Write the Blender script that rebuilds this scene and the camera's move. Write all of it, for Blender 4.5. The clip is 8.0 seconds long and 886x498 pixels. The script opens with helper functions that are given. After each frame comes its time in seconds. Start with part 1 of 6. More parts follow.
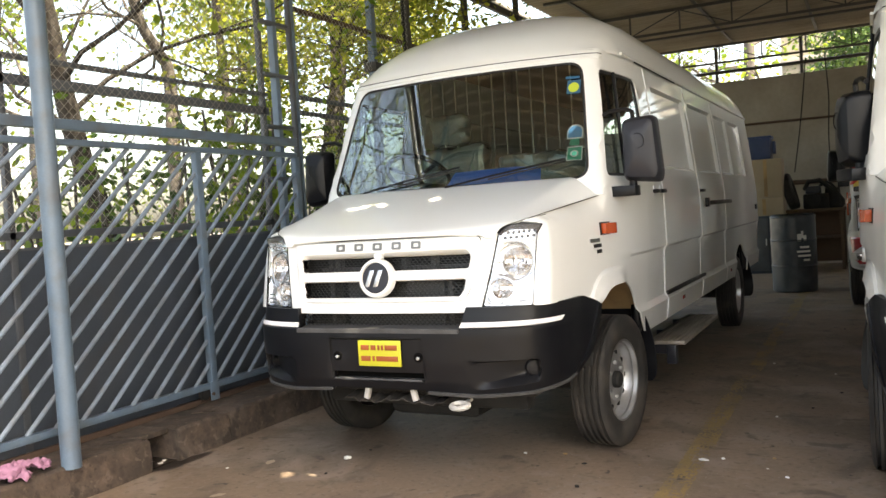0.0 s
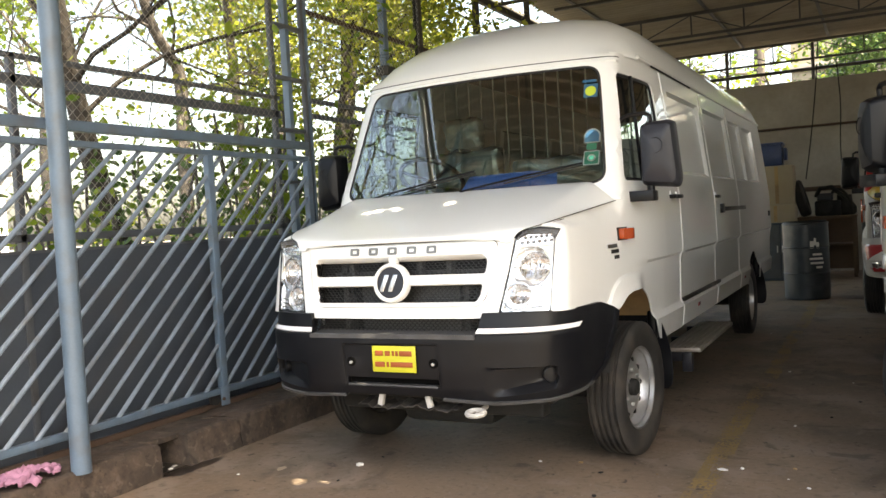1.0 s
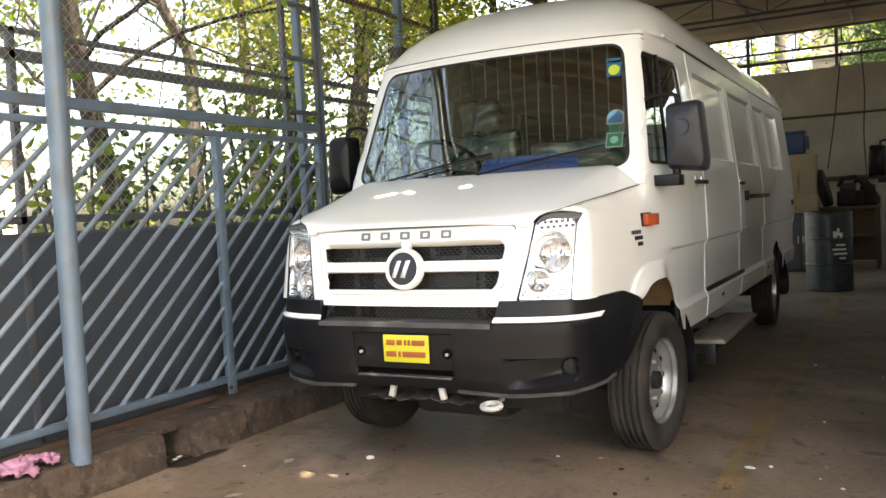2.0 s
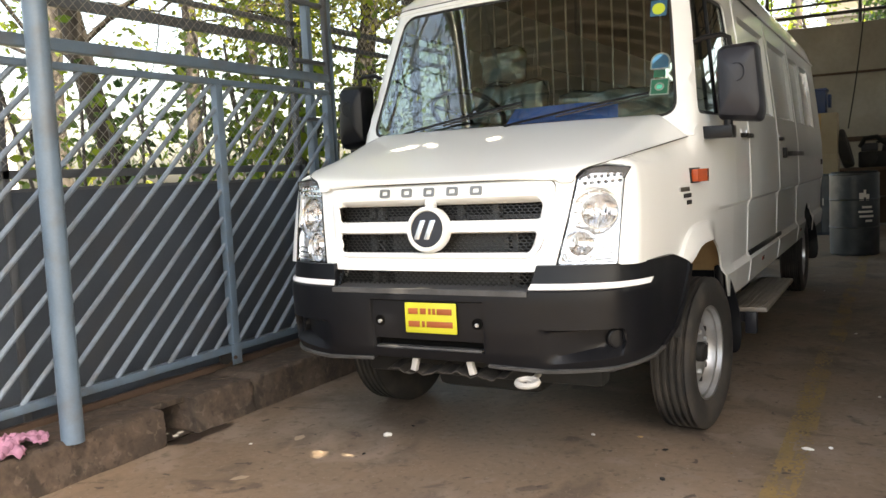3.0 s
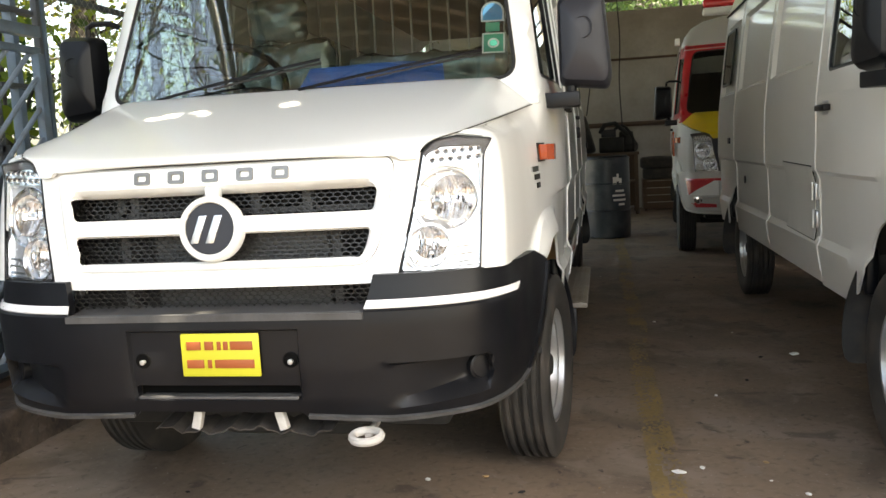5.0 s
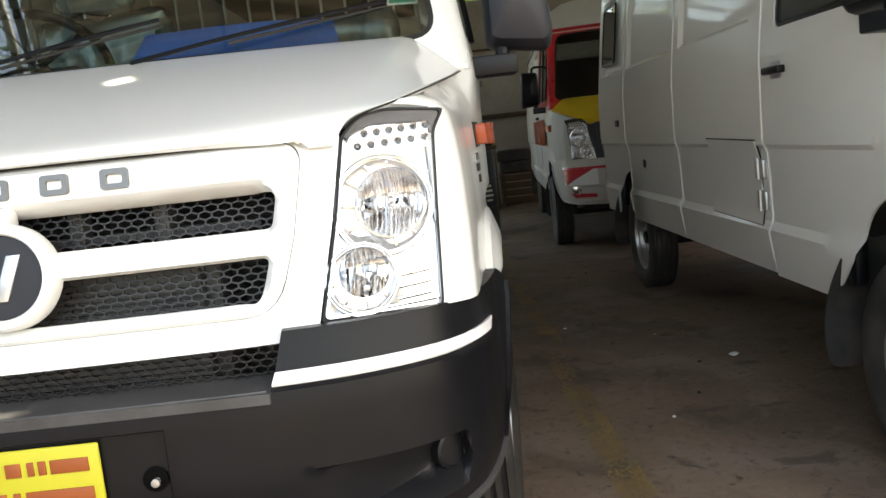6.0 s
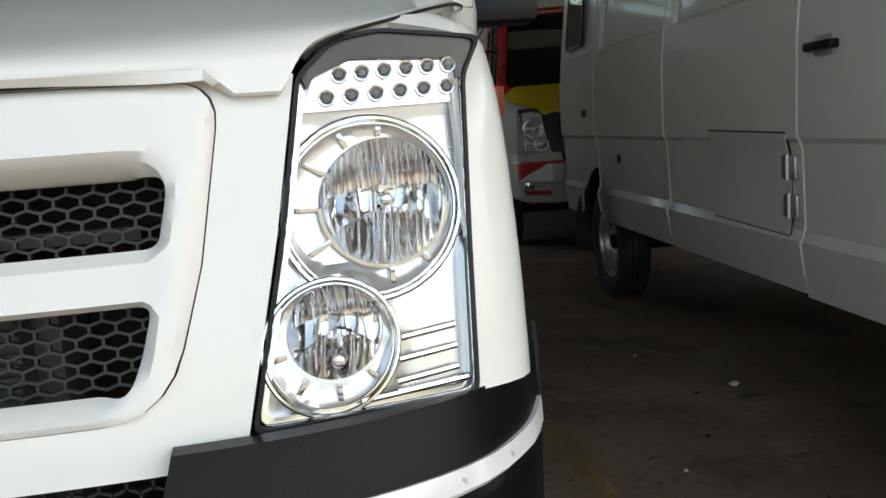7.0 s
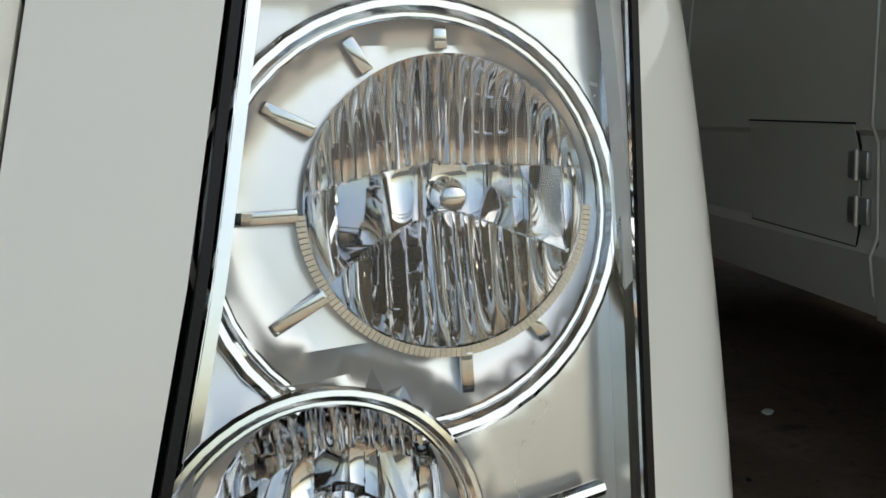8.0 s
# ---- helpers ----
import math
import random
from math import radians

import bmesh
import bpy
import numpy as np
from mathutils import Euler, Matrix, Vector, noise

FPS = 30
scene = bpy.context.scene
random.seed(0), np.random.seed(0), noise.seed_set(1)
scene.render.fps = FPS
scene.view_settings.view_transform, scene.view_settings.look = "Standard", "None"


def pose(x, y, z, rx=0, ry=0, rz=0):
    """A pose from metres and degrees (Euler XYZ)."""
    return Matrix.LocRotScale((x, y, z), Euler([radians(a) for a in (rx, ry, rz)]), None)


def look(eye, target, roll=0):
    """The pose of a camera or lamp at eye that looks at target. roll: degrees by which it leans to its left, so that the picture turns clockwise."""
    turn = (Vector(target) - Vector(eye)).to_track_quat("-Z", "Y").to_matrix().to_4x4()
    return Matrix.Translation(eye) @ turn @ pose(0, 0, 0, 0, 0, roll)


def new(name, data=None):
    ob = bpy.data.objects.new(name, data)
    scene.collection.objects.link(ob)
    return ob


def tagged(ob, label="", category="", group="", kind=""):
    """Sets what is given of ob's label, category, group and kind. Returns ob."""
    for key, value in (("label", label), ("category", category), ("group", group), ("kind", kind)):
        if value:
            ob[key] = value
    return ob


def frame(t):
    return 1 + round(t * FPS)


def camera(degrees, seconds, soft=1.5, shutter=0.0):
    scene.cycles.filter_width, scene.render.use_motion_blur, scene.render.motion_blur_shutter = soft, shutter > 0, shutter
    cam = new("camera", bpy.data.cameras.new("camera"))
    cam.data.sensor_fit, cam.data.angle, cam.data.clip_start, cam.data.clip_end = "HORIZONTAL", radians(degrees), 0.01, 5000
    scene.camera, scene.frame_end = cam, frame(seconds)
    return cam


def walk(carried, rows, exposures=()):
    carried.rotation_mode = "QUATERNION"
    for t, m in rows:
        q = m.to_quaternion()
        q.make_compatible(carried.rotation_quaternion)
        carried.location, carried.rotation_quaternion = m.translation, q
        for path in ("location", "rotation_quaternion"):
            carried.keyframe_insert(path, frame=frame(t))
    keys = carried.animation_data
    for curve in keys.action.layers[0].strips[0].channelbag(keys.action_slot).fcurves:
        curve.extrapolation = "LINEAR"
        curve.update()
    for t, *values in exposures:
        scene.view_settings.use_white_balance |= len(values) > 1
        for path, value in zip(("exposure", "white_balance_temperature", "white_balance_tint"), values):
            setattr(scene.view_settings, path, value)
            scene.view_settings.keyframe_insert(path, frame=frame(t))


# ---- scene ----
cam = camera(55.4, 8.0)
EXPOSURES = [(0.0, 2.94, 8250, 8), (2.5, 2.93, 8300, 8), (4.5, 3.02, 8250, 7), (5.0, 3.08, 8150, 6), (5.5, 2.97, 7900, 6), (6.5, 2.60, 7700, 3), (7.0, 1.96, 7250, 1), (7.5, 1.53, 7300, -1), (8.0, 1.12, 7400, -2)]
PATH = [
    (0, (2.284, -3.686, 1.387), (1.369, -1.91, 1.308), -3.6),
    (0.5, (2.257, -3.681, 1.386), (1.333, -1.909, 1.318), -3.4),
    (1, (2.214, -3.657, 1.383), (1.286, -1.886, 1.318), -3.3),
    (1.2, (2.2, -3.641, 1.384), (1.272, -1.871, 1.318), -3.3),
    (2.5, (1.987, -3.333, 1.331), (1.016, -1.59, 1.204), -2.9),
    (3, (1.803, -3.172, 1.322), (0.844, -1.426, 1.146), -2.8),
    (3.5, (1.66, -3.04, 1.32), (0.779, -1.254, 1.134), -2.8),
    (4, (1.511, -2.839, 1.3), (0.76, -0.996, 1.097), -2.5),
    (4.5, (1.363, -2.642, 1.282), (0.768, -0.744, 1.069), -2.4),
    (5, (1.165, -2.382, 1.285), (0.788, -0.431, 1.054), -3.1),
    (5.2, (1.085, -2.249, 1.287), (0.802, -0.283, 1.055), -3.9),
    (6.3, (0.758, -1.313, 1.242), (0.816, 0.667, 0.971), -5.6),
    (6.5, (0.734, -1.181, 1.266), (0.835, 0.795, 0.974), -4.7),
    (7, (0.696, -0.779, 1.217), (0.858, 1.194, 0.933), -4.3),
    (7.5, (0.667, -0.456, 1.2), (0.853, 1.515, 0.919), -3.5),
    (8, (0.662, -0.245, 1.182), (0.884, 1.718, 0.87), -2.4),
]
walk(cam, [(t, look(eye, target, roll)) for t, eye, target, roll in PATH], EXPOSURES)

# ---- daylight ----
world = bpy.data.worlds.new("sky")
scene.world = world
world.use_nodes = True
wn = world.node_tree.nodes
sky = wn.new("ShaderNodeTexSky")
sky.sky_type = "NISHITA"
sky.sun_disc = False
sky.sun_elevation = radians(58)
sky.sun_rotation = radians(108)
sky.air_density, sky.dust_density, sky.ozone_density = 1.0, 5.0, 1.0
wn["Background"].inputs["Strength"].default_value = 0.15
world.node_tree.links.new(sky.outputs["Color"], wn["Background"].inputs["Color"])
sun_data = bpy.data.lights.new("sun", "SUN")
sun_data.energy, sun_data.angle, sun_data.color = 3.5, radians(0.5), (1.0, 0.95, 0.86)
sun = new("sun", sun_data)
sun.matrix_world = look((9, -3.0, 14), (0, 0, 0))


# ---- materials ----
def mat(name, color, rough=0.5, metal=0.0, scale=6.0, vary=0.12, bump=0.0, fine=60.0, dirt=None, dirt_amount=0.0, coat=0.0, dirt_scale=2.0, stretch=(1, 1, 1), spec=0.5, coat_rough=0.10):
    """A surface with colour varied at a broad and a fine scale, uneven gloss and fine relief."""
    m = bpy.data.materials.new(name)
    m.use_nodes = True
    nt = m.node_tree
    b = nt.nodes["Principled BSDF"]
    b.inputs["Metallic"].default_value = metal
    b.inputs["Coat Weight"].default_value = coat
    b.inputs["Coat Roughness"].default_value = coat_rough
    b.inputs["Specular IOR Level"].default_value = spec
    co = nt.nodes.new("ShaderNodeTexCoord")
    mp = nt.nodes.new("ShaderNodeMapping")
    mp.inputs["Scale"].default_value = stretch
    nt.links.new(co.outputs["Object"], mp.inputs["Vector"])

    def noise_node(s, detail=6):
        n = nt.nodes.new("ShaderNodeTexNoise")
        n.inputs["Scale"].default_value = s
        n.inputs["Detail"].default_value = detail
        nt.links.new(mp.outputs["Vector"], n.inputs["Vector"])
        return n
    n1, n2 = noise_node(scale), noise_node(fine)
    add = nt.nodes.new("ShaderNodeMath")
    add.operation = "MULTIPLY_ADD"
    add.inputs[1].default_value = 0.4
    nt.links.new(n2.outputs["Fac"], add.inputs[0])
    nt.links.new(n1.outputs["Fac"], add.inputs[2])
    ramp = nt.nodes.new("ShaderNodeMapRange")
    ramp.inputs["From Min"].default_value, ramp.inputs["From Max"].default_value = 0.4, 1.0
    ramp.inputs["To Min"].default_value, ramp.inputs["To Max"].default_value = 1 - vary, 1 + vary
    nt.links.new(add.outputs[0], ramp.inputs["Value"])
    mul = nt.nodes.new("ShaderNodeMix")
    mul.data_type, mul.blend_type = "RGBA", "MULTIPLY"
    mul.inputs["Factor"].default_value = 1.0
    mul.inputs["A"].default_value = (*color, 1)
    nt.links.new(ramp.outputs["Result"], mul.inputs["B"])
    out = mul.outputs["Result"]
    if dirt:
        nd = noise_node(dirt_scale, 8)
        rd = nt.nodes.new("ShaderNodeMapRange")
        rd.inputs["From Min"].default_value, rd.inputs["From Max"].default_value = 0.48, 0.72
        rd.inputs["To Max"].default_value = dirt_amount
        nt.links.new(nd.outputs["Fac"], rd.inputs["Value"])
        mx = nt.nodes.new("ShaderNodeMix")
        mx.data_type = "RGBA"
        nt.links.new(rd.outputs["Result"], mx.inputs["Factor"])
        nt.links.new(out, mx.inputs["A"])
        mx.inputs["B"].default_value = (*dirt, 1)
        out = mx.outputs["Result"]
    nt.links.new(out, b.inputs["Base Color"])
    rr = nt.nodes.new("ShaderNodeMapRange")
    rr.inputs["From Min"].default_value, rr.inputs["From Max"].default_value = 0.3, 0.7
    rr.inputs["To Min"].default_value, rr.inputs["To Max"].default_value = rough * 0.85, min(1, rough * 1.15)
    nt.links.new(n1.outputs["Fac"], rr.inputs["Value"])
    nt.links.new(rr.outputs["Result"], b.inputs["Roughness"])
    if bump:
        bp = nt.nodes.new("ShaderNodeBump")
        bp.inputs["Strength"].default_value = bump
        bp.inputs["Distance"].default_value = 0.01
        nt.links.new(add.outputs[0], bp.inputs["Height"])
        nt.links.new(bp.outputs["Normal"], b.inputs["Normal"])
    return m


def glass_mat(name, tint, rough=0.0, ior=1.45):
    m = bpy.data.materials.new(name)
    m.use_nodes = True
    b = m.node_tree.nodes["Principled BSDF"]
    b.inputs["Base Color"].default_value = (*tint, 1)
    b.inputs["Transmission Weight"].default_value = 1.0
    b.inputs["Roughness"].default_value = rough
    b.inputs["IOR"].default_value = ior
    return m


def leaf_mat(name, color, color2, glow=0.35):
    """Leaves that vary from one to the next and let light through."""
    m = bpy.data.materials.new(name)
    m.use_nodes = True
    nt = m.node_tree
    b = nt.nodes["Principled BSDF"]
    g = nt.nodes.new("ShaderNodeNewGeometry")
    mx = nt.nodes.new("ShaderNodeMix")
    mx.data_type = "RGBA"
    mx.inputs["A"].default_value, mx.inputs["B"].default_value = (*color, 1), (*color2, 1)
    nt.links.new(g.outputs["Random Per Island"], mx.inputs["Factor"])
    nt.links.new(mx.outputs["Result"], b.inputs["Base Color"])
    b.inputs["Roughness"].default_value = 0.45
    tr = nt.nodes.new("ShaderNodeBsdfTranslucent")
    nt.links.new(mx.outputs["Result"], tr.inputs["Color"])
    ms = nt.nodes.new("ShaderNodeMixShader")
    ms.inputs["Fac"].default_value = glow
    nt.links.new(b.outputs["BSDF"], ms.inputs[1])
    nt.links.new(tr.outputs["BSDF"], ms.inputs[2])
    nt.links.new(ms.outputs["Shader"], nt.nodes["Material Output"].inputs["Surface"])
    return m


WHITE = mat("white_paint", (0.79, 0.80, 0.785), 0.40, vary=0.015, coat=0.8, scale=0.7, fine=5, coat_rough=0.035)
GREYWHITE = mat("dusty_white_paint", (0.72, 0.705, 0.66), 0.42, vary=0.03, coat=0.6, scale=0.7, fine=6, coat_rough=0.07)
# The ambulance's dusty white, darkened in place of dimmer light at the back.
DUSTY_DIM = mat("dusty_dimmed_white_paint", (0.50, 0.49, 0.46), 0.5, vary=0.05, coat=0.3, scale=0.9, fine=7, coat_rough=0.12)
BLACKP = mat("black_plastic", (0.0055, 0.0060, 0.0078), 0.38, vary=0.2, bump=0.08, fine=300, dirt=(0.030, 0.029, 0.028), dirt_amount=0.12, dirt_scale=5, spec=0.24)
GREYP = mat("grey_plastic", (0.024, 0.025, 0.032), 0.36, vary=0.12, bump=0.05, fine=250, spec=0.3)
# Near-black; also stands in for shade inside holes, gaps and the cab.
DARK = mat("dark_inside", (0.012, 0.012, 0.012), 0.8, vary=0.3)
RUBBER = mat("tyre_rubber", (0.022, 0.021, 0.020), 0.7, vary=0.25, bump=0.2, dirt=(0.10, 0.080, 0.064), dirt_amount=0.5, dirt_scale=6)
STEEL = mat("silver_rim", (0.55, 0.56, 0.57), 0.35, 0.75, vary=0.1, dirt=(0.2, 0.17, 0.14), dirt_amount=0.3)
RIM = mat("silver_rim_paint", (0.46, 0.465, 0.47), 0.34, 0.8, vary=0.15, dirt=(0.20, 0.18, 0.16), dirt_amount=0.35, dirt_scale=6)
RIMDUST = mat("dusty_rim", (0.16, 0.15, 0.14), 0.6, 0.3, vary=0.2, dirt=(0.08, 0.07, 0.06), dirt_amount=0.5)
CHROME = mat("chrome", (0.70, 0.71, 0.72), 0.07, 1.0, vary=0.03)
ALUBRUSH = mat("satin_reflector", (0.70, 0.72, 0.745), 0.26, 0.72, vary=0.04)
GLASS = glass_mat("windscreen_glass", (0.74, 0.87, 0.82), 0.0, 1.95)
DARKGLASS = glass_mat("dark_window_glass", (0.25, 0.30, 0.29))
LENS = glass_mat("clear_lens", (0.98, 0.98, 0.98), 0.0, 1.22)
ORANGE = mat("orange_lens", (0.40, 0.058, 0.012), 0.15, vary=0.1, coat=0.6)
RED = mat("red_lens", (0.55, 0.025, 0.03), 0.2, vary=0.1, coat=0.5)
REDP = mat("red_livery", (0.50, 0.02, 0.03), 0.3, vary=0.06, coat=0.4)
YELLOWP = mat("yellow_livery", (0.70, 0.52, 0.03), 0.35, vary=0.08, coat=0.3)
PLATE = mat("yellow_plate", (0.50, 0.475, 0.035), 0.45, vary=0.05)
PLATERED = mat("red_print", (0.30, 0.075, 0.02), 0.5, vary=0.05)
WHITEP = mat("white_print", (0.78, 0.78, 0.76), 0.5, vary=0.05)
BLUEC = mat("blue_cloth", (0.05, 0.16, 0.56), 0.7, vary=0.15, bump=0.3, fine=40)
GREENS = mat("green_sticker", (0.05, 0.38, 0.25), 0.5, vary=0.08)
DEEPBLUE = mat("deep_blue_sticker", (0.015, 0.085, 0.16), 0.5, vary=0.08)
LIME = mat("yellow_green_print", (0.42, 0.50, 0.04), 0.5, vary=0.08)
BARP = mat("pale_bar_paint", (0.42, 0.42, 0.39), 0.45, vary=0.1)
BLUES = mat("blue_sticker", (0.10, 0.33, 0.55), 0.5, vary=0.08)
SEATP = mat("plastic_wrapped_seat", (0.15, 0.17, 0.165), 0.14, vary=0.4, bump=1.0, fine=38, scale=9, coat=0.9, coat_rough=0.04)
BRACKET = mat("primed_bracket", (0.42, 0.27, 0.13), 0.7, vary=0.2, bump=0.2, dirt=(0.12, 0.08, 0.05), dirt_amount=0.6)
GATEBLUE = mat("blue_grey_gate_paint", (0.105, 0.155, 0.215), 0.33, vary=0.16, bump=0.12, fine=90, dirt=(0.10, 0.085, 0.07), dirt_amount=0.45, dirt_scale=7)
GATEBAR = mat("pale_worn_gate_paint", (0.165, 0.212, 0.268), 0.40, vary=0.2, bump=0.15, fine=70, dirt=(0.11, 0.095, 0.08), dirt_amount=0.5, dirt_scale=9, spec=0.35)
GATEDARK = mat("dark_gate_paint", (0.075, 0.085, 0.10), 0.5, vary=0.2, bump=0.1, dirt=(0.05, 0.04, 0.035), dirt_amount=0.4, dirt_scale=5)
SHEET = mat("grey_sheet_metal", (0.056, 0.070, 0.091), 0.55, vary=0.16, bump=0.12, scale=3, dirt=(0.075, 0.070, 0.065), dirt_amount=0.4, dirt_scale=2.5, spec=0.25)
RUST = mat("rusty_steel", (0.065, 0.040, 0.028), 0.8, vary=0.35, bump=0.4, dirt=(0.05, 0.03, 0.02), dirt_amount=0.5)
WIRE = mat("galvanised_wire", (0.30, 0.29, 0.27), 0.5, 0.6, vary=0.2)
FLOOR = mat("oily_concrete", (0.200, 0.148, 0.108), 0.62, spec=0.2, vary=0.28, bump=0.25, scale=1.3, fine=28, dirt=(0.085, 0.069, 0.058), dirt_amount=0.75, dirt_scale=0.9)
GROUND = mat("yard_ground", (0.125, 0.115, 0.10), 0.9, vary=0.25, bump=0.4, scale=0.8, fine=14, dirt=(0.085, 0.078, 0.065), dirt_amount=0.6)
KERB = mat("worn_concrete_kerb", (0.062, 0.045, 0.035), 0.9, vary=0.7, bump=1.0, scale=11, fine=38, dirt=(0.036, 0.028, 0.023), dirt_amount=0.85, dirt_scale=6)
DAMP = mat("damp_dirt", (0.026, 0.020, 0.016), 0.35, vary=0.4, bump=0.3, scale=8)
PLASTER = mat("whitewashed_wall", (0.28, 0.262, 0.236), 0.85, vary=0.22, bump=0.25, scale=1.6, fine=14, dirt=(0.20, 0.178, 0.152), dirt_amount=0.75, dirt_scale=0.9)
TIN = mat("aged_roof_sheet", (0.29, 0.245, 0.185), 0.6, 0.1, vary=0.2, scale=2, dirt=(0.17, 0.125, 0.08), dirt_amount=0.6, dirt_scale=1.6)
TRUSS = mat("dark_steel_truss", (0.045, 0.040, 0.036), 0.6, vary=0.3)
BARK = mat("bark", (0.070, 0.062, 0.056), 0.9, vary=0.4, bump=1.0, scale=8, fine=40, stretch=(1, 1, 0.25))
# Darker copy of the bark, with the shade of the crowns in its colour.
SHADEBARK = mat("shaded_bark", (0.024, 0.020, 0.017), 0.9, vary=0.4, bump=1.0, scale=8, fine=40, stretch=(1, 1, 0.25))
CARD = mat("brown_cardboard", (0.34, 0.28, 0.205), 0.8, vary=0.1, dirt=(0.3, 0.22, 0.14), dirt_amount=0.4)
BLUEBOX = mat("blue_plastic", (0.018, 0.04, 0.12), 0.4, vary=0.15)
DRUMM = mat("dark_drum_paint", (0.024, 0.031, 0.038), 0.4, vary=0.25, dirt=(0.10, 0.105, 0.105), dirt_amount=0.55, dirt_scale=4)
WOOD = mat("old_wood", (0.085, 0.052, 0.032), 0.75, vary=0.3, bump=0.3, stretch=(1, 8, 8))
WHITEG = mat("white_reflective_tape", (0.78, 0.78, 0.80), 0.22, vary=0.05, coat=0.5)
COVER = mat("dark_lamp_cover", (0.062, 0.052, 0.046), 0.5, vary=0.2, spec=0.35)
REFLECT = mat("lamp_reflector", (0.70, 0.70, 0.71), 0.05, 1.0, vary=0.03)
STEP = mat("worn_step_tread", (0.30, 0.265, 0.225), 0.5, 0.3, vary=0.25, scale=9, dirt=(0.16, 0.12, 0.09), dirt_amount=0.6, dirt_scale=5)
PVC = mat("grey_gutter_plastic", (0.30, 0.30, 0.29), 0.5, vary=0.15, dirt=(0.16, 0.15, 0.13), dirt_amount=0.5)
LETTER = mat("smoked_chrome", (0.17, 0.17, 0.165), 0.35, 0.5, vary=0.1)
HOUSEP = mat("cream_house_paint", (0.20, 0.185, 0.145), 0.8, vary=0.12, scale=1.2, dirt=(0.13, 0.12, 0.10), dirt_amount=0.5)
SMALLLENS = mat("grey_small_lens", (0.10, 0.10, 0.11), 0.12, vary=0.2, coat=0.8, coat_rough=0.03)
MESHP = mat("black_mesh_plastic", (0.019, 0.0185, 0.018), 0.42, vary=0.2, spec=0.45)
GUARD = mat("oily_guard_plate", (0.035, 0.031, 0.028), 0.55, vary=0.4, scale=12, bump=0.4, dirt=(0.09, 0.075, 0.062), dirt_amount=0.5, dirt_scale=14)
RADM = mat("radiator_grey", (0.085, 0.085, 0.085), 0.6, 0.1, vary=0.25)
PINK = mat("pink_rag", (0.33, 0.165, 0.26), 0.85, vary=0.18, bump=0.6, fine=50)
YLINE = mat("worn_yellow_line", (0.225, 0.155, 0.062), 0.7, vary=0.4, scale=3, dirt=(0.16, 0.115, 0.07), dirt_amount=0.8, dirt_scale=9, bump=0.2)
# Near-black that stands in for the shade inside bolt holes and the slot.
HOLE_SHADE = mat("painted_hole_shade", (0.003, 0.003, 0.003), 0.95, vary=0.2, spec=0.08)
HOOKP = mat("dirty_white_paint", (0.46, 0.45, 0.43), 0.5, vary=0.2, dirt=(0.2, 0.17, 0.14), dirt_amount=0.5, dirt_scale=12)
# Black plastic toned lighter for light on upturned edges, with dust on the ledges.
LITP = mat("lit_black_plastic", (0.055, 0.055, 0.056), 0.5, vary=0.4, scale=12)
LEAF1 = leaf_mat("green_leaves", (0.075, 0.145, 0.017), (0.26, 0.33, 0.036), 0.55)
LEAF2 = leaf_mat("yellow_green_leaves", (0.10, 0.145, 0.017), (0.35, 0.36, 0.045), 0.55)
LEAFD = leaf_mat("dark_leaves", (0.02, 0.055, 0.015), (0.09, 0.16, 0.03), 0.4)


def weather(m, layers):
    """Lays stains, scuffs and specks over a material, one scale after another."""
    nt = m.node_tree
    b = nt.nodes["Principled BSDF"]
    base = b.inputs["Base Color"].links[0].from_socket
    co = nt.nodes.new("ShaderNodeTexCoord")

    def layer(src, color, scale, lo, hi, amount, detail=5, stretch=(1, 1, 1), kind="ShaderNodeTexNoise"):
        mp = nt.nodes.new("ShaderNodeMapping")
        mp.inputs["Scale"].default_value = stretch
        nt.links.new(co.outputs["Object"], mp.inputs["Vector"])
        n = nt.nodes.new(kind)
        n.inputs["Scale"].default_value = scale
        nt.links.new(mp.outputs["Vector"], n.inputs["Vector"])
        if kind == "ShaderNodeTexNoise":
            n.inputs["Detail"].default_value = detail
            n.inputs["Distortion"].default_value = 0.6
            out = n.outputs["Fac"]
        else:
            n.feature = "DISTANCE_TO_EDGE"
            out = n.outputs["Distance"]
        r = nt.nodes.new("ShaderNodeMapRange")
        r.inputs["From Min"].default_value, r.inputs["From Max"].default_value = lo, hi
        r.inputs["To Max"].default_value = amount
        nt.links.new(out, r.inputs["Value"])
        mx = nt.nodes.new("ShaderNodeMix")
        mx.data_type = "RGBA"
        nt.links.new(r.outputs["Result"], mx.inputs["Factor"])
        nt.links.new(src, mx.inputs["A"])
        mx.inputs["B"].default_value = (*color, 1)
        return mx.outputs["Result"]
    c = base
    for one in layers:
        c = layer(c, *one)
    nt.links.new(c, b.inputs["Base Color"])


# concrete with trodden-in oil, pale scuffs and dark spots
weather(FLOOR, [
    ((0.25, 0.20, 0.162), 1.7, 0.52, 0.66, 0.85, 9),
    ((0.092, 0.071, 0.056), 2.6, 0.55, 0.66, 0.65, 9, (1, 0.6, 1)),
    ((0.215, 0.172, 0.139), 7, 0.58, 0.66, 0.6, 8),
    ((0.060, 0.046, 0.037), 5, 0.62, 0.68, 0.6, 9, (0.7, 1, 1)),
    ((0.045, 0.035, 0.028), 12, 0.67, 0.72, 0.8, 5),
    ((0.075, 0.058, 0.046), 26, 0.56, 0.68, 0.45, 5),
    ((0.235, 0.19, 0.155), 34, 0.60, 0.72, 0.4, 5, (1, 0.8, 1)),
    ((0.36, 0.32, 0.28), 60, 0.68, 0.74, 0.5, 2)])
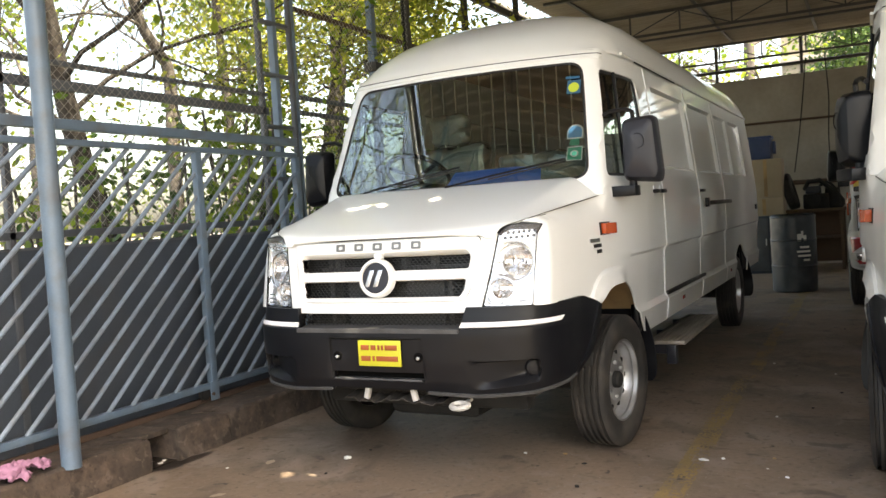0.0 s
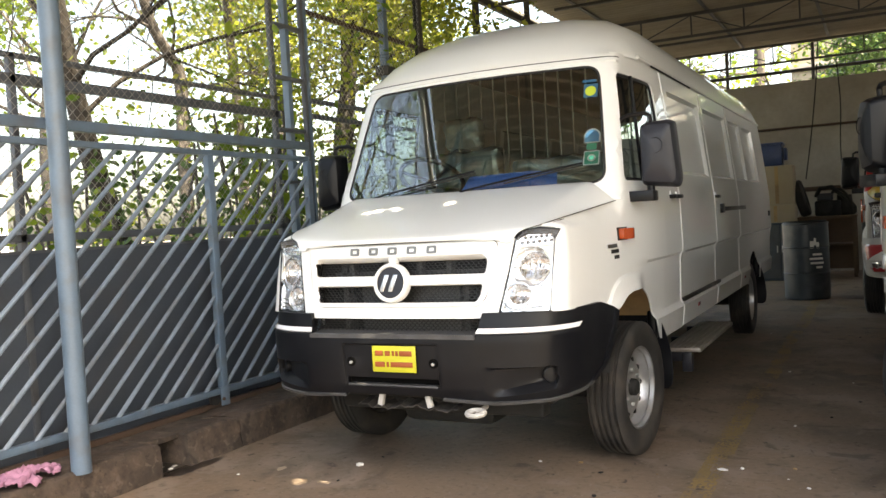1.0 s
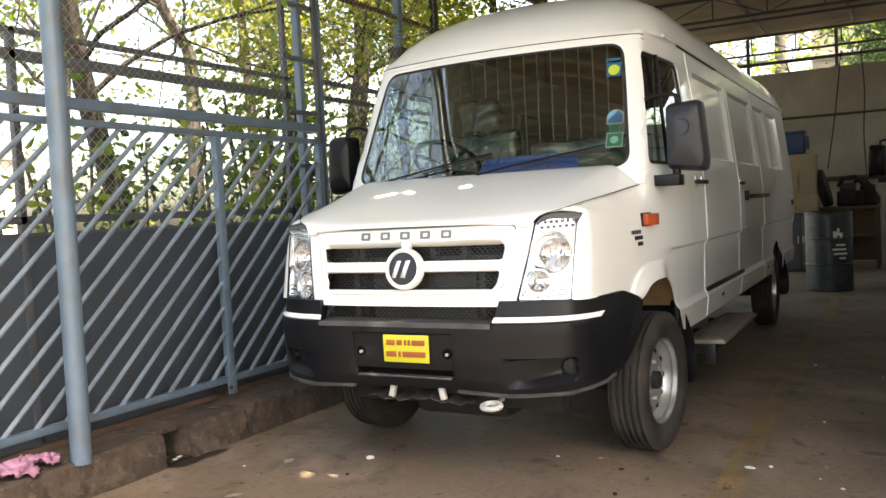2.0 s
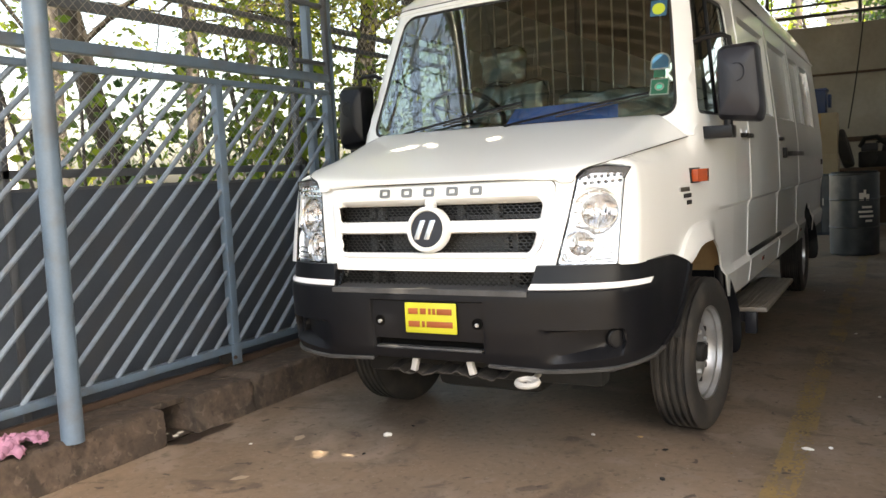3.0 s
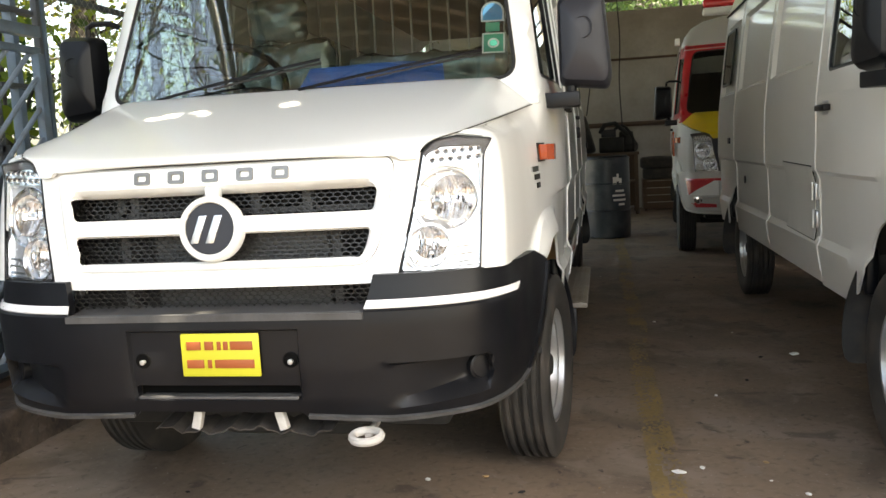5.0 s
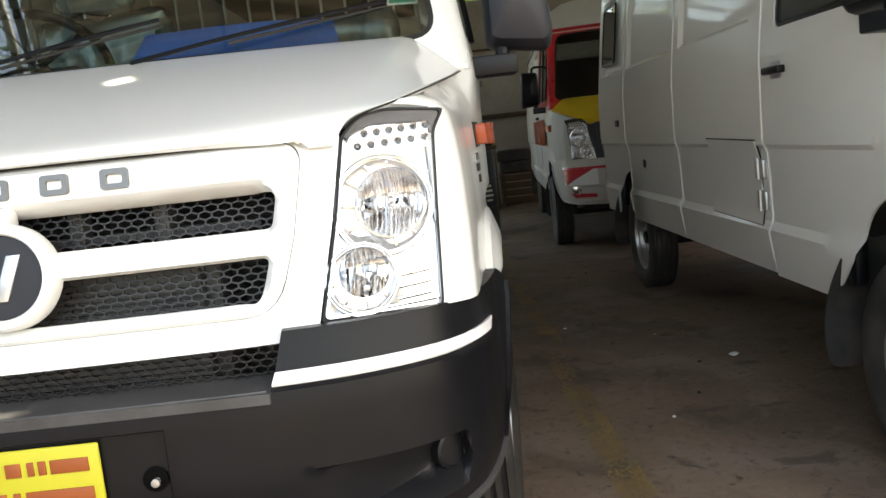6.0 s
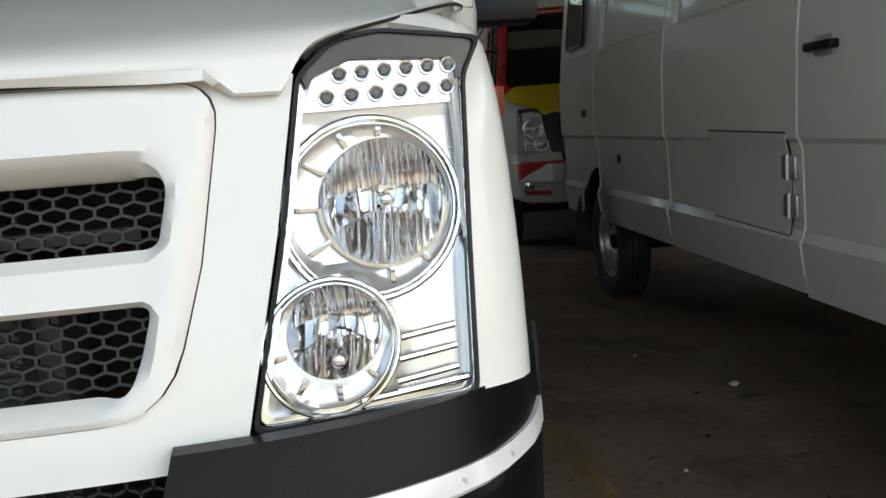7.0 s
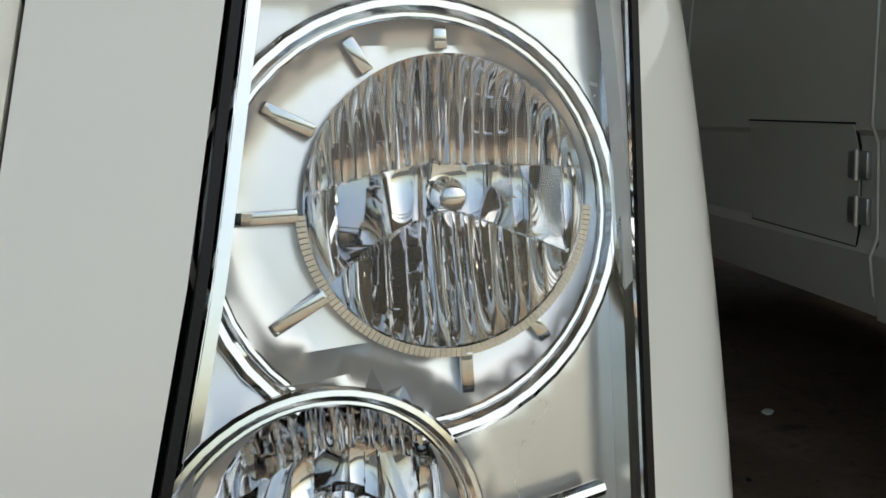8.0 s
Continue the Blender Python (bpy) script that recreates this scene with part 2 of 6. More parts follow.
weather(KERB, [
    ((0.098, 0.075, 0.060), 4, 0.54, 0.64, 0.55, 8),
    ((0.020, 0.016, 0.013), 7, 0.60, 0.66, 0.7, 8, (1, 1, 0.6)),
    ((0.125, 0.10, 0.081), 22, 0.60, 0.68, 0.6, 6),
    ((0.022, 0.017, 0.014), 30, 0.60, 0.68, 0.6, 6)])


# ---- mesh helpers ----
def finish(me, material, angle=32):
    me.materials.append(material)
    me.shade_smooth()
    me.set_sharp_from_angle(angle=radians(angle))


def part(name, data, material, parent=None, label="", angle=32):
    """Links a bmesh, or vertices and faces, as one mesh object, under a thing or a part where one is given."""
    me = bpy.data.meshes.new(name)
    if isinstance(data, tuple):
        me.from_pydata(*(data if len(data) == 3 else (data[0], [], data[1])))
        me.update()
    else:
        bmesh.ops.recalc_face_normals(data, faces=data.faces)
        data.to_mesh(me)
        data.free()
    finish(me, material, angle)
    ob = new(name, me)
    if parent:
        ob.parent = parent
    if label:
        ob["label"] = label
    return ob


def thing(name, label, category, at=None, group="", kind=""):
    return tagged(empty_at(name, at), label, category, group, kind)


def empty_at(name, at):
    ob = new(name)
    ob.empty_display_size = 0.1
    if at is not None:
        ob.matrix_world = at
    return ob


def add_box(bm, x0, x1, y0, y1, z0, z1, bevel=0.0, m=None, seg=2):
    vs = [bm.verts.new((x, y, z)) for x in (x0, x1) for y in (y0, y1) for z in (z0, z1)]
    fs = [bm.faces.new([vs[i] for i in q]) for q in ((0, 1, 3, 2), (4, 6, 7, 5), (0, 4, 5, 1), (2, 3, 7, 6), (0, 2, 6, 4), (1, 5, 7, 3))]
    if bevel:
        es = list({e for f in fs for e in f.edges})
        r = bmesh.ops.bevel(bm, geom=es, offset=bevel, segments=seg, affect="EDGES", profile=0.5)
        vs = list({v for f in r["faces"] for v in f.verts} | {v for v in vs if v.is_valid})
    if m is not None:
        bmesh.ops.transform(bm, matrix=m, verts=[v for v in vs if v.is_valid])
    return bm


def box(x0, x1, y0, y1, z0, z1, bevel=0.0, m=None, seg=2):
    return add_box(bmesh.new(), x0, x1, y0, y1, z0, z1, bevel, m, seg)


def add_tube(bm, pts, r, seg=8, closed=False, radii=None):
    """A round bar along points, with capped ends."""
    pts = [Vector(p) for p in pts]
    n = len(pts)
    rings = []
    up = None
    for i, p in enumerate(pts):
        a = pts[(i - 1) % n] if (i or closed) else p
        b = pts[(i + 1) % n] if (i < n - 1 or closed) else p
        t = (b - a).normalized()
        if up is None or abs(up.dot(t)) > 0.98:
            up = Vector((0, 0, 1)) if abs(t.z) < 0.9 else Vector((1, 0, 0))
        s = t.cross(up).normalized()
        up = s.cross(t).normalized()
        rr = radii[i] if radii else r
        rings.append([bm.verts.new(p + (s * math.cos(k * math.tau / seg) + up * math.sin(k * math.tau / seg)) * rr) for k in range(seg)])
    for i in range(n if closed else n - 1):
        r0, r1 = rings[i], rings[(i + 1) % n]
        for k in range(seg):
            bm.faces.new((r0[k], r0[(k + 1) % seg], r1[(k + 1) % seg], r1[k]))
    if not closed:
        bm.faces.new(rings[0][::-1])
        bm.faces.new(rings[-1])
    return bm


def tube(pts, r, seg=8, closed=False, radii=None):
    return add_tube(bmesh.new(), pts, r, seg, closed, radii)


def add_lathe(bm, profile, seg=32, m=None, closed=False):
    """Turns (radius, height) pairs about z; m lays the axis."""
    m = m or Matrix()
    rings = []
    for r, h in profile:
        if r < 1e-6:
            rings.append([bm.verts.new(m @ Vector((0, 0, h)))])
        else:
            rings.append([bm.verts.new(m @ Vector((r * math.cos(k * math.tau / seg), r * math.sin(k * math.tau / seg), h))) for k in range(seg)])
    pairs = list(zip(rings, rings[1:])) + ([(rings[-1], rings[0])] if closed else [])
    for a, b in pairs:
        for k in range(seg):
            q = [a[k % len(a)], a[(k + 1) % len(a)], b[(k + 1) % len(b)], b[k % len(b)]]
            q = list(dict.fromkeys(q))
            if len(q) > 2:
                bm.faces.new(q)
    return bm


def lathe(profile, seg=32, m=None, closed=False):
    return add_lathe(bmesh.new(), profile, seg, m, closed)


def dense(loop, cell, closed=True):
    out = []
    n = len(loop)
    for i in range(n if closed else n - 1):
        a, b = np.array(loop[i]), np.array(loop[(i + 1) % n])
        k = max(1, int(np.ceil(np.hypot(*(b - a)) / cell)))
        out += [tuple(a + (b - a) * j / k) for j in range(k)]
    if not closed:
        out.append(tuple(loop[-1]))
    return out


def inside(px, py, loop):
    r = np.zeros(len(px), bool)
    n = len(loop)
    for i in range(n):
        (x0, y0), (x1, y1) = loop[i], loop[(i + 1) % n]
        if y0 == y1:
            continue
        c = ((y0 > py) != (y1 > py)) & (px < (x1 - x0) * (py - y0) / (y1 - y0) + x0)
        r ^= c
    return r


def rrect(x0, x1, y0, y1, r, seg=5):
    """A rectangle with rounded corners."""
    out = []
    for cx, cy, a in ((x1 - r, y1 - r, 0), (x0 + r, y1 - r, 90), (x0 + r, y0 + r, 180), (x1 - r, y0 + r, 270)):
        out += [(cx + r * math.cos(radians(a + 90 * k / seg)), cy + r * math.sin(radians(a + 90 * k / seg))) for k in range(seg + 1)]
    return out


def rounded(loop, r, seg=5):
    """A polygon with its corners rounded; r: one radius, or one for each corner."""
    out = []
    n = len(loop)
    for i in range(n):
        p, a, b = Vector(loop[i]), Vector(loop[i - 1]), Vector(loop[(i + 1) % n])
        ri = r[i] if isinstance(r, (list, tuple)) else r
        if ri <= 0:
            out.append(tuple(p))
            continue
        u, v = (a - p), (b - p)
        d = min(ri, u.length * 0.45, v.length * 0.45)
        s, e = p + u.normalized() * d, p + v.normalized() * d
        for k in range(seg + 1):
            t = k / seg
            out.append(tuple(s * (1 - t) ** 2 + p * 2 * t * (1 - t) + e * t ** 2))
    return out


def panel(outline, holes, fn, thick=0.012, cell=0.06, creases=(), flip=False):
    """A thick sheet cut to an outline with holes in its own two coordinates and laid on the surface fn(u, v)."""
    from mathutils.geometry import delaunay_2d_cdt
    loops = [dense(outline, cell)] + [dense(h, cell) for h in holes]
    verts, edges = [], []
    for lp in loops:
        k = len(verts)
        verts += lp
        edges += [(k + i, k + (i + 1) % len(lp)) for i in range(len(lp))]
    for c in creases:
        closed = c[0] == c[-1]
        lp = dense(c[:-1] if closed else c, cell, closed)
        k = len(verts)
        verts += lp
        edges += [(k + i, k + (i + 1) % len(lp)) for i in range(len(lp) if closed else len(lp) - 1)]
    fixed = np.array(verts)
    lo, hi = fixed.min(0), fixed.max(0)
    gx = np.arange(lo[0] + cell / 2, hi[0], cell)
    gy = np.arange(lo[1] + cell / 2, hi[1], cell)
    g = np.array([(x + (cell / 2 if j % 2 else 0), y) for j, y in enumerate(gy) for x in gx]).reshape(-1, 2)
    if len(g):
        keep = inside(g[:, 0], g[:, 1], loops[0])
        for h in loops[1:]:
            keep &= ~inside(g[:, 0], g[:, 1], h)
        g = g[keep]
        if len(g):
            near = np.array([np.min(np.hypot(*(fixed - p).T)) for p in g])
            g = g[near > cell * 0.45]
    pts = [Vector(p) for p in verts] + [Vector(p) for p in g]
    vco, _, fcs, *_ = delaunay_2d_cdt(pts, edges, [], 0, 1e-6)
    v = np.array([tuple(p) for p in vco])
    f = np.array([tuple(t) for t in fcs if len(t) == 3])
    c = v[f].mean(1)
    keep = inside(c[:, 0], c[:, 1], loops[0])
    for h in loops[1:]:
        keep &= ~inside(c[:, 0], c[:, 1], h)
    f = f[keep]
    used = np.unique(f)
    remap = {int(o): i for i, o in enumerate(used)}
    v = v[used]
    f = [[remap[int(i)] for i in t] for t in f]
    e = 1e-3
    top, low = [], []
    for a, b in v:
        p = Vector(fn(a, b))
        n = (Vector(fn(a + e, b)) - Vector(fn(a - e, b))).cross(Vector(fn(a, b + e)) - Vector(fn(a, b - e)))
        n.normalize()
        if flip:
            n = -n
        top.append(p)
        low.append(p - n * thick)
    k = len(top)
    area = sum((v[t[1]][0] - v[t[0]][0]) * (v[t[2]][1] - v[t[0]][1]) - (v[t[1]][1] - v[t[0]][1]) * (v[t[2]][0] - v[t[0]][0]) for t in f)
    if (area < 0) != flip:
        f = [t[::-1] for t in f]
    count = {}
    for t in f:
        for i in range(3):
            count[(t[i], t[(i + 1) % 3])] = 1
    faces = [tuple(t) for t in f] + [tuple(i + k for i in t[::-1]) for t in f]
    faces += [(b, a, a + k, b + k) for a, b in count if (b, a) not in count]
    return (top + low, faces)


def grid_sheet(fn, us, vs, thick=0.0):
    """A sheet over two lists of coordinates."""
    nu, nv = len(us), len(vs)
    verts = [Vector(fn(u, v)) for u in us for v in vs]
    faces = [(i * nv + j, (i + 1) * nv + j, (i + 1) * nv + j + 1, i * nv + j + 1) for i in range(nu - 1) for j in range(nv - 1)]
    if thick:
        k = len(verts)
        e = 1e-3
        low = []
        for u in us:
            for v in vs:
                n = (Vector(fn(u + e, v)) - Vector(fn(u - e, v))).cross(Vector(fn(u, v + e)) - Vector(fn(u, v - e))).normalized()
                low.append(Vector(fn(u, v)) - n * thick)
        verts += low
        faces += [tuple(i + k for i in q[::-1]) for q in faces]
        rim = [i * nv for i in range(nu)] + [(nu - 1) * nv + j for j in range(1, nv)] + [i * nv + nv - 1 for i in range(nu - 2, -1, -1)] + [j for j in range(nv - 2, 0, -1)]
        faces += [(a, a + k, b + k, b) for a, b in zip(rim, rim[1:] + rim[:1])]
    return (verts, faces)


def smooth01(t):
    t = max(0.0, min(1.0, t))
    return t * t * (3 - 2 * t)


def interp(x, xs, ys):
    return float(np.interp(x, xs, ys))


def curve_through(ctrl, n=12):
    """A dense Catmull-Rom line through control points."""
    c = [np.array(p, float) for p in ctrl]
    c = [2 * c[0] - c[1]] + c + [2 * c[-1] - c[-2]]
    out = []
    for i in range(1, len(c) - 2):
        for k in range(n):
            t = k / n
            a, b, d, e = c[i - 1], c[i], c[i + 1], c[i + 2]
            out.append(0.5 * (2 * b + (d - a) * t + (2 * a - 5 * b + 4 * d - e) * t * t + (3 * b - a - 3 * d + e) * t ** 3))
    out.append(c[-2])
    return np.array(out)

# ---- vans: one kind, built from the same surfaces; y runs from the nose to the tail ----
NOSE = curve_through([(0, -0.012), (0.25, -0.006), (0.45, 0.008), (0.58, 0.032), (0.70, 0.066), (0.80, 0.100), (0.840, 0.119), (0.866, 0.137), (0.880, 0.162), (0.887, 0.21), (0.895, 0.28), (0.905, 0.40), (0.917, 0.56), (0.934, 0.74), (0.944, 0.86), (0.956, 1.0), (0.975, 1.20), (0.990, 1.42), (1.0, 1.70)])
BUMP = curve_through([(0, 0), (0.3, 0.003), (0.49, 0.012), (0.65, 0.045), (0.78, 0.11), (0.85, 0.195), (0.885, 0.28), (0.908, 0.37), (0.926, 0.48), (0.948, 0.60), (0.968, 0.75)])
TUCK = curve_through([(0.9, 0.0), (1.05, 0.0), (1.20, 0.006), (1.29, 0.018), (1.345, 0.037), (1.375, 0.060), (1.40, 0.085), (1.45, 0.105), (1.52, 0.11)])  # how the wing leans in by height
SIDE_Z = [0.45, 0.60, 0.72, 0.755, 1.070, 1.09, 1.45, 1.60, 2.00, 2.33, 2.40]
SIDE_X = [0.955, 0.974, 0.990, 0.966, 0.976, 0.997, 0.990, 0.975, 0.930, 0.885, 0.87]


def side_x(z):
    return interp(z, SIDE_Z, SIDE_X)


def nose_f(z):
    return 0.008 + (z - 0.927) * 0.2


def nose_y(x, z):
    """How far back the nose lies at a width and a height."""
    return nose_f(z) + interp(abs(x), NOSE[:, 0], NOSE[:, 1])


def arc_of(line):
    d = np.hypot(*np.diff(line, axis=0).T)
    s = np.concatenate([[0], np.cumsum(d)])
    return s - s[-1] + line[-1, 1]


NOSE_U = arc_of(NOSE)
BUMP_U = arc_of(BUMP)


def arch_q(y, z):
    """1 on the edge of the front wheel opening, more outside it."""
    return ((abs(y - 1.03) / (0.375 if y < 1.03 else 0.41)) ** 3 + (max(0.0, z - 0.50) / 0.44) ** 3) ** (1 / 3)


def front_arch():
    """The front wheel opening, from its front foot over the top to its rear foot."""
    out = []
    for k in range(19):
        y = 0.685 + 0.715 * (0.5 - 0.5 * math.cos(math.pi * k / 18))
        out.append((y, 0.50 + 0.44 * max(0.0, 1 - (abs(y - 1.03) / (0.375 if y < 1.03 else 0.41)) ** 3) ** (1 / 3)))
    return out + [(1.47, 0.68), (1.565, 0.585)]


def fender_at(u, z):
    """The wing, from the lamp round the corner and along the side; u is y on the side."""
    if u > NOSE_U[-1]:
        x, y, w = 1.0, u, 0.0
    else:
        x, y = interp(u, NOSE_U, NOSE[:, 0]), interp(u, NOSE_U, NOSE[:, 1])
        w = 1 - smooth01((y - 0.1) / 0.7)
    lift = 0.05 * smooth01((z - 1.32) / 0.04) * (1 - smooth01((y - 0.2) / 0.35))
    k = 1 - interp(z + lift, TUCK[:, 0], TUCK[:, 1]) * (1 - smooth01((y - 0.66) / 0.42))
    flare = 0.0
    d = (arch_q(y, z) - 1) * 0.42
    if -0.06 < d < 0.12 and z > 0.5:
        flare = (0.024 * (1 - smooth01(d / 0.09)) + 0.016 * (1 - smooth01((d - 0.078) / 0.014))) * (1 - smooth01((y - 1.02) / 0.26)) * smooth01((z - 0.80) / 0.10)
    sx = 0.986 + (side_x(z) - 0.986) * smooth01((y - 0.95) / 0.60)
    x = x * sx * k + flare * smooth01(y / 0.5)
    # the top of the wing runs into the windscreen pillar
    pillar = interp(y - screen_0(1.45), UP[:, 1], UP[:, 0]) / 0.90 * side_x(z) + 0.001
    x += (pillar - x) * smooth01((z - 1.33) / 0.11) * smooth01((y - 0.88) / 0.10)
    return (x, y + nose_f(z) * w, z)


def nose_u(x):
    return interp(x, NOSE[:, 0], NOSE_U)


def bumper_at(u, z):
    x, y = interp(u, BUMP_U, BUMP[:, 0]), interp(u, BUMP_U, BUMP[:, 1])
    f = interp(z, [0.45, 0.50, 0.56, 0.66, 0.80, 0.835, 0.845, 0.93], [0.0, -0.03, -0.052, -0.062, -0.062, -0.058, -0.038, -0.020])
    k = interp(z, [0.45, 0.56, 0.84, 0.93], [0.965, 0.99, 1.0, 0.998])
    return (x * k, y + f * (1 - 0.8 * smooth01((y - 0.2) / 0.4)), z)


def screen_y(x, z):
    return 0.835 + (z - 1.56) * 0.42 + 0.13 * (x / 0.85) ** 2


UP = curve_through([(0, 0), (0.3, 0.016), (0.6, 0.065), (0.74, 0.098), (0.80, 0.116), (0.848, 0.145), (0.858, 0.185), (0.867, 0.26), (0.880, 0.42), (0.894, 0.64), (0.90, 0.95)])
UP_U = arc_of(UP)


def press(y, z):
    """Pressed window panels along the cargo side."""
    d = 0.0
    for y0, y1 in ((2.32, 3.42), (3.62, 4.72), (4.92, 5.62), (5.80, 6.55)):
        a = min((y - y0) / 0.022, (y1 - y) / 0.022, (z - 1.62) / 0.022, (2.20 - z) / 0.022)
        d = max(d, smooth01(a))
    return -0.026 * d


def screen_0(z):
    return 0.835 + (z - 1.56) * 0.42


def upper_at(t, z):
    """The upper shell: header, pillars and doors; t counts from the middle of the windscreen, to either side."""
    u = abs(t) + UP_U[0]
    if u < UP_U[-1]:
        x, y = interp(u, UP_U, UP[:, 0]), interp(u, UP_U, UP[:, 1])
    else:
        x, y = 0.90, u
    return (math.copysign(x / 0.90 * side_x(z), t), y + screen_0(z), z)


def up_t(x):
    return math.copysign(interp(abs(x), UP[:, 0], UP_U) - UP_U[0], x)


def up_y(y, z):
    return y - screen_0(z) - UP_U[0]


def side_at(y, z):
    return (side_x(z) + (press(y, z) if z > 1.5 else 0), y, z)


def mirror_x(fn):
    return lambda u, v: (-fn(u, v)[0], *fn(u, v)[1:])


def both(name, outline, holes, fn, material, parent, thick=0.012, cell=0.06, creases=(), label=""):
    out = []
    for s in (1, -1):
        d = panel(outline, holes, fn if s > 0 else mirror_x(fn), thick, cell, creases, flip=s < 0)
        out.append(part(name, d, material, parent, label))
    return out


def arch(y0, z0, r, n=14, a0=0, a1=180):
    return [(y0 + r * math.cos(radians(a0 + (a1 - a0) * k / n)), z0 + r * math.sin(radians(a0 + (a1 - a0) * k / n))) for k in range(n + 1)]


def make_wheel(parent, x, y, z, r=0.378, w=0.225, side=1, detail=True, metal=None, steer=0.0):
    """A road wheel whose outer face looks along side; steer: degrees that it is turned."""
    m = pose(x, y, z, 0, 0, steer) @ Matrix.Rotation(radians(90 * side), 4, "Y")
    h = w / 2
    groove = []
    for k in range(5):
        g = -h * 0.72 + k * h * 0.36
        groove += [(r, g - 0.011), (r - 0.018, g - 0.007), (r - 0.018, g + 0.005), (r, g + 0.009)]
    prof = [(r * 0.60, -h * 0.72), (r * 0.70, -h * 0.98), (r * 0.86, -h * 1.02), (r * 0.955, -h * 0.93)] + groove + [(r * 0.955, h * 0.93), (r * 0.90, h * 1.0), (r * 0.86, h * 1.03), (r * 0.70, h * 0.99), (r * 0.60, h * 0.74)]
    wheel = empty_at("wheel", None)
    wheel.parent = parent
    seg = 48 if detail else 28
    part("tyre", lathe(prof, seg, m), RUBBER, wheel, "worn black rubber tyre")
    rr = r * 0.625
    rim = [(rr, -h * 0.7), (rr + 0.006, h * 0.72), (rr + 0.002, h * 0.80), (rr - 0.012, h * 0.78), (rr - 0.016, h * 0.55), (rr - 0.026, h * 0.50), (rr - 0.030, h * 0.12), (rr - 0.040, -h * 0.02), (rr - 0.055, 0.0), (rr * 0.62, h * 0.22), (rr * 0.50, h * 0.30), (rr * 0.42, h * 0.22), (rr * 0.28, h * 0.24), (0, h * 0.24)]
    part("rim", lathe(rim, seg, m), metal or RIM, wheel, "silver painted steel rim" if not metal else "dusty grey steel rim")
    bm = lathe([(0.050, h * 0.20), (0.048, h * 0.52), (0.038, h * 0.62), (0.0, h * 0.62)], 20, m)
    part("hub", bm, DARK, wheel, "dark hub")
    for k in range(6):
        a = k * math.tau / 6
        bm = bmesh.new()
        add_lathe(bm, [(0.012, h * 0.20), (0.012, h * 0.42), (0, h * 0.44)], 6, m @ pose(rr * 0.42 * math.cos(a), rr * 0.42 * math.sin(a), 0))
        part("wheel_nut", bm, STEEL, wheel)
    for k in range(10):
        bm = bmesh.new()
        a = (k + 0.5) * math.tau / 10
        add_lathe(bm, [(0.015, h * 0.02), (0.015, h * 0.215), (0.013, h * 0.220), (0.0, h * 0.20)], 10, m @ pose(rr * 0.665 * math.cos(a), rr * 0.665 * math.sin(a), 0))
        part("vent_hole", bm, DARK, wheel)
    return wheel


def hexmesh(x0, x1, z0, z1, pitch, fn, wire, keep=None):
    """A honeycomb grid of thin bars laid on fn(x, z)."""
    verts, faces = [], []
    dz = pitch * math.sqrt(3) / 2 * 0.58
    rows = int((z1 - z0) / dz) + 2
    cols = int((x1 - x0) / pitch) + 2
    seen = set()

    def bar(a, b):
        if not (x0 <= a[0] <= x1 and x0 <= b[0] <= x1 and z0 <= a[1] <= z1 and z0 <= b[1] <= z1):
            return
        if keep and not (keep(*a) and keep(*b)):
            return
        key = (round((a[0] + b[0]) * 1e4), round((a[1] + b[1]) * 1e4))
        if key in seen:
            return
        seen.add(key)
        d = Vector((b[0] - a[0], b[1] - a[1])).normalized() * wire
        n = Vector((-d.y, d.x))
        k = len(verts)
        for p in ((a[0] - d.x * .5 + n.x, a[1] - d.y * .5 + n.y), (a[0] - d.x * .5 - n.x, a[1] - d.y * .5 - n.y), (b[0] + d.x * .5 - n.x, b[1] + d.y * .5 - n.y), (b[0] + d.x * .5 + n.x, b[1] + d.y * .5 + n.y)):
            q = fn(*p)
            verts.append(Vector(q))
            verts.append(Vector(q) + Vector((0, 0.006, 0)))
        faces.extend([(k, k + 2, k + 4, k + 6), (k, k + 1, k + 3, k + 2), (k + 4, k + 5, k + 7, k + 6), (k + 2, k + 3, k + 5, k + 4), (k + 6, k + 7, k + 1, k)])
    R = pitch / math.sqrt(3)
    sq = 0.58
    for j in range(rows):
        for i in range(cols):
            cx = x0 + i * pitch + (pitch / 2 if j % 2 else 0)
            cz = z0 + j * 1.5 * R * sq
            c = [(cx + R * math.sin(radians(60 * k)), cz + R * sq * math.cos(radians(60 * k))) for k in range(6)]
            for k in range(6):
                bar(c[k], c[(k + 1) % 6])
    return (verts, faces)


LAMP = [(0.567, 0.930), (0.801, 0.928), (0.808, 1.10), (0.817, 1.274), (0.841, 1.319), (0.722, 1.3295), (0.673, 1.319), (0.635, 1.282), (0.608, 1.12)]


def lamp_at(x, z, d=0.0):
    return Vector((x, nose_y(x, z) + d, z))


def shrink(loop, d):
    c = Vector((sum(p[0] for p in loop) / len(loop), sum(p[1] for p in loop) / len(loop)))
    out = []
    n = len(loop)
    for i in range(n):
        p, a, b = Vector(loop[i]), Vector(loop[i - 1]), Vector(loop[(i + 1) % n])
        e1, e2 = (p - a).normalized(), (b - p).normalized()
        n1, n2 = Vector((-e1.y, e1.x)), Vector((-e2.y, e2.x))
        m = (n1 + n2).normalized()
        q = p + m * d / max(0.4, m.dot(n1))
        out.append((q.x, q.y))
    return out


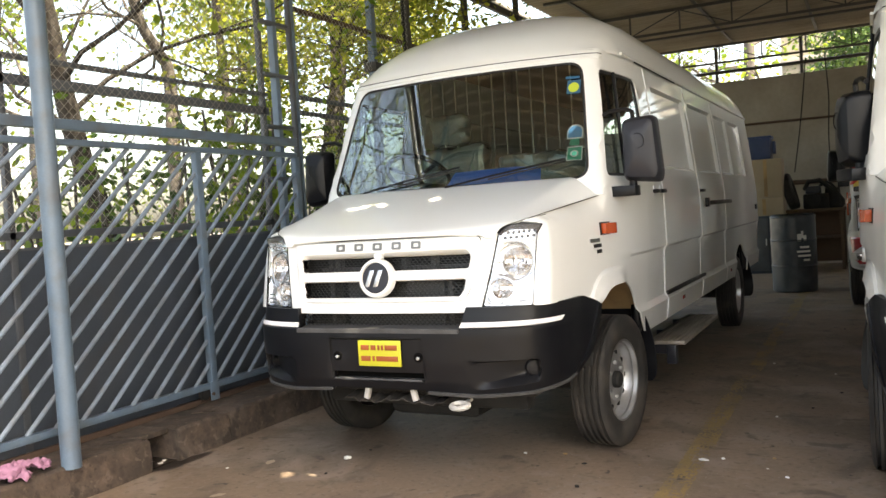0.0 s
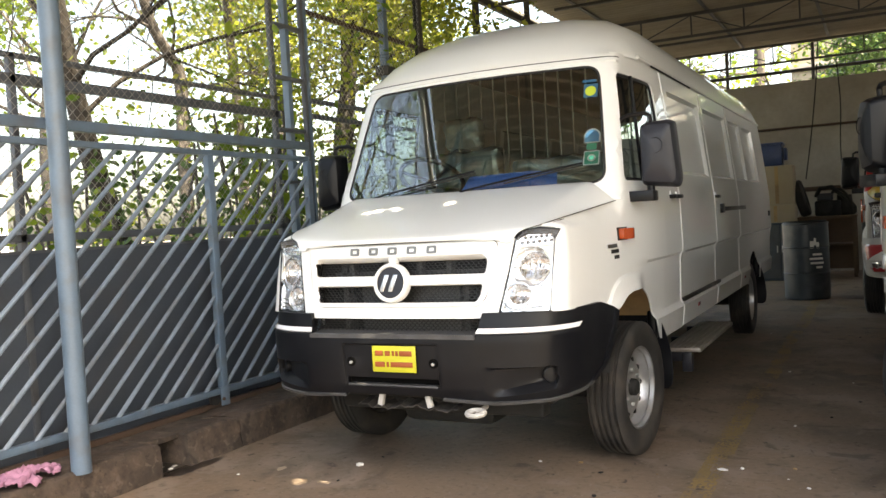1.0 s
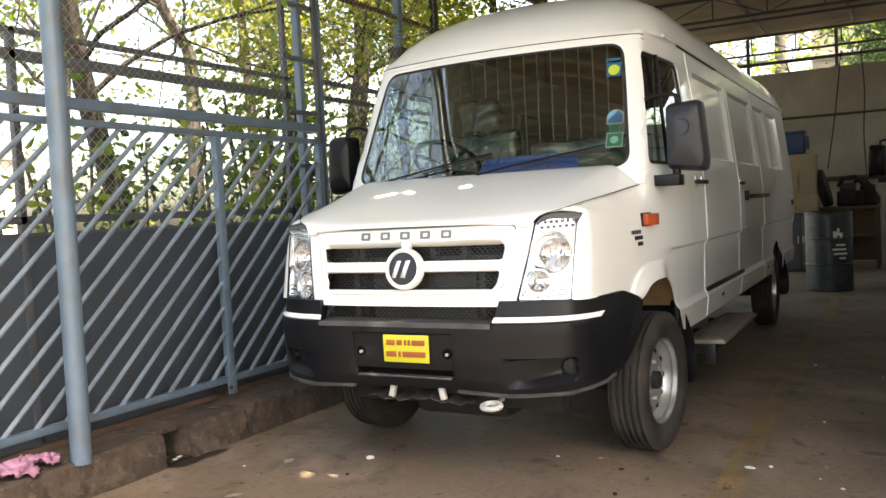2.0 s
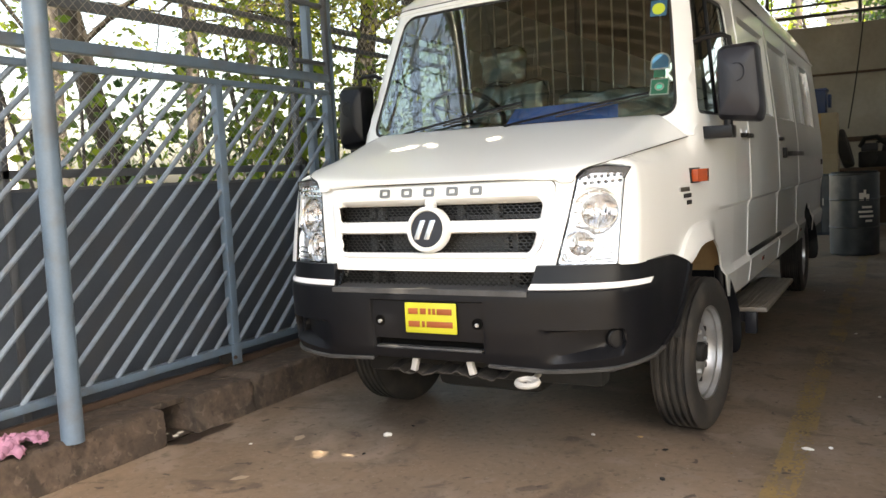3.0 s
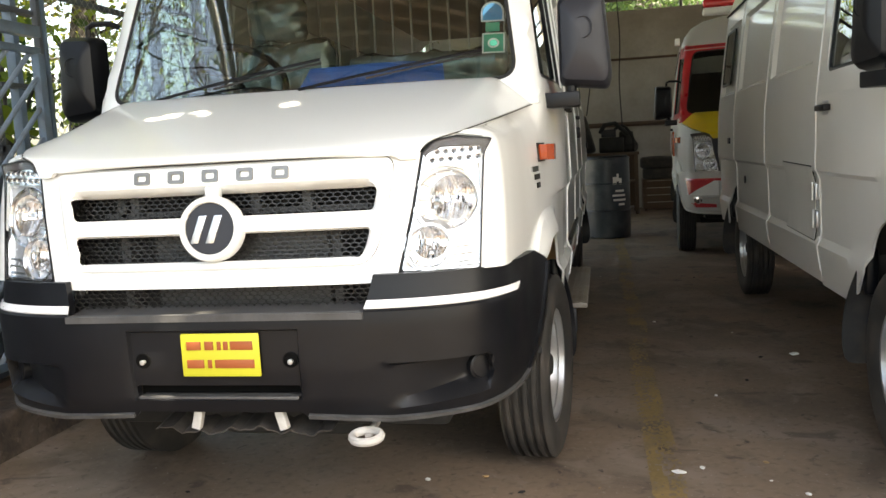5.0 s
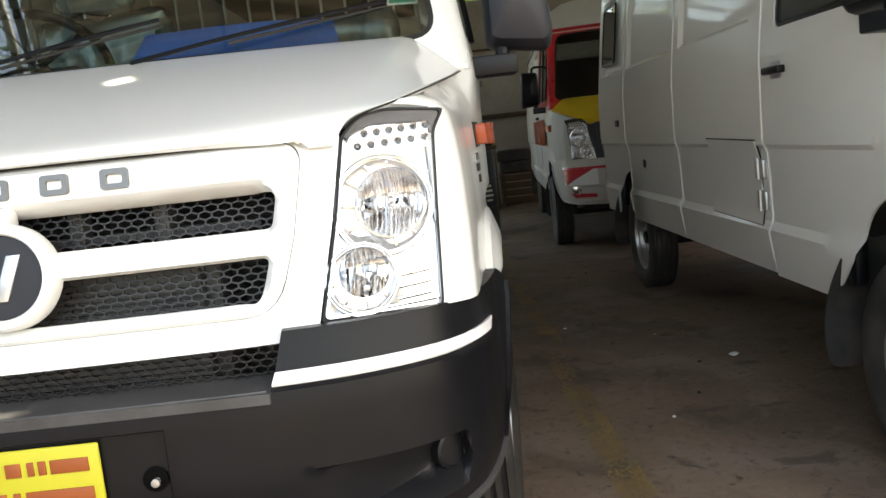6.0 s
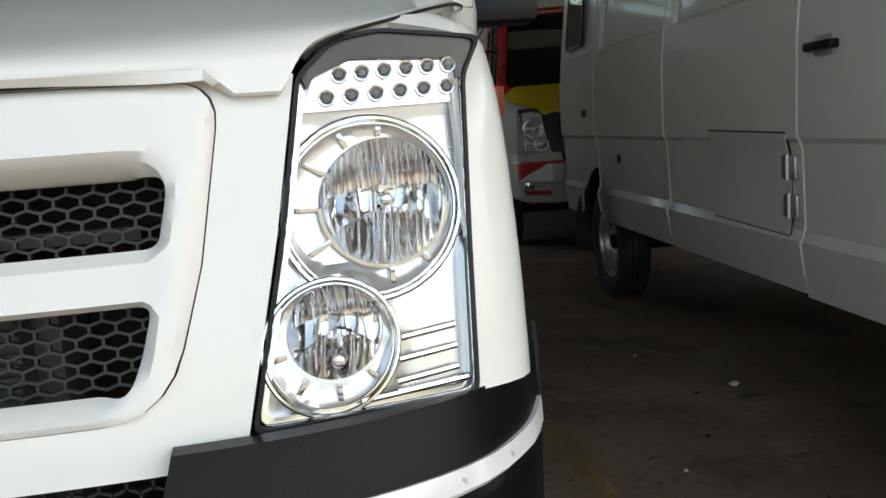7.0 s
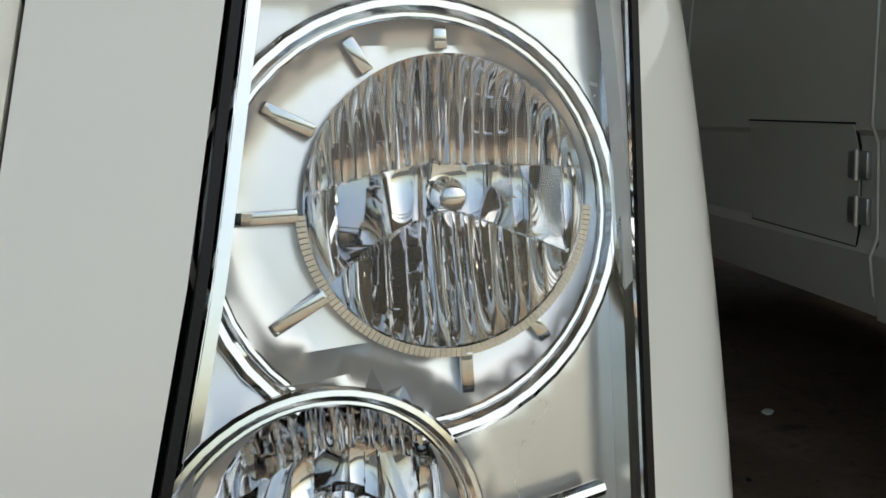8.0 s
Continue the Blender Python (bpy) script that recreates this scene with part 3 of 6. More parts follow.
def make_headlight(van, s, detail=True):
    """A headlight unit: chrome bowl, two ringed reflectors, a strip of small lamps and a clear cover; s: which side."""
    hl = empty_at("headlight", None)
    hl.parent = van
    hl["label"] = "clear headlight with two chrome reflectors"

    def mx(v):
        return Vector((v[0] * s, v[1], v[2]))

    def put(name, data, material, label=""):
        if isinstance(data, tuple):
            vs = [mx(v) for v in data[0]]
            fs = data[1] if s > 0 else [f[::-1] for f in data[1]]
            return part(name, (vs, fs), material, hl, label)
        if s < 0:
            bmesh.ops.transform(data, matrix=Matrix.Scale(-1, 4, (1, 0, 0)), verts=data.verts)
        return part(name, data, material, hl, label)
    rim = rounded(LAMP, 0.012, 3)
    inner = rounded(shrink(LAMP, 0.0040), 0.012, 3)
    cell = 0.03
    put("gasket", panel(rim, [inner], lambda x, z: lamp_at(x, z, -0.001), 0.012, cell), BLACKP, "black rubber gasket")
    # the rings stand off centre from the mirrors that they frame
    c1, r1, m1, q1 = (0.701, 1.137), 0.097, (0.7165, 1.1425), 0.0690
    c2, r2, m2, q2 = (0.648, 1.000), 0.0690, (0.6525, 1.012), 0.0515
    circ = lambda c, r, n=40: [(c[0] + r * math.cos(k * math.tau / n), c[1] + r * math.sin(k * math.tau / n)) for k in range(n)]
    # the back plate, with dished openings for both lamps
    depth = 0.045

    def plate(x, z):
        d1 = math.hypot(x - c1[0], z - c1[1])
        d2 = math.hypot(x - c2[0], z - c2[1])
        d = depth * 0.55 + 0.012 * smooth01((r1 - d1) / 0.016)
        low = depth * 0.40 + 0.010 * smooth01((r2 - d2) / 0.012)
        d += (low - d) * smooth01((r2 + 0.014 - d2) / 0.016)
        return lamp_at(x, z, 0.020 if z > 1.235 else d)
    holes = [circ(m1, q1 - 0.0015, 48), circ(m2, q2 - 0.0015, 40)]
    put("bowl", panel(inner, holes, plate, 0.004, 0.009), ALUBRUSH, "satin silver bowl")
    # a bright rim all round inside the cover
    rim_in = rounded(shrink(LAMP, 0.0095), 0.012, 3)
    put("bright_rim", panel(inner, [rim_in], lambda x, z: lamp_at(x, z, 0.012), 0.012, cell), CHROME, "bright chrome rim")

    def ring(c, r, t, d):
        return tube([lamp_at(c[0] + r * math.cos(k * math.tau / 56), c[1] + r * math.sin(k * math.tau / 56), d) for k in range(56)], t, 8, closed=True)

    def arc(c, r, t, d, a0, a1, n=40):
        return tube([lamp_at(c[0] + r * math.cos(radians(a0 + (a1 - a0) * k / n)), c[1] + r * math.sin(radians(a0 + (a1 - a0) * k / n)), d) for k in range(n + 1)], t, 8)
    put("outer_ring", arc(c1, r1, 0.0040, 0.020, -95, 232), CHROME, "chrome ring")
    put("outer_ring", arc(c1, r1 * 0.945, 0.0020, 0.023, -92, 228), CHROME)
    put("lower_ring", ring(c2, r2, 0.0032, 0.012), CHROME, "chrome ring")
    put("lower_ring", ring(c2, r2 * 0.925, 0.0018, 0.016), CHROME)

    def dish(c, r, deep, flutes):
        """A reflector of upright mirror flutes in three bands, the middle one of broad facets."""
        verts, faces = [], []
        n = 201 if detail and s > 0 else 81
        idx = {}
        rg = random.Random(int(r * 1e5))
        step = {(i, j): (rg.uniform(-1, 1), rg.uniform(0.5, 1.4), rg.uniform(-1, 1), rg.uniform(0, 6)) for i in range(-40, 41) for j in range(3)}
        for i in range(n):
            for j in range(n):
                a, b = -1 + 2 * i / (n - 1), -1 + 2 * j / (n - 1)
                q = math.hypot(a, b)
                if q > 1.02:
                    continue
                if q > 1:
                    a, b = a / q, b / q
                    q = 1
                up = 0.10 + 0.13 * (a + 1) if a < 0 else 0.20 - 0.05 * a
                low = -0.12 - 0.40 * abs(a)
                band = 2 if b > up else (0 if b < low else 1)
                f = (a + (0.04 * b if band == 2 else -0.06 * b)) * flutes * (1.0, 0.30, 0.72)[2 - band] + band * 0.37
                k = math.floor(f)
                ph = f - k
                tilt, amp, lean, sh = step[k, band]
                w = r / (flutes * (1.0, 0.30, 0.72)[2 - band])
                rip = w * (0.38 * amp * 4 * ph * (1 - ph) * (1.0 if band != 1 else 0.35) + 0.85 * tilt * (ph - 0.5)) + 0.0010 * lean * math.sin(b * 4 + sh)
                dd = deep * (1 - q * q) + (rip + (0.0, 0.006, 0.002)[band]) * (1 - q ** 10)
                idx[i, j] = len(verts)
                verts.append(lamp_at(c[0] + a * r, c[1] + b * r, 0.030 + dd))
        for i in range(n - 1):
            for j in range(n - 1):
                q = [idx.get(p) for p in ((i, j), (i + 1, j), (i + 1, j + 1), (i, j + 1))]
                q = [x for x in q if x is not None]
                if len(q) >= 3:
                    faces.append(tuple(q))
        return (verts, faces)
    put("reflector", dish(m1, q1, 0.045, 10), REFLECT, "fluted mirror reflector")
    put("reflector", dish(m2, q2, 0.040, 7), REFLECT, "fluted mirror reflector")
    for c, r in ((m1, 0.009), (m2, 0.010)):
        at = lamp_at(c[0], c[1] - (0.0 if c is m1 else 0.034), 0.045)
        put("bulb", lathe([(0, -0.016), (r * 0.7, -0.012), (r, 0.0), (r, 0.03)], 16, Matrix.Translation(at) @ Matrix.Rotation(radians(-90), 4, "X")), CHROME, "bulb shield")
    # fine teeth round the lower edge of the upper mirror
    if detail and s > 0:
        teeth = bmesh.new()
        for k in range(84):
            a = radians(182 + 2.05 * k)
            add_box(teeth, -0.0022, 0.0022, -0.003, 0.003, -0.0011, 0.0011, 0.0, Matrix.Translation(lamp_at(m1[0] + (q1 + 0.0012) * math.cos(a), m1[1] + (q1 + 0.0012) * math.sin(a), 0.031)) @ Matrix.Rotation(-a, 4, "Y"))
        put("toothed_edge", teeth, CHROME, "fine toothed reflector edge")
    # short marker bars round both lamps
    for c, r, m, q, n, a0 in ((c1, r1 * 0.93, m1, q1, 12, 1), (c2, r2 * 0.91, m2, q2, 10, 18)):
        for k in range(n):
            a = a0 + 360 * k / n
            if c is c1 and 232 < a % 360 < 262:
                continue
            w = Vector((math.cos(radians(a)), math.sin(radians(a))))
            o = Vector(m) - Vector(c)
            far = -o.dot(w) + math.sqrt(max(0.0, o.dot(w) ** 2 - o.dot(o) + r * r))
            e0, e1 = q + 0.002, q + 0.002 + (far - q - 0.002) * 0.86
            if e1 - e0 < 0.0075:
                continue
            mid, e = (e0 + e1) / 2, (e1 - e0) / 2
            b = box(-e, e, -0.003, 0.003, -0.0031, 0.0031, 0.0008)
            bmesh.ops.transform(b, matrix=Matrix.Translation(lamp_at(m[0] + mid * w.x, m[1] + mid * w.y, 0.033 if c is c1 else 0.025)) @ Matrix.Rotation(radians(-a), 4, "Y"), verts=b.verts)
            put("marker_bar", b, CHROME)
    # slanting ribs beside the lower lamp
    for k in range(4):
        z = 1.002 - k * 0.0225 if k < 3 else 0.944
        x0, x1 = (0.720 - 0.004 * k, 0.779) if k < 3 else (0.673, 0.798)
        pts = [lamp_at(x0 + (x1 - x0) * t, z - 0.0045 + 0.0045 * t, 0.014) for t in (0, 0.25, 0.5, 0.75, 1)]
        put("rib", tube(pts, 0.0042, 8), CHROME)
    # the strip of small lamps along the top
    shelf = [(0.638, 1.243), (0.812, 1.246), (0.812, 1.297), (0.689, 1.295), (0.650, 1.277)]
    put("lamp_strip", panel(shelf, [], lambda x, z: lamp_at(x, z, 0.012), 0.008, cell), CHROME, "bright strip of small lamps")
    for row, z in ((0, 1.281), (1, 1.257)):
        for k in range(6):
            x = 0.679 + k * 0.0240 if row == 0 else 0.664 + k * 0.0262
            at = lamp_at(x, z + 0.0012 * k, 0.010)
            o = Matrix.Translation(at) @ Matrix.Rotation(radians(90), 4, "X")
            put("small_lamp", lathe([(0.0098, -0.002), (0.0088, 0.004), (0.0070, 0.0035), (0.0048, 0.0005)], 14, o), CHROME)
            put("small_lens", lathe([(0.0050, 0.001), (0.004, 0.0042), (0, 0.005)], 12, o), SMALLLENS, "dark small lens")
    put("top_cover", panel([(0.645, 1.268), (0.657, 1.284), (0.694, 1.299), (0.805, 1.295), (0.807, 1.272), (0.816, 1.272), (0.838, 1.317), (0.722, 1.327), (0.675, 1.318), (0.639, 1.285)], [], lambda x, z: lamp_at(x, z, 0.004), 0.006, cell), COVER, "dark cover strip")
    if detail:
        ob = put("lens", panel(rounded(shrink(LAMP, 0.006), 0.012, 3), [], lambda x, z: lamp_at(x, z, 0.0), 0.003, cell), LENS, "clear plastic cover")
        ob.visible_shadow = False
    return hl


def make_mirror(van, s, paint=GREYP, fold=0):
    """A tall outside mirror on a bent arm."""
    mi = empty_at("wing_mirror", None)
    mi.parent = van
    mi["label"] = "tall dark grey wing mirror" if not fold else "tall dark wing mirror folded back"
    if fold:
        q = Vector((s * 1.05, 1.15, 0))
        mi.matrix_basis = Matrix.Translation((-s * 0.075, 0, 0)) @ Matrix.Translation(q) @ Matrix.Rotation(radians(fold * s), 4, "Z") @ Matrix.Translation(-q)

    def flipx(bm):
        if s < 0:
            bmesh.ops.transform(bm, matrix=Matrix.Scale(-1, 4, (1, 0, 0)), verts=bm.verts)
        return bm
    # the shell bulges forward
    face = rounded([(1.005, 1.52), (1.20, 1.50), (1.215, 1.55), (1.19, 1.87), (1.165, 1.885), (1.005, 1.875)], [0.03, 0.035, 0.05, 0.05, 0.04, 0.04], 5)
    bm = bmesh.new()
    cx, cz = 1.105, 1.70
    rings = []
    for k, y in ((0.90, 1.225), (1.0, 1.21), (1.0, 1.16), (0.96, 1.125), (0.86, 1.095), (0.60, 1.075), (0.25, 1.068)):
        rings.append([bm.verts.new((cx + (x - cx) * k, y + 0.10 * (x - cx), cz + (z - cz) * k)) for x, z in face])
    for a, b in zip(rings, rings[1:]):
        for i in range(len(a)):
            bm.faces.new((a[i], a[(i + 1) % len(a)], b[(i + 1) % len(b)], b[i]))
    bm.faces.new(rings[0])
    bm.faces.new(rings[-1][::-1])
    part("shell", flipx(bm), paint, mi)
    bm = bmesh.new()
    emb = [(0.036 * math.cos(k * math.tau / 20), 0.036 * math.sin(k * math.tau / 20)) for k in range(20)]
    add_tube(bm, [(cx + 0.0 + a, 1.069, 1.74 + b * 1.15) for a, b in emb], 0.003, 6, closed=True)
    part("emblem", flipx(bm), paint, mi)
    part("mirror_glass", flipx(box(1.02, 1.19, 1.222, 1.228, 1.535, 1.86, 0.002)), CHROME, mi)
    part("bracket", flipx(box(0.905, 1.085, 1.045, 1.165, 1.432, 1.492, 0.007)), BLACKP, mi)
    part("stalk", flipx(tube([(1.05, 1.15, 1.485), (1.05, 1.15, 1.54)], 0.022, 10)), BLACKP, mi)
    part("arm", flipx(tube([(0.90, 1.13, 1.905), (0.94, 1.13, 1.925), (1.03, 1.145, 1.93), (1.06, 1.15, 1.915), (1.065, 1.155, 1.86)], 0.013, 8)), BLACKP, mi)
    return mi


def bumper_s(t, z):
    x, y, z = bumper_at(abs(t) + BUMP_U[0], z)
    ax = abs(x)
    d = 0.0
    # number plate recess, and the scoops for the fog lamps
    a = min((0.275 - ax) / 0.006, (z - 0.565) / 0.006, (0.785 - z) / 0.006)
    d += 0.014 * smooth01(a)
    top = 0.675
    low = 0.526 + 0.032 * (ax - 0.50) / 0.3
    a = min((ax - 0.505) / 0.24, 1) * smooth01((0.826 - ax) / 0.035) * smooth01((top - z) / 0.010) * min(1.0, max(0.0, (z - low) / (0.022 + 0.10 * max(0.0, ax - 0.505))))
    d += 0.085 * max(0.0, a)
    return (math.copysign(x, t), y + d, z)


def bt(x):
    return math.copysign(interp(abs(x), BUMP[:, 0], BUMP_U) - BUMP_U[0], x)


def grille_w(z):
    return 0.5618 - 0.2 * (1.2806 - z)


def grille_at(x, z):
    r = 0.055
    dx, dz = abs(x) - (grille_w(z) - 0.026 - r), abs(z - 1.0925) - (0.1245 - r)
    d = min(max(dx, dz), 0.0) + math.hypot(max(dx, 0.0), max(dz, 0.0)) - r
    a = smooth01(-d / 0.026)
    bar = smooth01((1 - abs(z - 1.093) / 0.034) * 2.6)
    e = min(grille_w(z) - abs(x), 1.2806 - z, z - 0.9592)
    return (x, nose_y(x, z) - 0.010 + 0.036 * a - 0.032 * bar * a + 0.008 * (1 - min(1.0, max(0.0, e / 0.010))) ** 2, z)


def off_bumper(d):
    """The bumper's surface, moved outwards."""
    def fn(t, z):
        e = 2e-3
        n = (Vector(bumper_s(t + e, z)) - Vector(bumper_s(t - e, z))).cross(Vector(bumper_s(t, z + e)) - Vector(bumper_s(t, z - e))).normalized()
        return tuple(Vector(bumper_s(t, z)) + n * d)
    return fn


def make_van(name, label, at, wheelbase, length, body=WHITE, kind_of="van", livery="", fitted=True, moulded=True, group="parked vans"):
    van = thing(name, label, kind_of, at, group)
    hub = 1.09
    rear = hub + wheelbase
    tail = length

    # wings with the cab doors below the belt
    f = [(nose_u(0.812), 0.9285), (0.48, 0.925), (0.655, 0.872), (0.672, 0.80)] + front_arch() + [(1.60 if moulded else 1.66, 0.580 if moulded else 0.52), (2.165, 0.575 if moulded else 0.518), (2.165, 1.45), (1.10, 1.452), (1.05, 1.50), (0.965, 1.50), (0.925, 1.458), (0.87, 1.440), (0.60, 1.408), (0.40, 1.387), (0.26, 1.360), (nose_u(0.76), 1.341), (nose_u(0.846), 1.325), (nose_u(0.8215), 1.274), (nose_u(0.8145), 1.10)]
    paint2 = YELLOWP if livery else body
    wc = [[(1.66, zc), (2.15, zc)] for zc in (0.72, 0.755)] + [[(0.98, zc), (2.15, zc)] for zc in (1.070, 1.09)]
    for g in (0.082, 0.092):
        k = 1 + g / 0.42
        wc.append([(1.03 + dy, 0.50 + 0.44 * (k ** 3 - (abs(dy) / 0.375) ** 3) ** (1 / 3)) for dy in np.linspace(-0.37, 0.20, 14)])
    both("wing", f, [], fender_at, body, van, 0.010, 0.022 if fitted else 0.04, wc)
    lip = [(0.665, 0.86)] + front_arch()[:12]
    for s in (1, -1):
        pts = []
        for a, b in lip:
            p = fender_at(a, b)
            pts += [Vector((s * p[0], p[1], p[2])), Vector((s * (p[0] - 0.050), p[1] + 0.012 * (a < 1.0), p[2] + 0.004))]
        q = [(2 * i, 2 * i + 2, 2 * i + 3, 2 * i + 1) for i in range(len(lip) - 1)]
        part("arch_lip", (pts, q if s < 0 else [t[::-1] for t in q]), body, van, "rolled edge of the wheel opening")
    # upper shell with windscreen and cab windows
    T = lambda z, y=2.165: up_y(y, z)
    out = [(-T(1.45), 1.45), (T(1.45), 1.45), (T(2.33), 2.33), (-T(2.33), 2.33)]
    ws = rounded([(up_t(-0.788), 1.545), (up_t(0.788), 1.545), (up_t(0.770), 2.255), (up_t(-0.770), 2.255)], 0.09, 7)
    win = [(1.02, 1.555), (1.90, 1.555), (1.90, 2.20), (1.245, 2.20)]
    wins = [rounded([(s * up_y(y + (0.14 if s < 0 and y > 1.8 else 0), z), z) for y, z in (win if s > 0 else win[::-1])], [0.05, 0.05, 0.06, 0.04], 5) for s in (1, -1)]
    part("cab_shell", panel(out, [ws] + wins, upper_at, 0.030, 0.05), REDP if livery else body, van)
    for zs, rs, ms in ((2.300, 0.0030, GREYP), (2.275, 0.0060, body)):
        part("header_seam", tube([Vector(upper_at(t, zs)) + Vector((0, -0.001, 0)) for t in np.linspace(up_t(-0.86), up_t(0.86), 41)], rs, 6), ms, van, "thin seam over the windscreen")
    # glass
    ring = rounded([(up_t(-0.774), 1.559), (up_t(0.774), 1.559), (up_t(0.756), 2.241), (up_t(-0.756), 2.241)], 0.075, 7)
    inset = lambda d: (lambda t, z: tuple(Vector(upper_at(t, z)) + Vector((0, d, -d * 0.4))))
    ob = part("windscreen", panel(ws, [], inset(0.004), 0.005, 0.07), GLASS if fitted else DARKGLASS, van, "clear windscreen with a dark edge")
    ob.visible_shadow = False
    part("windscreen_seal", panel(ws, [ring], inset(0.002), 0.004, 0.05), DARK, van, "black windscreen seal")
    for s, w in zip((1, -1), wins):
        inner = shrink(w, 0.018 if s > 0 else 0.018)
        ins = lambda t, z: tuple(Vector(upper_at(t, z)) - Vector((math.copysign(0.008, t), 0, 0)))
        part("window_frame", panel(w, [inner], ins, 0.012, 0.06), BLACKP, van, "black window frame")
        ob = part("cab_window", panel(w, [], lambda t, z: tuple(Vector(upper_at(t, z)) - Vector((math.copysign(0.016, t), 0, 0))), 0.004, 0.1), DARKGLASS if not fitted or s < 0 else GLASS, van)
        ob.visible_shadow = False
        part("window_bar", tube([(s * (side_x(1.56) - 0.012), 1.30, 1.56), (s * (side_x(2.19) - 0.012), 1.42, 2.19)], 0.011, 6), BLACKP, van)

    # cargo side, in three panels that meet at seams
    za = 0.58 if moulded else 0.53
    for y0, y1 in ((2.171, 3.505), (3.511, 4.80), (4.806, tail)):
        o = [(y0, za)]
        if y0 < rear < y1:
            o += [(rear - 0.50, za)] + arch(rear, 0.40, 0.48, 16, 160, 20) + [(rear + 0.50, za)]
        o += [(y1, za), (y1, 2.33), (y0, 2.33)]
        cr = []
        for p0, p1 in ((2.32, 3.42), (3.62, 4.72), (4.92, 5.62), (5.80, 6.55)):
            if p0 > y0 and p1 < y1:
                for g in (0.0, 0.022):
                    q = [(p0 + g, 1.62 + g), (p1 - g, 1.62 + g), (p1 - g, 2.20 - g), (p0 + g, 2.20 - g)]
                    cr.append(q + q[:1])
        for zc in (0.72, 0.755, 1.070, 1.09):
            if y0 < rear < y1 and zc < 0.9:
                w = 0.02 + math.sqrt(0.48 ** 2 - (zc - 0.40) ** 2)
                cr += [[(y0 + 0.02, zc), (rear - w, zc)], [(rear + w, zc), (y1 - 0.02, zc)]]
            else:
                cr.append([(y0 + 0.02, zc), (y1 - 0.02, zc)])
        both("cargo_side", o, [], side_at, body, van, 0.010, 0.09, cr)
    for y in (2.168, 3.508, 4.803):
        for s in (1, -1):
            part("seam_lip", tube([(s * (side_x(z) + 0.0005), y + 0.006, z) for z in (0.59, 0.71, 0.77, 0.95, 1.05, 1.11, 1.45, 1.60, 1.80, 2.0, 2.2, 2.31)], 0.006, 6), body, van)
    # tail wall and rear corner
    b = bmesh.new()
    rows = []
    for z in np.linspace(za, 2.33, 10):
        x = side_x(z)
        rows.append([b.verts.new(p) for p in ((-x, tail, z), (-x * 0.97, tail + 0.06, z), (-x * 0.85, tail + 0.10, z), (0, tail + 0.13, z), (x * 0.85, tail + 0.10, z), (x * 0.97, tail + 0.06, z), (x, tail, z))])
    for r0, r1 in zip(rows, rows[1:]):
        for i in range(6):
            b.faces.new((r0[i], r0[i + 1], r1[i + 1], r1[i]))
    part("tail_wall", b, body, van)

    # raised roof
    prof = [(1.0, 0.0), (1.004, 0.05), (0.985, 0.20), (0.945, 0.42), (0.86, 0.66), (0.70, 0.85), (0.45, 0.955), (0.2, 0.99), (0.0, 1.0)]

    def roof_at(s, y):
        a = abs(s)
        k = a * 8
        i = min(7, int(k))
        p0, p1 = prof[8 - i], prof[8 - i - 1] if i < 8 else prof[0]
        fx = p0[0] + (p1[0] - p0[0]) * (k - i)
        fz = p0[1] + (p1[1] - p0[1]) * (k - i)
        yy = (y - 1.15) / 1.05
        h = math.sin(min(1, max(0.0, yy)) * math.pi / 2) ** 0.75
        end = math.sqrt(max(0.0, min(1, (tail + 0.08 - y) / 0.25)))
        h *= 0.55 + 0.45 * end
        back = 0.116 * fx ** 2 * (1 - smooth01(yy / 0.9))
        x = math.copysign(side_x(2.34) * (0.93 + 0.07 * smooth01(yy * 3)) * fx, s)
        return (x, y - 0.004 + back, 2.318 + 0.025 * fz * smooth01(yy * 6) + 0.405 * h * fz)
    ys = [1.15, 1.152, 1.165, 1.19, 1.23, 1.29, 1.37, 1.47, 1.60, 1.76, 1.95, 2.2] + list(np.linspace(2.6, tail - 0.2, 12)) + [tail - 0.1, tail - 0.03, tail + 0.04, tail + 0.075]
    ss = [-1, -0.96, -0.9, -0.82, -0.75, -0.625, -0.5, -0.375, -0.25, -0.125, 0.001, 0.125, 0.25, 0.375, 0.5, 0.625, 0.75, 0.82, 0.9, 0.96, 1]
    part("roof", grid_sheet(roof_at, ss, ys), body, van, "", 50)
    for s in (1, -1):
        part("rain_gutter", tube([(s * (side_x(2.32) + 0.006), y, 2.335) for y in np.linspace(1.62, tail, 8)], 0.010, 6), body, van)
        part("gutter_gap", tube([(s * (side_x(2.32) + 0.010), y, 2.322) for y in np.linspace(1.95, 3.2 if s > 0 else tail, 4)], 0.006, 6), DARK, van)

    # bonnet
    ev = curve_through([(0.622, 0.098, 1.266), (0.659, 0.125, 1.316), (0.745, 0.195, 1.347), (0.818, 0.36, 1.380), (0.868, 0.62, 1.414), (0.898, 0.86, 1.442), (0.908, 0.965, 1.452)], 6)
    cv = curve_through([(0, 0.036, 1.291), (0, 0.050, 1.312), (0, 0.16, 1.350), (0, 0.36, 1.415), (0, 0.60, 1.488), (0, 0.80, 1.545), (0, 0.855, 1.558)], 6)

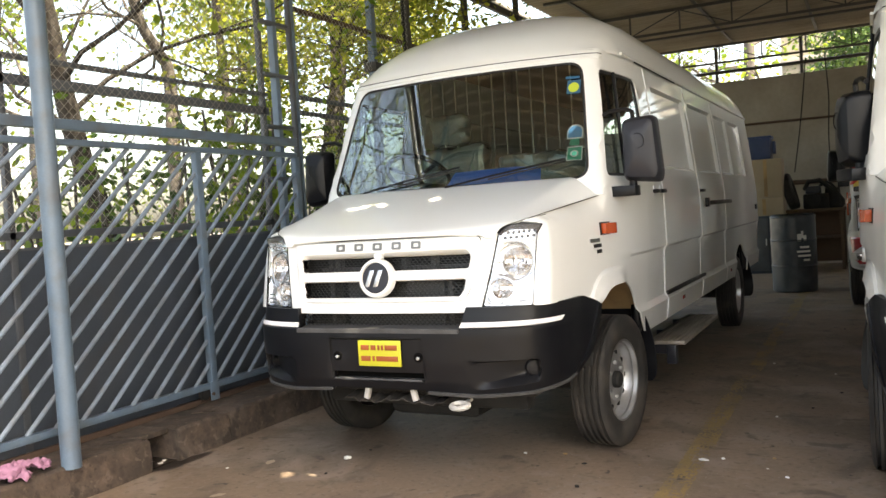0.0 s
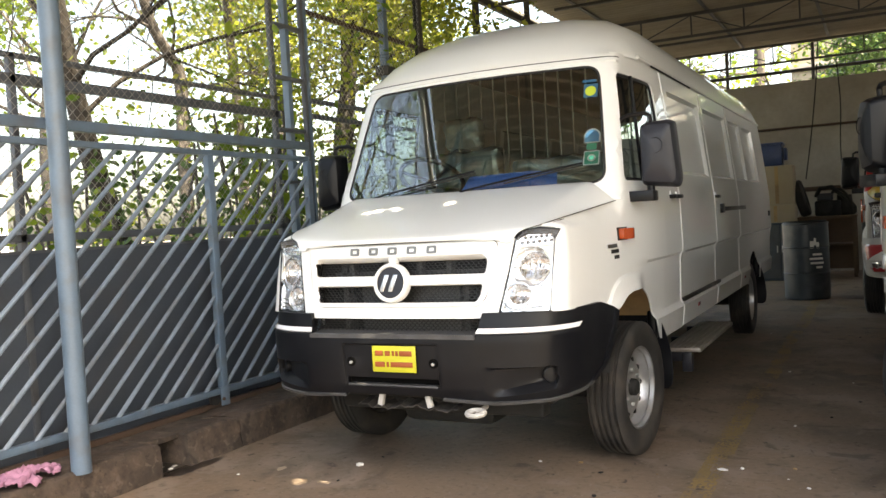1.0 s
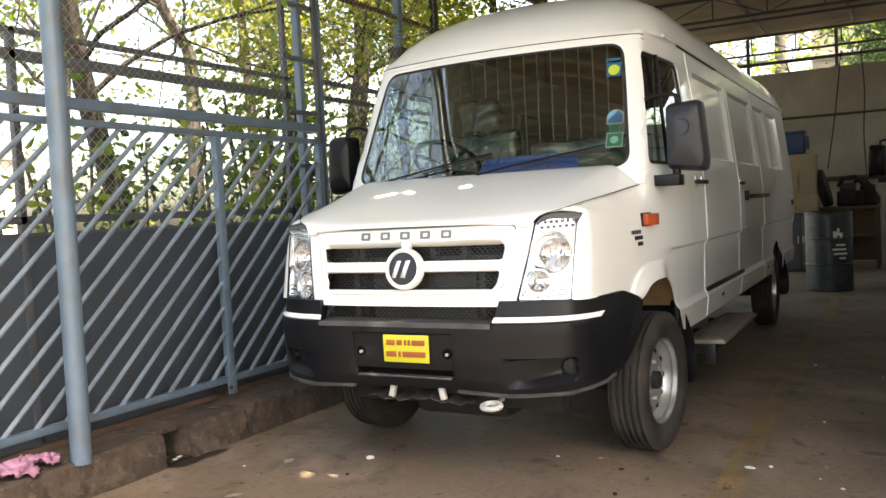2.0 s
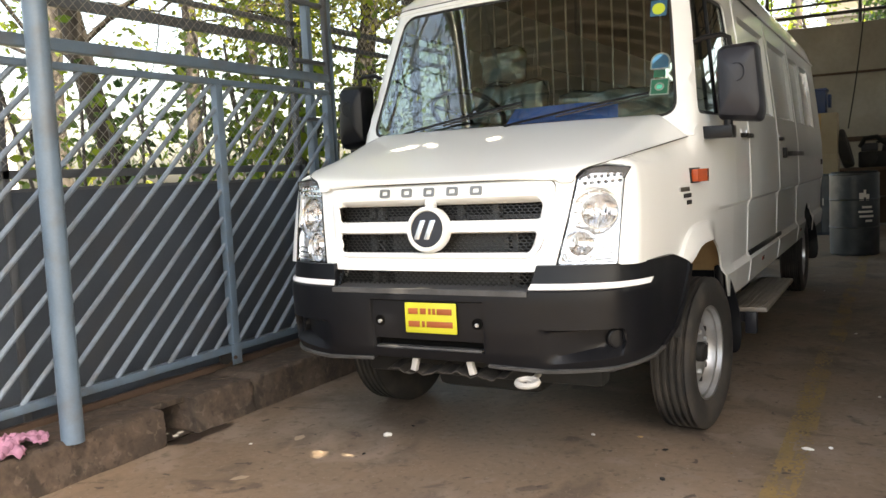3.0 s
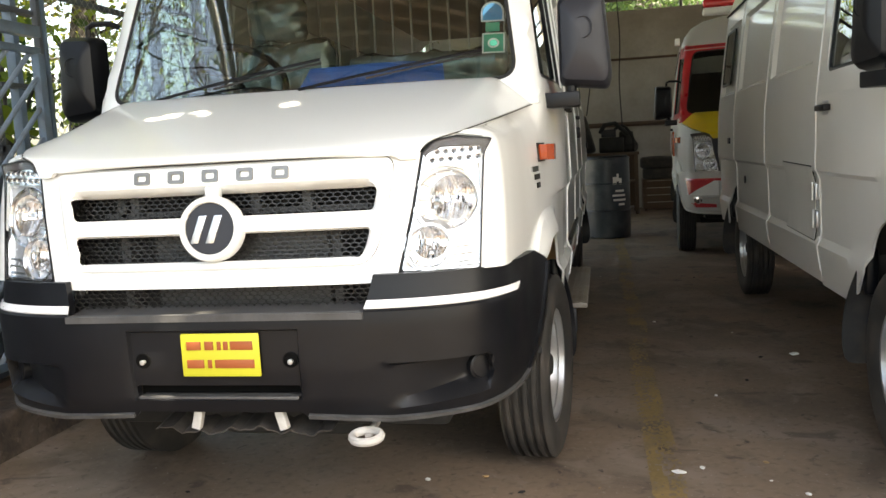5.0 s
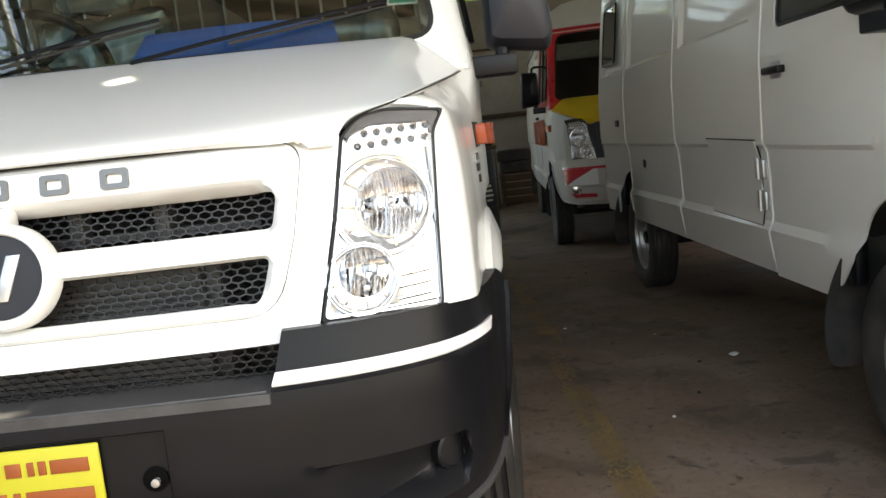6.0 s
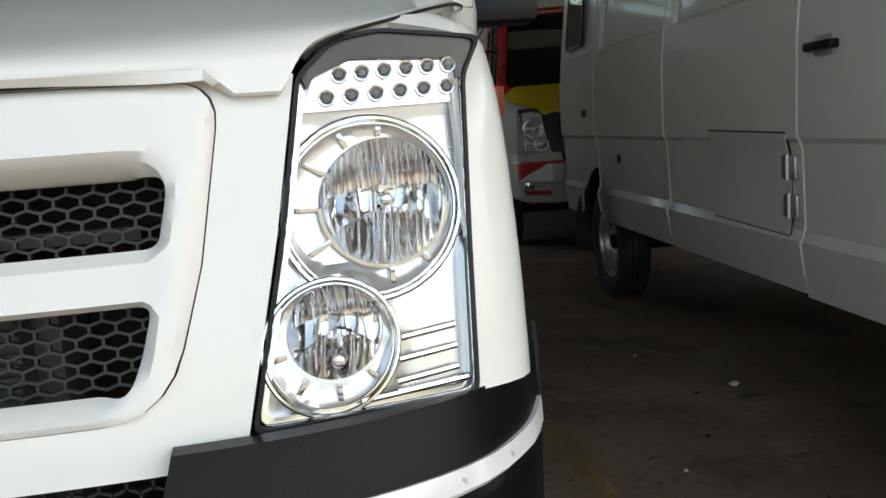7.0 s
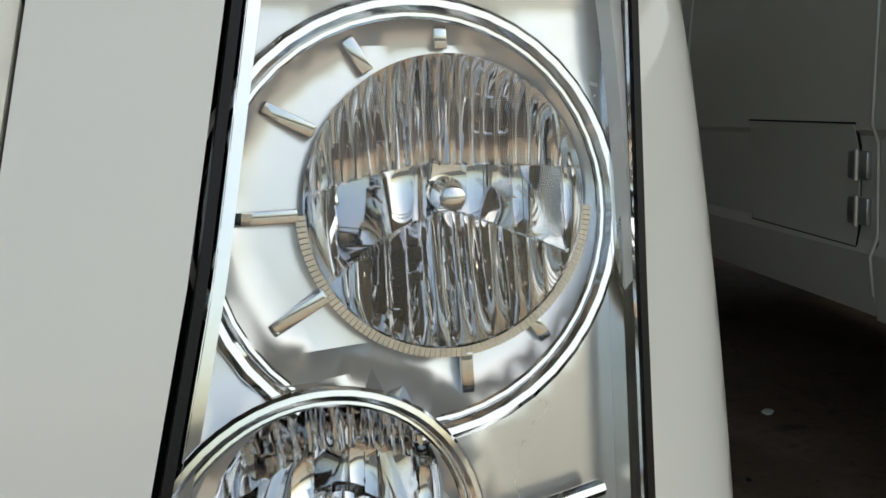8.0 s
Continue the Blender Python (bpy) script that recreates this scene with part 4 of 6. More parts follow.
    def bonnet_at(s, v):
        k = v * (len(ev) - 1)
        i = min(len(ev) - 2, int(k))
        e = ev[i] + (ev[i + 1] - ev[i]) * (k - i)
        c = cv[i] + (cv[i + 1] - cv[i]) * (k - i)
        a = abs(s)
        w = max(0.0, 1 - v * 9)
        facet = smooth01((v - 0.25) / 0.6)
        side = a ** (3.4 + 3 * v) * (1 - facet) + max(0.0, (a - 0.845) / 0.155) ** 1.15 * facet
        drop = side * (1 - w) + smooth01((a * e[0] - 0.553) / 0.022) * w
        return (s * e[0], c[1] + (e[1] - c[1]) * a ** 2.6, c[2] + (e[2] - c[2]) * drop)
    sv = [math.copysign(1 - (1 - abs(t)) ** 1.9, t) for t in np.linspace(-1, 1, 57)]
    for s in (1, -1):
        part("bonnet_gap", tube([(s * (q[0] + 0.003), q[1], q[2] - 0.004) for q in ev[4:]], 0.0022, 6), DARK, van)
    part("bonnet", grid_sheet(bonnet_at, sv, list(np.linspace(0, 1, 37)), 0.012), paint2, van)

    part("bonnet_seam", tube([(x, nose_y(x, 1.287) - 0.007, 1.2870) for x in np.linspace(-0.56, 0.56, 25)], 0.0055, 6), DARK, van, "dark gap under the bonnet edge")
    part("cowl", box(-0.86, 0.86, 0.86, 0.94, 1.36, 1.43, 0.01), body, van)
    # fascia and grille
    hole = rounded([(-0.563, 1.2817), (-0.5325, 1.10), (-0.493, 0.958), (0.493, 0.958), (0.5325, 1.10), (0.563, 1.2817)], [0.05, 0, 0.075, 0.075, 0, 0.05])
    gout = rounded([(-0.5618, 1.2806), (-0.5312, 1.10), (-0.4918, 0.9592), (0.4918, 0.9592), (0.5312, 1.10), (0.5618, 1.2806)], [0.05, 0, 0.075, 0.075, 0, 0.05])
    fas = [(-0.546, 0.906), (0.546, 0.906), (0.5635, 0.930), (0.6045, 1.12), (0.633, 1.284), (-0.633, 1.284), (-0.6045, 1.12), (-0.5635, 0.930)]
    part("fascia", panel(fas, [hole], lambda x, z: (x, nose_y(x, z), z), 0.02, 0.04), body if not livery else GREYP, van)
    o1 = rounded([(-0.506, 1.190), (-0.492, 1.120), (0.492, 1.120), (0.506, 1.190)], 0.015)
    o2 = rounded([(-0.484, 1.066), (-0.460, 0.984), (0.460, 0.984), (0.484, 1.066)], 0.016)
    gc = []
    for d in (0.001, -0.009):
        hi, lo = 1.0925 + 0.1245 + d, 1.0925 - 0.1245 - d
        xh, xl = grille_w(hi) - 0.026 + d, grille_w(lo) - 0.026 + d
        q = rounded([(-xl, lo), (xl, lo), (xh, hi), (-xh, hi)], 0.055 + d, 6)
        gc.append(q + q[:1])
    q = shrink(gout, 0.008)
    gc.append(q + q[:1])
    part("grille", panel(gout, [o1, o2], grille_at, 0.018, 0.012, gc), body if not livery else GREYP, van, "white grille frame" if not livery else "")
    low_y = lambda x, z: (x, nose_y(x, z) + 0.055, z)
    part("grille_mesh", hexmesh(-0.52, 0.52, 0.975, 1.20, 0.0258, low_y, 0.0015), MESHP, van, "black honeycomb mesh")
    part("lower_mesh", hexmesh(-0.50, 0.50, 0.815, 0.92, 0.0258, lambda x, z: (x, 0.035, z), 0.0015), MESHP, van, "black honeycomb mesh")
    # radiator and dark bay behind the mesh
    rad = part("radiator", box(-0.24, 0.33, 0.115, 0.16, 0.80, 1.075), RADM, van, "dark finned radiator")
    for k in range(22 if fitted else 0):
        part("fin", box(-0.24, 0.33, 0.105, 0.115, 0.805 + k * 0.0122, 0.811 + k * 0.0122), RADM, rad)
    bm = bmesh.new()
    add_box(bm, -0.40, -0.37, 0.17, 0.25, 0.78, 1.21)
    add_box(bm, 0.31, 0.36, 0.15, 0.25, 0.78, 1.09, 0.01)
    add_box(bm, -0.45, 0.45, 0.17, 0.20, 1.12, 1.135)
    for x in (-0.33, -0.11, 0.08, 0.25):
        add_box(bm, x, x + 0.03, 0.13, 0.18, 1.10, 1.24, 0.004)
    part("support_frame", bm, RADM, van)
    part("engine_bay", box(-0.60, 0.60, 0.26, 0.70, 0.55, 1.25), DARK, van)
    # badge: ring, dark disc and slanted bars
    o = pose(0, nose_y(0, 1.09) - 0.030, 1.088) @ Matrix.Rotation(radians(90 - 8), 4, "X")
    bd = part("badge", lathe([(0.079, -0.03), (0.079, 0.004), (0.083, 0.010), (0.095, 0.008), (0.101, -0.002), (0.101, -0.035)], 40, o), body if not livery else CHROME, van, "round badge with a white ring")
    part("disc", lathe([(0.081, -0.004), (0.077, 0.001), (0, 0.003)], 32, o), GREYP, bd, "dark disc")
    sh = Matrix(((1, 0.35, 0, 0), (0, 1, 0, 0), (0, 0, 1, 0), (0, 0, 0, 1)))
    for x0, x1, y0, y1 in ((-0.045, -0.020, -0.045, 0.040), (0.004, 0.030, -0.045, 0.040)):
        part("slanted_bar", box(x0, x1, y0, y1, 0.001, 0.008, 0.002, o @ sh), ALUBRUSH, bd, "pale slanted bar")
    part("badge_stem", box(-0.020, 0.020, nose_y(0, 1.19) - 0.026, nose_y(0, 1.19) + 0.02, 1.175, 1.215, 0.008), body if not livery else CHROME, bd)
    for k, x in enumerate((-0.236, -0.121, -0.008, 0.104, 0.216)):
        part("nameplate_block", panel(rrect(x - 0.026, x + 0.026, 1.229, 1.267, 0.006, 3), [rrect(x - 0.015, x + 0.015, 1.239, 1.257, 0.004, 3)], lambda a, b: (a, nose_y(a, b) - 0.018, b), 0.010, 0.02), LETTER, van, "plain chrome frame")
    if livery:
        for s in (1, -1):
            o = off_bumper(0.006)
            q = [(s * bt(0.58), 0.835), (s * bt(0.88), 0.835), (s * bt(0.88), 0.69), (s * bt(0.58), 0.69)]
            part("white_board", panel(q if s < 0 else q[::-1], [], o, 0.004, 0.05), WHITEP, van, "white reflective board")
            o2 = off_bumper(0.012)
            q = [(s * bt(0.62), 0.835), (s * bt(0.88), 0.835), (s * bt(0.86), 0.69)]
            part("red_chevron", panel(q if s < 0 else q[::-1], [], o2, 0.004, 0.05), REDP, van, "red reflective triangle")
            q = [(s * bt(0.60), 0.56), (s * bt(0.80), 0.56), (s * bt(0.84), 0.61), (s * bt(0.60), 0.60)]
            part("red_band", panel(q if s > 0 else q[::-1], [], o2, 0.004, 0.05), REDP, van)
            part("fog_lamp", lathe([(0.045, -0.02), (0.045, 0.01), (0.02, 0.015), (0, 0.016)], 20, Matrix.Translation(Vector(bumper_s(s * bt(0.78), 0.65)) + Vector((0, -0.02, 0))) @ Matrix.Rotation(radians(90), 4, "X")), CHROME, van)
        lb = part("light_bar", box(-0.62, 0.62, 1.75, 2.0, 2.73, 2.80, 0.02), WHITEP, van, "white roof light bar")
        for s in (1, -1):
            part("beacon", box(min(s * 0.25, s * 0.62), max(s * 0.25, s * 0.62), 1.74, 2.01, 2.80, 2.90, 0.03), RED, lb, "red beacon cover")
    make_headlight(van, 1, fitted)
    make_headlight(van, -1, fitted)

    # bumper
    e = BUMP_U[0]
    top_in, top_out = bt(0.473), bt(0.499)
    re, rl = 0.70 - e, 0.47 - e
    bo = [(bt(0.285), 0.508), (bt(0.55), 0.497), (bt(0.80), 0.505), (bt(0.90), 0.522), (0.42 - e, 0.552), (0.53 - e, 0.61), (0.61 - e, 0.71), (0.665 - e, 0.81), (0.685 - e, 0.872), (0.64 - e, 0.890), (0.50 - e, 0.930), (top_out, 0.9335), (top_in, 0.832)]
    bo = [(-a, b) for a, b in bo[::-1]] + [(bt(-0.27), 0.525), (bt(0.27), 0.525)] + bo
    bo = [(a, b) for a, b in bo]
    slot = rrect(bt(-0.268), bt(0.268), 0.573, 0.610, 0.008, 3)
    px = lambda d: [(bt(-0.275 + d), 0.565 + d), (bt(0.275 - d), 0.565 + d), (bt(0.275 - d), 0.785 - d), (bt(-0.275 + d), 0.785 - d), (bt(-0.275 + d), 0.565 + d)]
    scoop = [px(0.0), px(0.006)] + [[(s * bt(0.51), z), (s * bt(0.83), z)] for s in (1, -1) for z in (0.676, 0.664)] + [[(s * bt(0.51), 0.527), (s * bt(0.83), 0.561)] for s in (1, -1)] + [[(s * bt(0.51), 0.550), (s * bt(0.82), 0.6135)] for s in (1, -1)]
    bcol = BLACKP if not livery else DUSTY_DIM
    bu = part("bumper", panel(bo, [slot], bumper_s, 0.025, 0.018, scoop), bcol, van, "black moulded plastic bumper" if not livery else "white bumper")
    part("bumper_ledge", grid_sheet(lambda x, y: (x, y, 0.832 + 0.012 * smooth01((y + 0.02) / 0.06)), list(np.linspace(-0.473, 0.473, 12)), [-0.062, -0.04, 0.0, 0.06], 0.02), LITP if not livery else bcol, bu, "dusty bumper top, light from above put into its colour")
    # A paler line laid on as the ledge's highlight.
    part("ledge_edge", tube([Vector(bumper_s(bt(x), 0.829)) + Vector((0, -0.001, 0.004)) for x in np.linspace(-0.466, 0.466, 25)], 0.0035, 6), LITP if not livery else bcol, bu, "painted highlight along the ledge edge")
    part("slot_back", box(-0.27, 0.27, 0.0, 0.02, 0.56, 0.62), HOLE_SHADE, bu)
    part("slot_ledge", box(-0.258, 0.258, -0.046, -0.004, 0.564, 0.576, 0.002), LITP, bu, "dusty slot ledge, light on it put into its colour")
    for s in (1, -1):
        ed = [(0.42 - e, 0.552), (0.53 - e, 0.61), (0.61 - e, 0.71), (0.665 - e, 0.81), (0.683 - e, 0.868)]
        fl = ed + [(a - 0.040, b + 0.006) for a, b in ed[::-1]]
        part("arch_flare", panel([(s * a, b) for a, b in fl], [], off_bumper(0.010), 0.012, 0.03), bcol, bu, "raised black arch flare")
        le = [(bt(0.29), 0.509), (bt(0.55), 0.498), (bt(0.80), 0.506), (bt(0.90), 0.524), (0.40 - e, 0.545)]
        fl = le + [(a, b + 0.012) for a, b in le[::-1]]
        part("lower_lip", panel([(s * a, b) for a, b in fl], [], off_bumper(0.012), 0.016, 0.03), LITP if not livery else bcol, bu, "lower bumper lip, light on it put into its colour")
        st = [(s * bt(0.475), 0.838), (s * bt(0.888), 0.838), (s * bt(0.893), 0.861), (s * bt(0.481), 0.861)]
        if s < 0:
            st = st[::-1]
        part("reflective_strip", panel(st, [], off_bumper(0.006), 0.006, 0.04), WHITEG if not livery else REDP, bu, "white reflective strip")
        for k in range(5):
            q = Vector(bumper_s(s * (bt(0.53) + k * 0.085), 0.85)) + Vector((s * 0.003, -0.0085, 0))
            part("stud", lathe([(0.004, -0.003), (0.004, 0.002), (0, 0.003)], 8, Matrix.Translation(q) @ Matrix.Rotation(radians(90), 4, "X")), STEEL, bu)
        q = Vector(bumper_s(s * bt(0.796), 0.624))
        tilt = Matrix.Translation(q + Vector((-s * 0.004, -0.026, 0))) @ Matrix.Rotation(radians(s * 38), 4, "Z") @ Matrix.Rotation(radians(90), 4, "X")
        part("fog_lamp_cap", lathe([(0.043, -0.02), (0.043, 0.004), (0.037, 0.007), (0.034, 0.003), (0.0, 0.006)], 24, tilt), bcol, bu, "round blanking cap")
        part("tow_eye_bolt", lathe([(0.006, -0.01), (0.006, 0.006), (0.008, 0.008), (0.008, 0.014), (0.0, 0.016)], 12, pose(s * 0.237 + 0.0095, -0.050, 0.687) @ Matrix.Rotation(radians(90), 4, "X")), STEEL, bu)
        # The hole's depth is only a near-black disc, its shade put into the colour.
        part("bolt_hole", lathe([(0.024, -0.004), (0.024, 0.003), (0.020, 0.004), (0.018, 0.001), (0.0, 0.001)], 18, pose(s * 0.237 + 0.0065, bumper_s(s * bt(0.237), 0.69)[1] - 0.002, 0.69) @ Matrix.Rotation(radians(90), 4, "X")), HOLE_SHADE, bu, "bolt hole, its inner shade painted as a near-black disc")
    # under the bumper
    part("sump_guard", grid_sheet(lambda x, y: (x, y, 0.462 + 0.16 * (y - 0.05) + 0.008 * math.sin(x * 19) + 0.006 * math.sin(x * 61 + 1) + 0.004 * math.sin(x * 131)), list(np.linspace(-0.24, 0.34, 40)), [0.0, 0.03, 0.07, 0.11], 0.004), GUARD if not livery else GREYP, van, "bent dirty guard plate")
    for x in (-0.09, 0.185):
        part("guard_bracket", box(-0.014, 0.014, -0.015, 0.01, -0.03, 0.03, 0.003, pose(x, 0, 0.49, 0, 14 if x < 0 else -14, 0)), HOOKP, van)
    loop = [(0.465 + 0.042 * math.cos(k * math.tau / 20), -0.066 + 0.036 * math.sin(k * math.tau / 20), 0.462 + 0.006 * math.sin(k * math.tau / 20)) for k in range(20)]
    bm = tube(loop, 0.013, 8, closed=True)
    add_tube(bm, [(0.465, -0.045, 0.455), (0.465, 0.06, 0.468)], 0.012, 8)
    part("tow_hook", bm, HOOKP, van, "white towing hook")

    # wheels, arches, underbody
    for y in (hub, rear):
        for s in (1, -1):
            make_wheel(van, s * ((0.874 if s > 0 or not moulded else 0.815) if y == hub else 0.845), y, 0.374, w=0.195, side=s, metal=RIMDUST if livery else None, steer=-6.0 if moulded and y == hub else 0.0)
            li = [(y + 0.55 * math.cos(radians(a)), 0.41 + 0.55 * math.sin(radians(a))) for a in np.linspace(5, 165, 20)]
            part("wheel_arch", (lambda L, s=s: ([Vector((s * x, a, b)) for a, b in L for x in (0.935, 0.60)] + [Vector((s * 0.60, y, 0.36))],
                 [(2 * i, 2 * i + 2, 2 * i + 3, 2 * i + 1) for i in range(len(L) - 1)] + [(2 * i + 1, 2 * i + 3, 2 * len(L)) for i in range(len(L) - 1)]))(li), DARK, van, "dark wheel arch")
            fo = rounded([(0.66, 0.26), (1.005, 0.26), (1.022, 0.36), (1.005, 0.56), (0.965, 0.75), (0.66, 0.75)], [0.02, 0.08, 0.08, 0.1, 0.03, 0.02])
            part("mud_flap", panel([(s * a, b) for a, b in fo], [], (lambda a, b, y=y: (a, y + 0.525 - 0.10 * smooth01((b - 0.40) / 0.4) + 0.010 * math.sin(b * 14), b)), 0.010, 0.06), BLACKP if moulded else RUBBER, van, "black rubber mud flap")
            part("arch_bracket", box(min(s * 0.955, s * 0.90), max(s * 0.955, s * 0.90), y + 0.40, y + 0.47, 0.58, 0.79, 0.02), BLACKP, van)
            if y == hub and moulded:
                ap = [(y + 0.535 * math.cos(radians(a)), 0.41 + 0.535 * math.sin(radians(a))) for a in np.linspace(18, 84, 12)]
                vs = [Vector((s * x, a, b)) for a, b in ap for x in (0.955, 0.87, 0.78, 0.70)]
                qs = [(4 * i + k, 4 * i + k + 1, 4 * i + k + 5, 4 * i + k + 4) for i in range(11) for k in range(3)]
                part("arch_panel", (vs, qs), BRACKET, van, "primed unpainted inner arch panel")
    part("underbody", box(-0.70, 0.70, 0.35, tail - 0.1, 0.42, 0.60, 0.02), DARK, van)
    # Low parts added to block light from the floor under the van.
    if moulded:
        part("engine_sump", box(-0.30, 0.28, 0.55, 1.35, 0.235, 0.44, 0.05), DARK, van, "black engine sump added to block light under the van")
        part("cross_member", box(-0.62, 0.62, 0.42, 0.54, 0.33, 0.44, 0.02), DARK, van)
        part("gearbox", box(-0.16, 0.16, 1.35, 2.10, 0.28, 0.44, 0.04), DARK, van)
    part("axle", tube([(-0.72, rear, 0.355), (0.72, rear, 0.355)], 0.05, 10), DARK, van)
    part("axle", tube([(-0.72, hub, 0.34), (0.72, hub, 0.34)], 0.035, 10), DARK, van)
    if moulded:
        st = part("side_step", box(0.80, 1.06, 2.30, 3.70, 0.375, 0.405, 0.008), STEP, van, "ridged worn metal side step")
        for k in range(7):
            part("step_rib", box(0.83 + k * 0.032, 0.842 + k * 0.032, 2.32, 3.68, 0.405, 0.411), STEP, st)
        part("step_hanger", box(0.93, 1.00, 2.285, 2.345, 0.24, 0.376, 0.008), GREYP, st, "dirty hanger under the step")
        for y in (2.36, 3.0, 3.6):
            part("step_bracket", box(0.70, 0.98, y, y + 0.05, 0.30, 0.375, 0.006), GREYP, st)
    # side details
    for s in (1, -1):
        X = lambda z: s * side_x(z)
        part("side_indicator", panel(rounded([(0.866, 1.230), (0.980, 1.230), (0.980, 1.290), (0.866, 1.290)], 0.008, 3), [], (lambda a, b, s=s: (s * (0.957 + 0.030 * smooth01((a - 0.85) / 0.10)), a, b)), 0.030, 0.03, flip=s < 0), ORANGE, van, "orange side indicator")
        part("indicator_base", panel([(0.858, 1.224), (0.988, 1.224), (0.988, 1.296), (0.858, 1.296)], [], (lambda a, b, s=s: (s * (fender_at(a, b)[0] + 0.004), a, b)), 0.012, 0.04, flip=s < 0), DARK, van, "black indicator base")
        for y in ((1.88, 2.06, 3.55) if moulded and s > 0 else (1.93,)):
            dh = part("door_handle", box(min(s * 0.985, s * 1.025), max(s * 0.985, s * 1.025), y - 0.02, y + 0.15, 1.375, 1.405, 0.008) if not (moulded and s > 0) else box(0.985, 1.022, y, y + 0.10, 1.448, 1.474, 0.007), BLACKP, van, "black door handle")
            hz = 1.39 if not (moulded and s > 0) else 1.461
            part("handle_cup", box(min(s * 0.978, s * 0.994), max(s * 0.978, s * 0.994), y + 0.02, y + (0.13 if not moulded else 0.08), hz - 0.035, hz + 0.035, 0.006), STEEL, dh)
        if moulded and s > 0:
            part("side_moulding", box(0.965, 0.988, 2.20, 3.66, 0.742, 0.768, 0.004), BLACKP, van, "black side moulding")
            part("slide_rail", box(0.985, 1.008, 3.80, 5.15, 1.335, 1.372, 0.004), BLACKP, van, "black sliding door rail")
            part("rail_end", box(0.985, 1.016, 3.76, 3.86, 1.32, 1.40, 0.008), BLACKP, van)
            for y in (2.68, 5.02):
                part("side_marker", box(0.965, 0.985, y, y + 0.09, 0.655, 0.705, 0.005), RED, van, "red side marker")
            for k, (y, z, w) in enumerate(((0.70, 1.190, 0.13), (0.75, 1.160, 0.10), (0.79, 1.128, 0.06))):
                part("model_badge", panel([(y, z), (y + w, z), (y + w, z + 0.02), (y, z + 0.02)], [], lambda a, b: (fender_at(a, b)[0] + 0.005, a, b), 0.007, 0.05), DARK if k else CHROME, van, "small plain badge bar")
        if not moulded and s < 0 and not livery:
            f0, f1 = 2.26, 2.93
            fo = [(f0, 0.735), (f1, 0.745), (f1, 1.115), (f0, 1.105)]
            flap = part("fuel_flap", panel(fo, [], mirror_x(lambda y, z: (side_x(z) + 0.006, y, z)), 0.012, 0.08, flip=True), body, van, "square flap with two hinges")
            fr = [(f0 - 0.005, 0.730), (f1 + 0.005, 0.740), (f1 + 0.005, 1.121), (f0 - 0.005, 1.111)]
            part("flap_gap", panel(fr, [fo], mirror_x(lambda y, z: (side_x(z) + 0.0015, y, z)), 0.006, 0.1, flip=True), DARK, flap)
            for z in (0.80, 0.94):
                part("hinge", box(-side_x(z) - 0.018, -side_x(z), f0 - 0.055, f0 + 0.045, z, z + 0.085, 0.006), STEEL, flap, "bright hinge")
                part("hinge_pin", tube([(-side_x(z) - 0.020, f0 - 0.005, z - 0.004), (-side_x(z) - 0.020, f0 - 0.005, z + 0.09)], 0.008, 8), STEEL, flap)
            part("side_catch", box(-1.006, -0.985, 5.00, 5.10, 1.215, 1.265, 0.006), BLACKP, van)
            part("filler_dot", lathe([(0.028, -0.004), (0.028, 0.004), (0, 0.006)], 16, pose(-0.998, 4.28, 0.955) @ Matrix.Rotation(radians(-90), 4, "Y")), BLACKP, van)
            wo = rounded([(5.14, 1.70), (5.60, 1.70), (5.60, 2.16), (5.14, 2.16)], 0.05)
            part("side_window", panel(wo, [], mirror_x(lambda y, z: (side_x(z) + 0.004, y, z)), 0.008, 0.2, flip=True), DARKGLASS, van, "dark side window")
            part("window_seal", panel(wo, [shrink(wo, 0.02)], mirror_x(lambda y, z: (side_x(z) + 0.009, y, z)), 0.010, 0.2, flip=True), BLACKP, van)
        if s > 0:
            part("rear_handle", box(0.98, 1.01, tail - 0.25, tail - 0.16, 1.23, 1.29, 0.006), BLACKP, van)
        if s < 0 and livery:
            for k in range(6):
                part("side_lettering_bar", box(-1.004, -0.985, 1.15 + k * 0.35, 1.36 + k * 0.35, 1.08, 1.36, 0.003), ORANGE, van, "plain orange bar")
            part("side_lamp", box(-0.955, -0.90, 1.30, 1.42, 2.345, 2.42, 0.01), WHITEP, van)
        # Grey for the one lit mirror, black for the rest: shade put into colour.
        make_mirror(van, s, GREYP if moulded and s > 0 else BLACKP, fold=65 if (s < 0 and not moulded and not livery) else 0)
    return van


def wrapped(x0, x1, y0, y1, z0, z1, seed):
    """A cushion under crinkled plastic film."""
    bm = box(x0, x1, y0, y1, z0, z1, 0.04)
    for _ in range(4):
        es = [e for e in bm.edges if e.calc_length() > 0.03]
        bmesh.ops.subdivide_edges(bm, edges=es, cuts=1, use_grid_fill=True)
    bmesh.ops.triangulate(bm, faces=[f for f in bm.faces if len(f.verts) > 4])
    bm.normal_update()
    for v in bm.verts:
        q = v.co * 14 + Vector((seed, 0, 0))
        v.co += v.normal * (0.020 * noise.noise(v.co * 5 + Vector((0, seed, 0))) + 0.016 * (1 - 2 * abs(noise.noise(q))))
    return bm


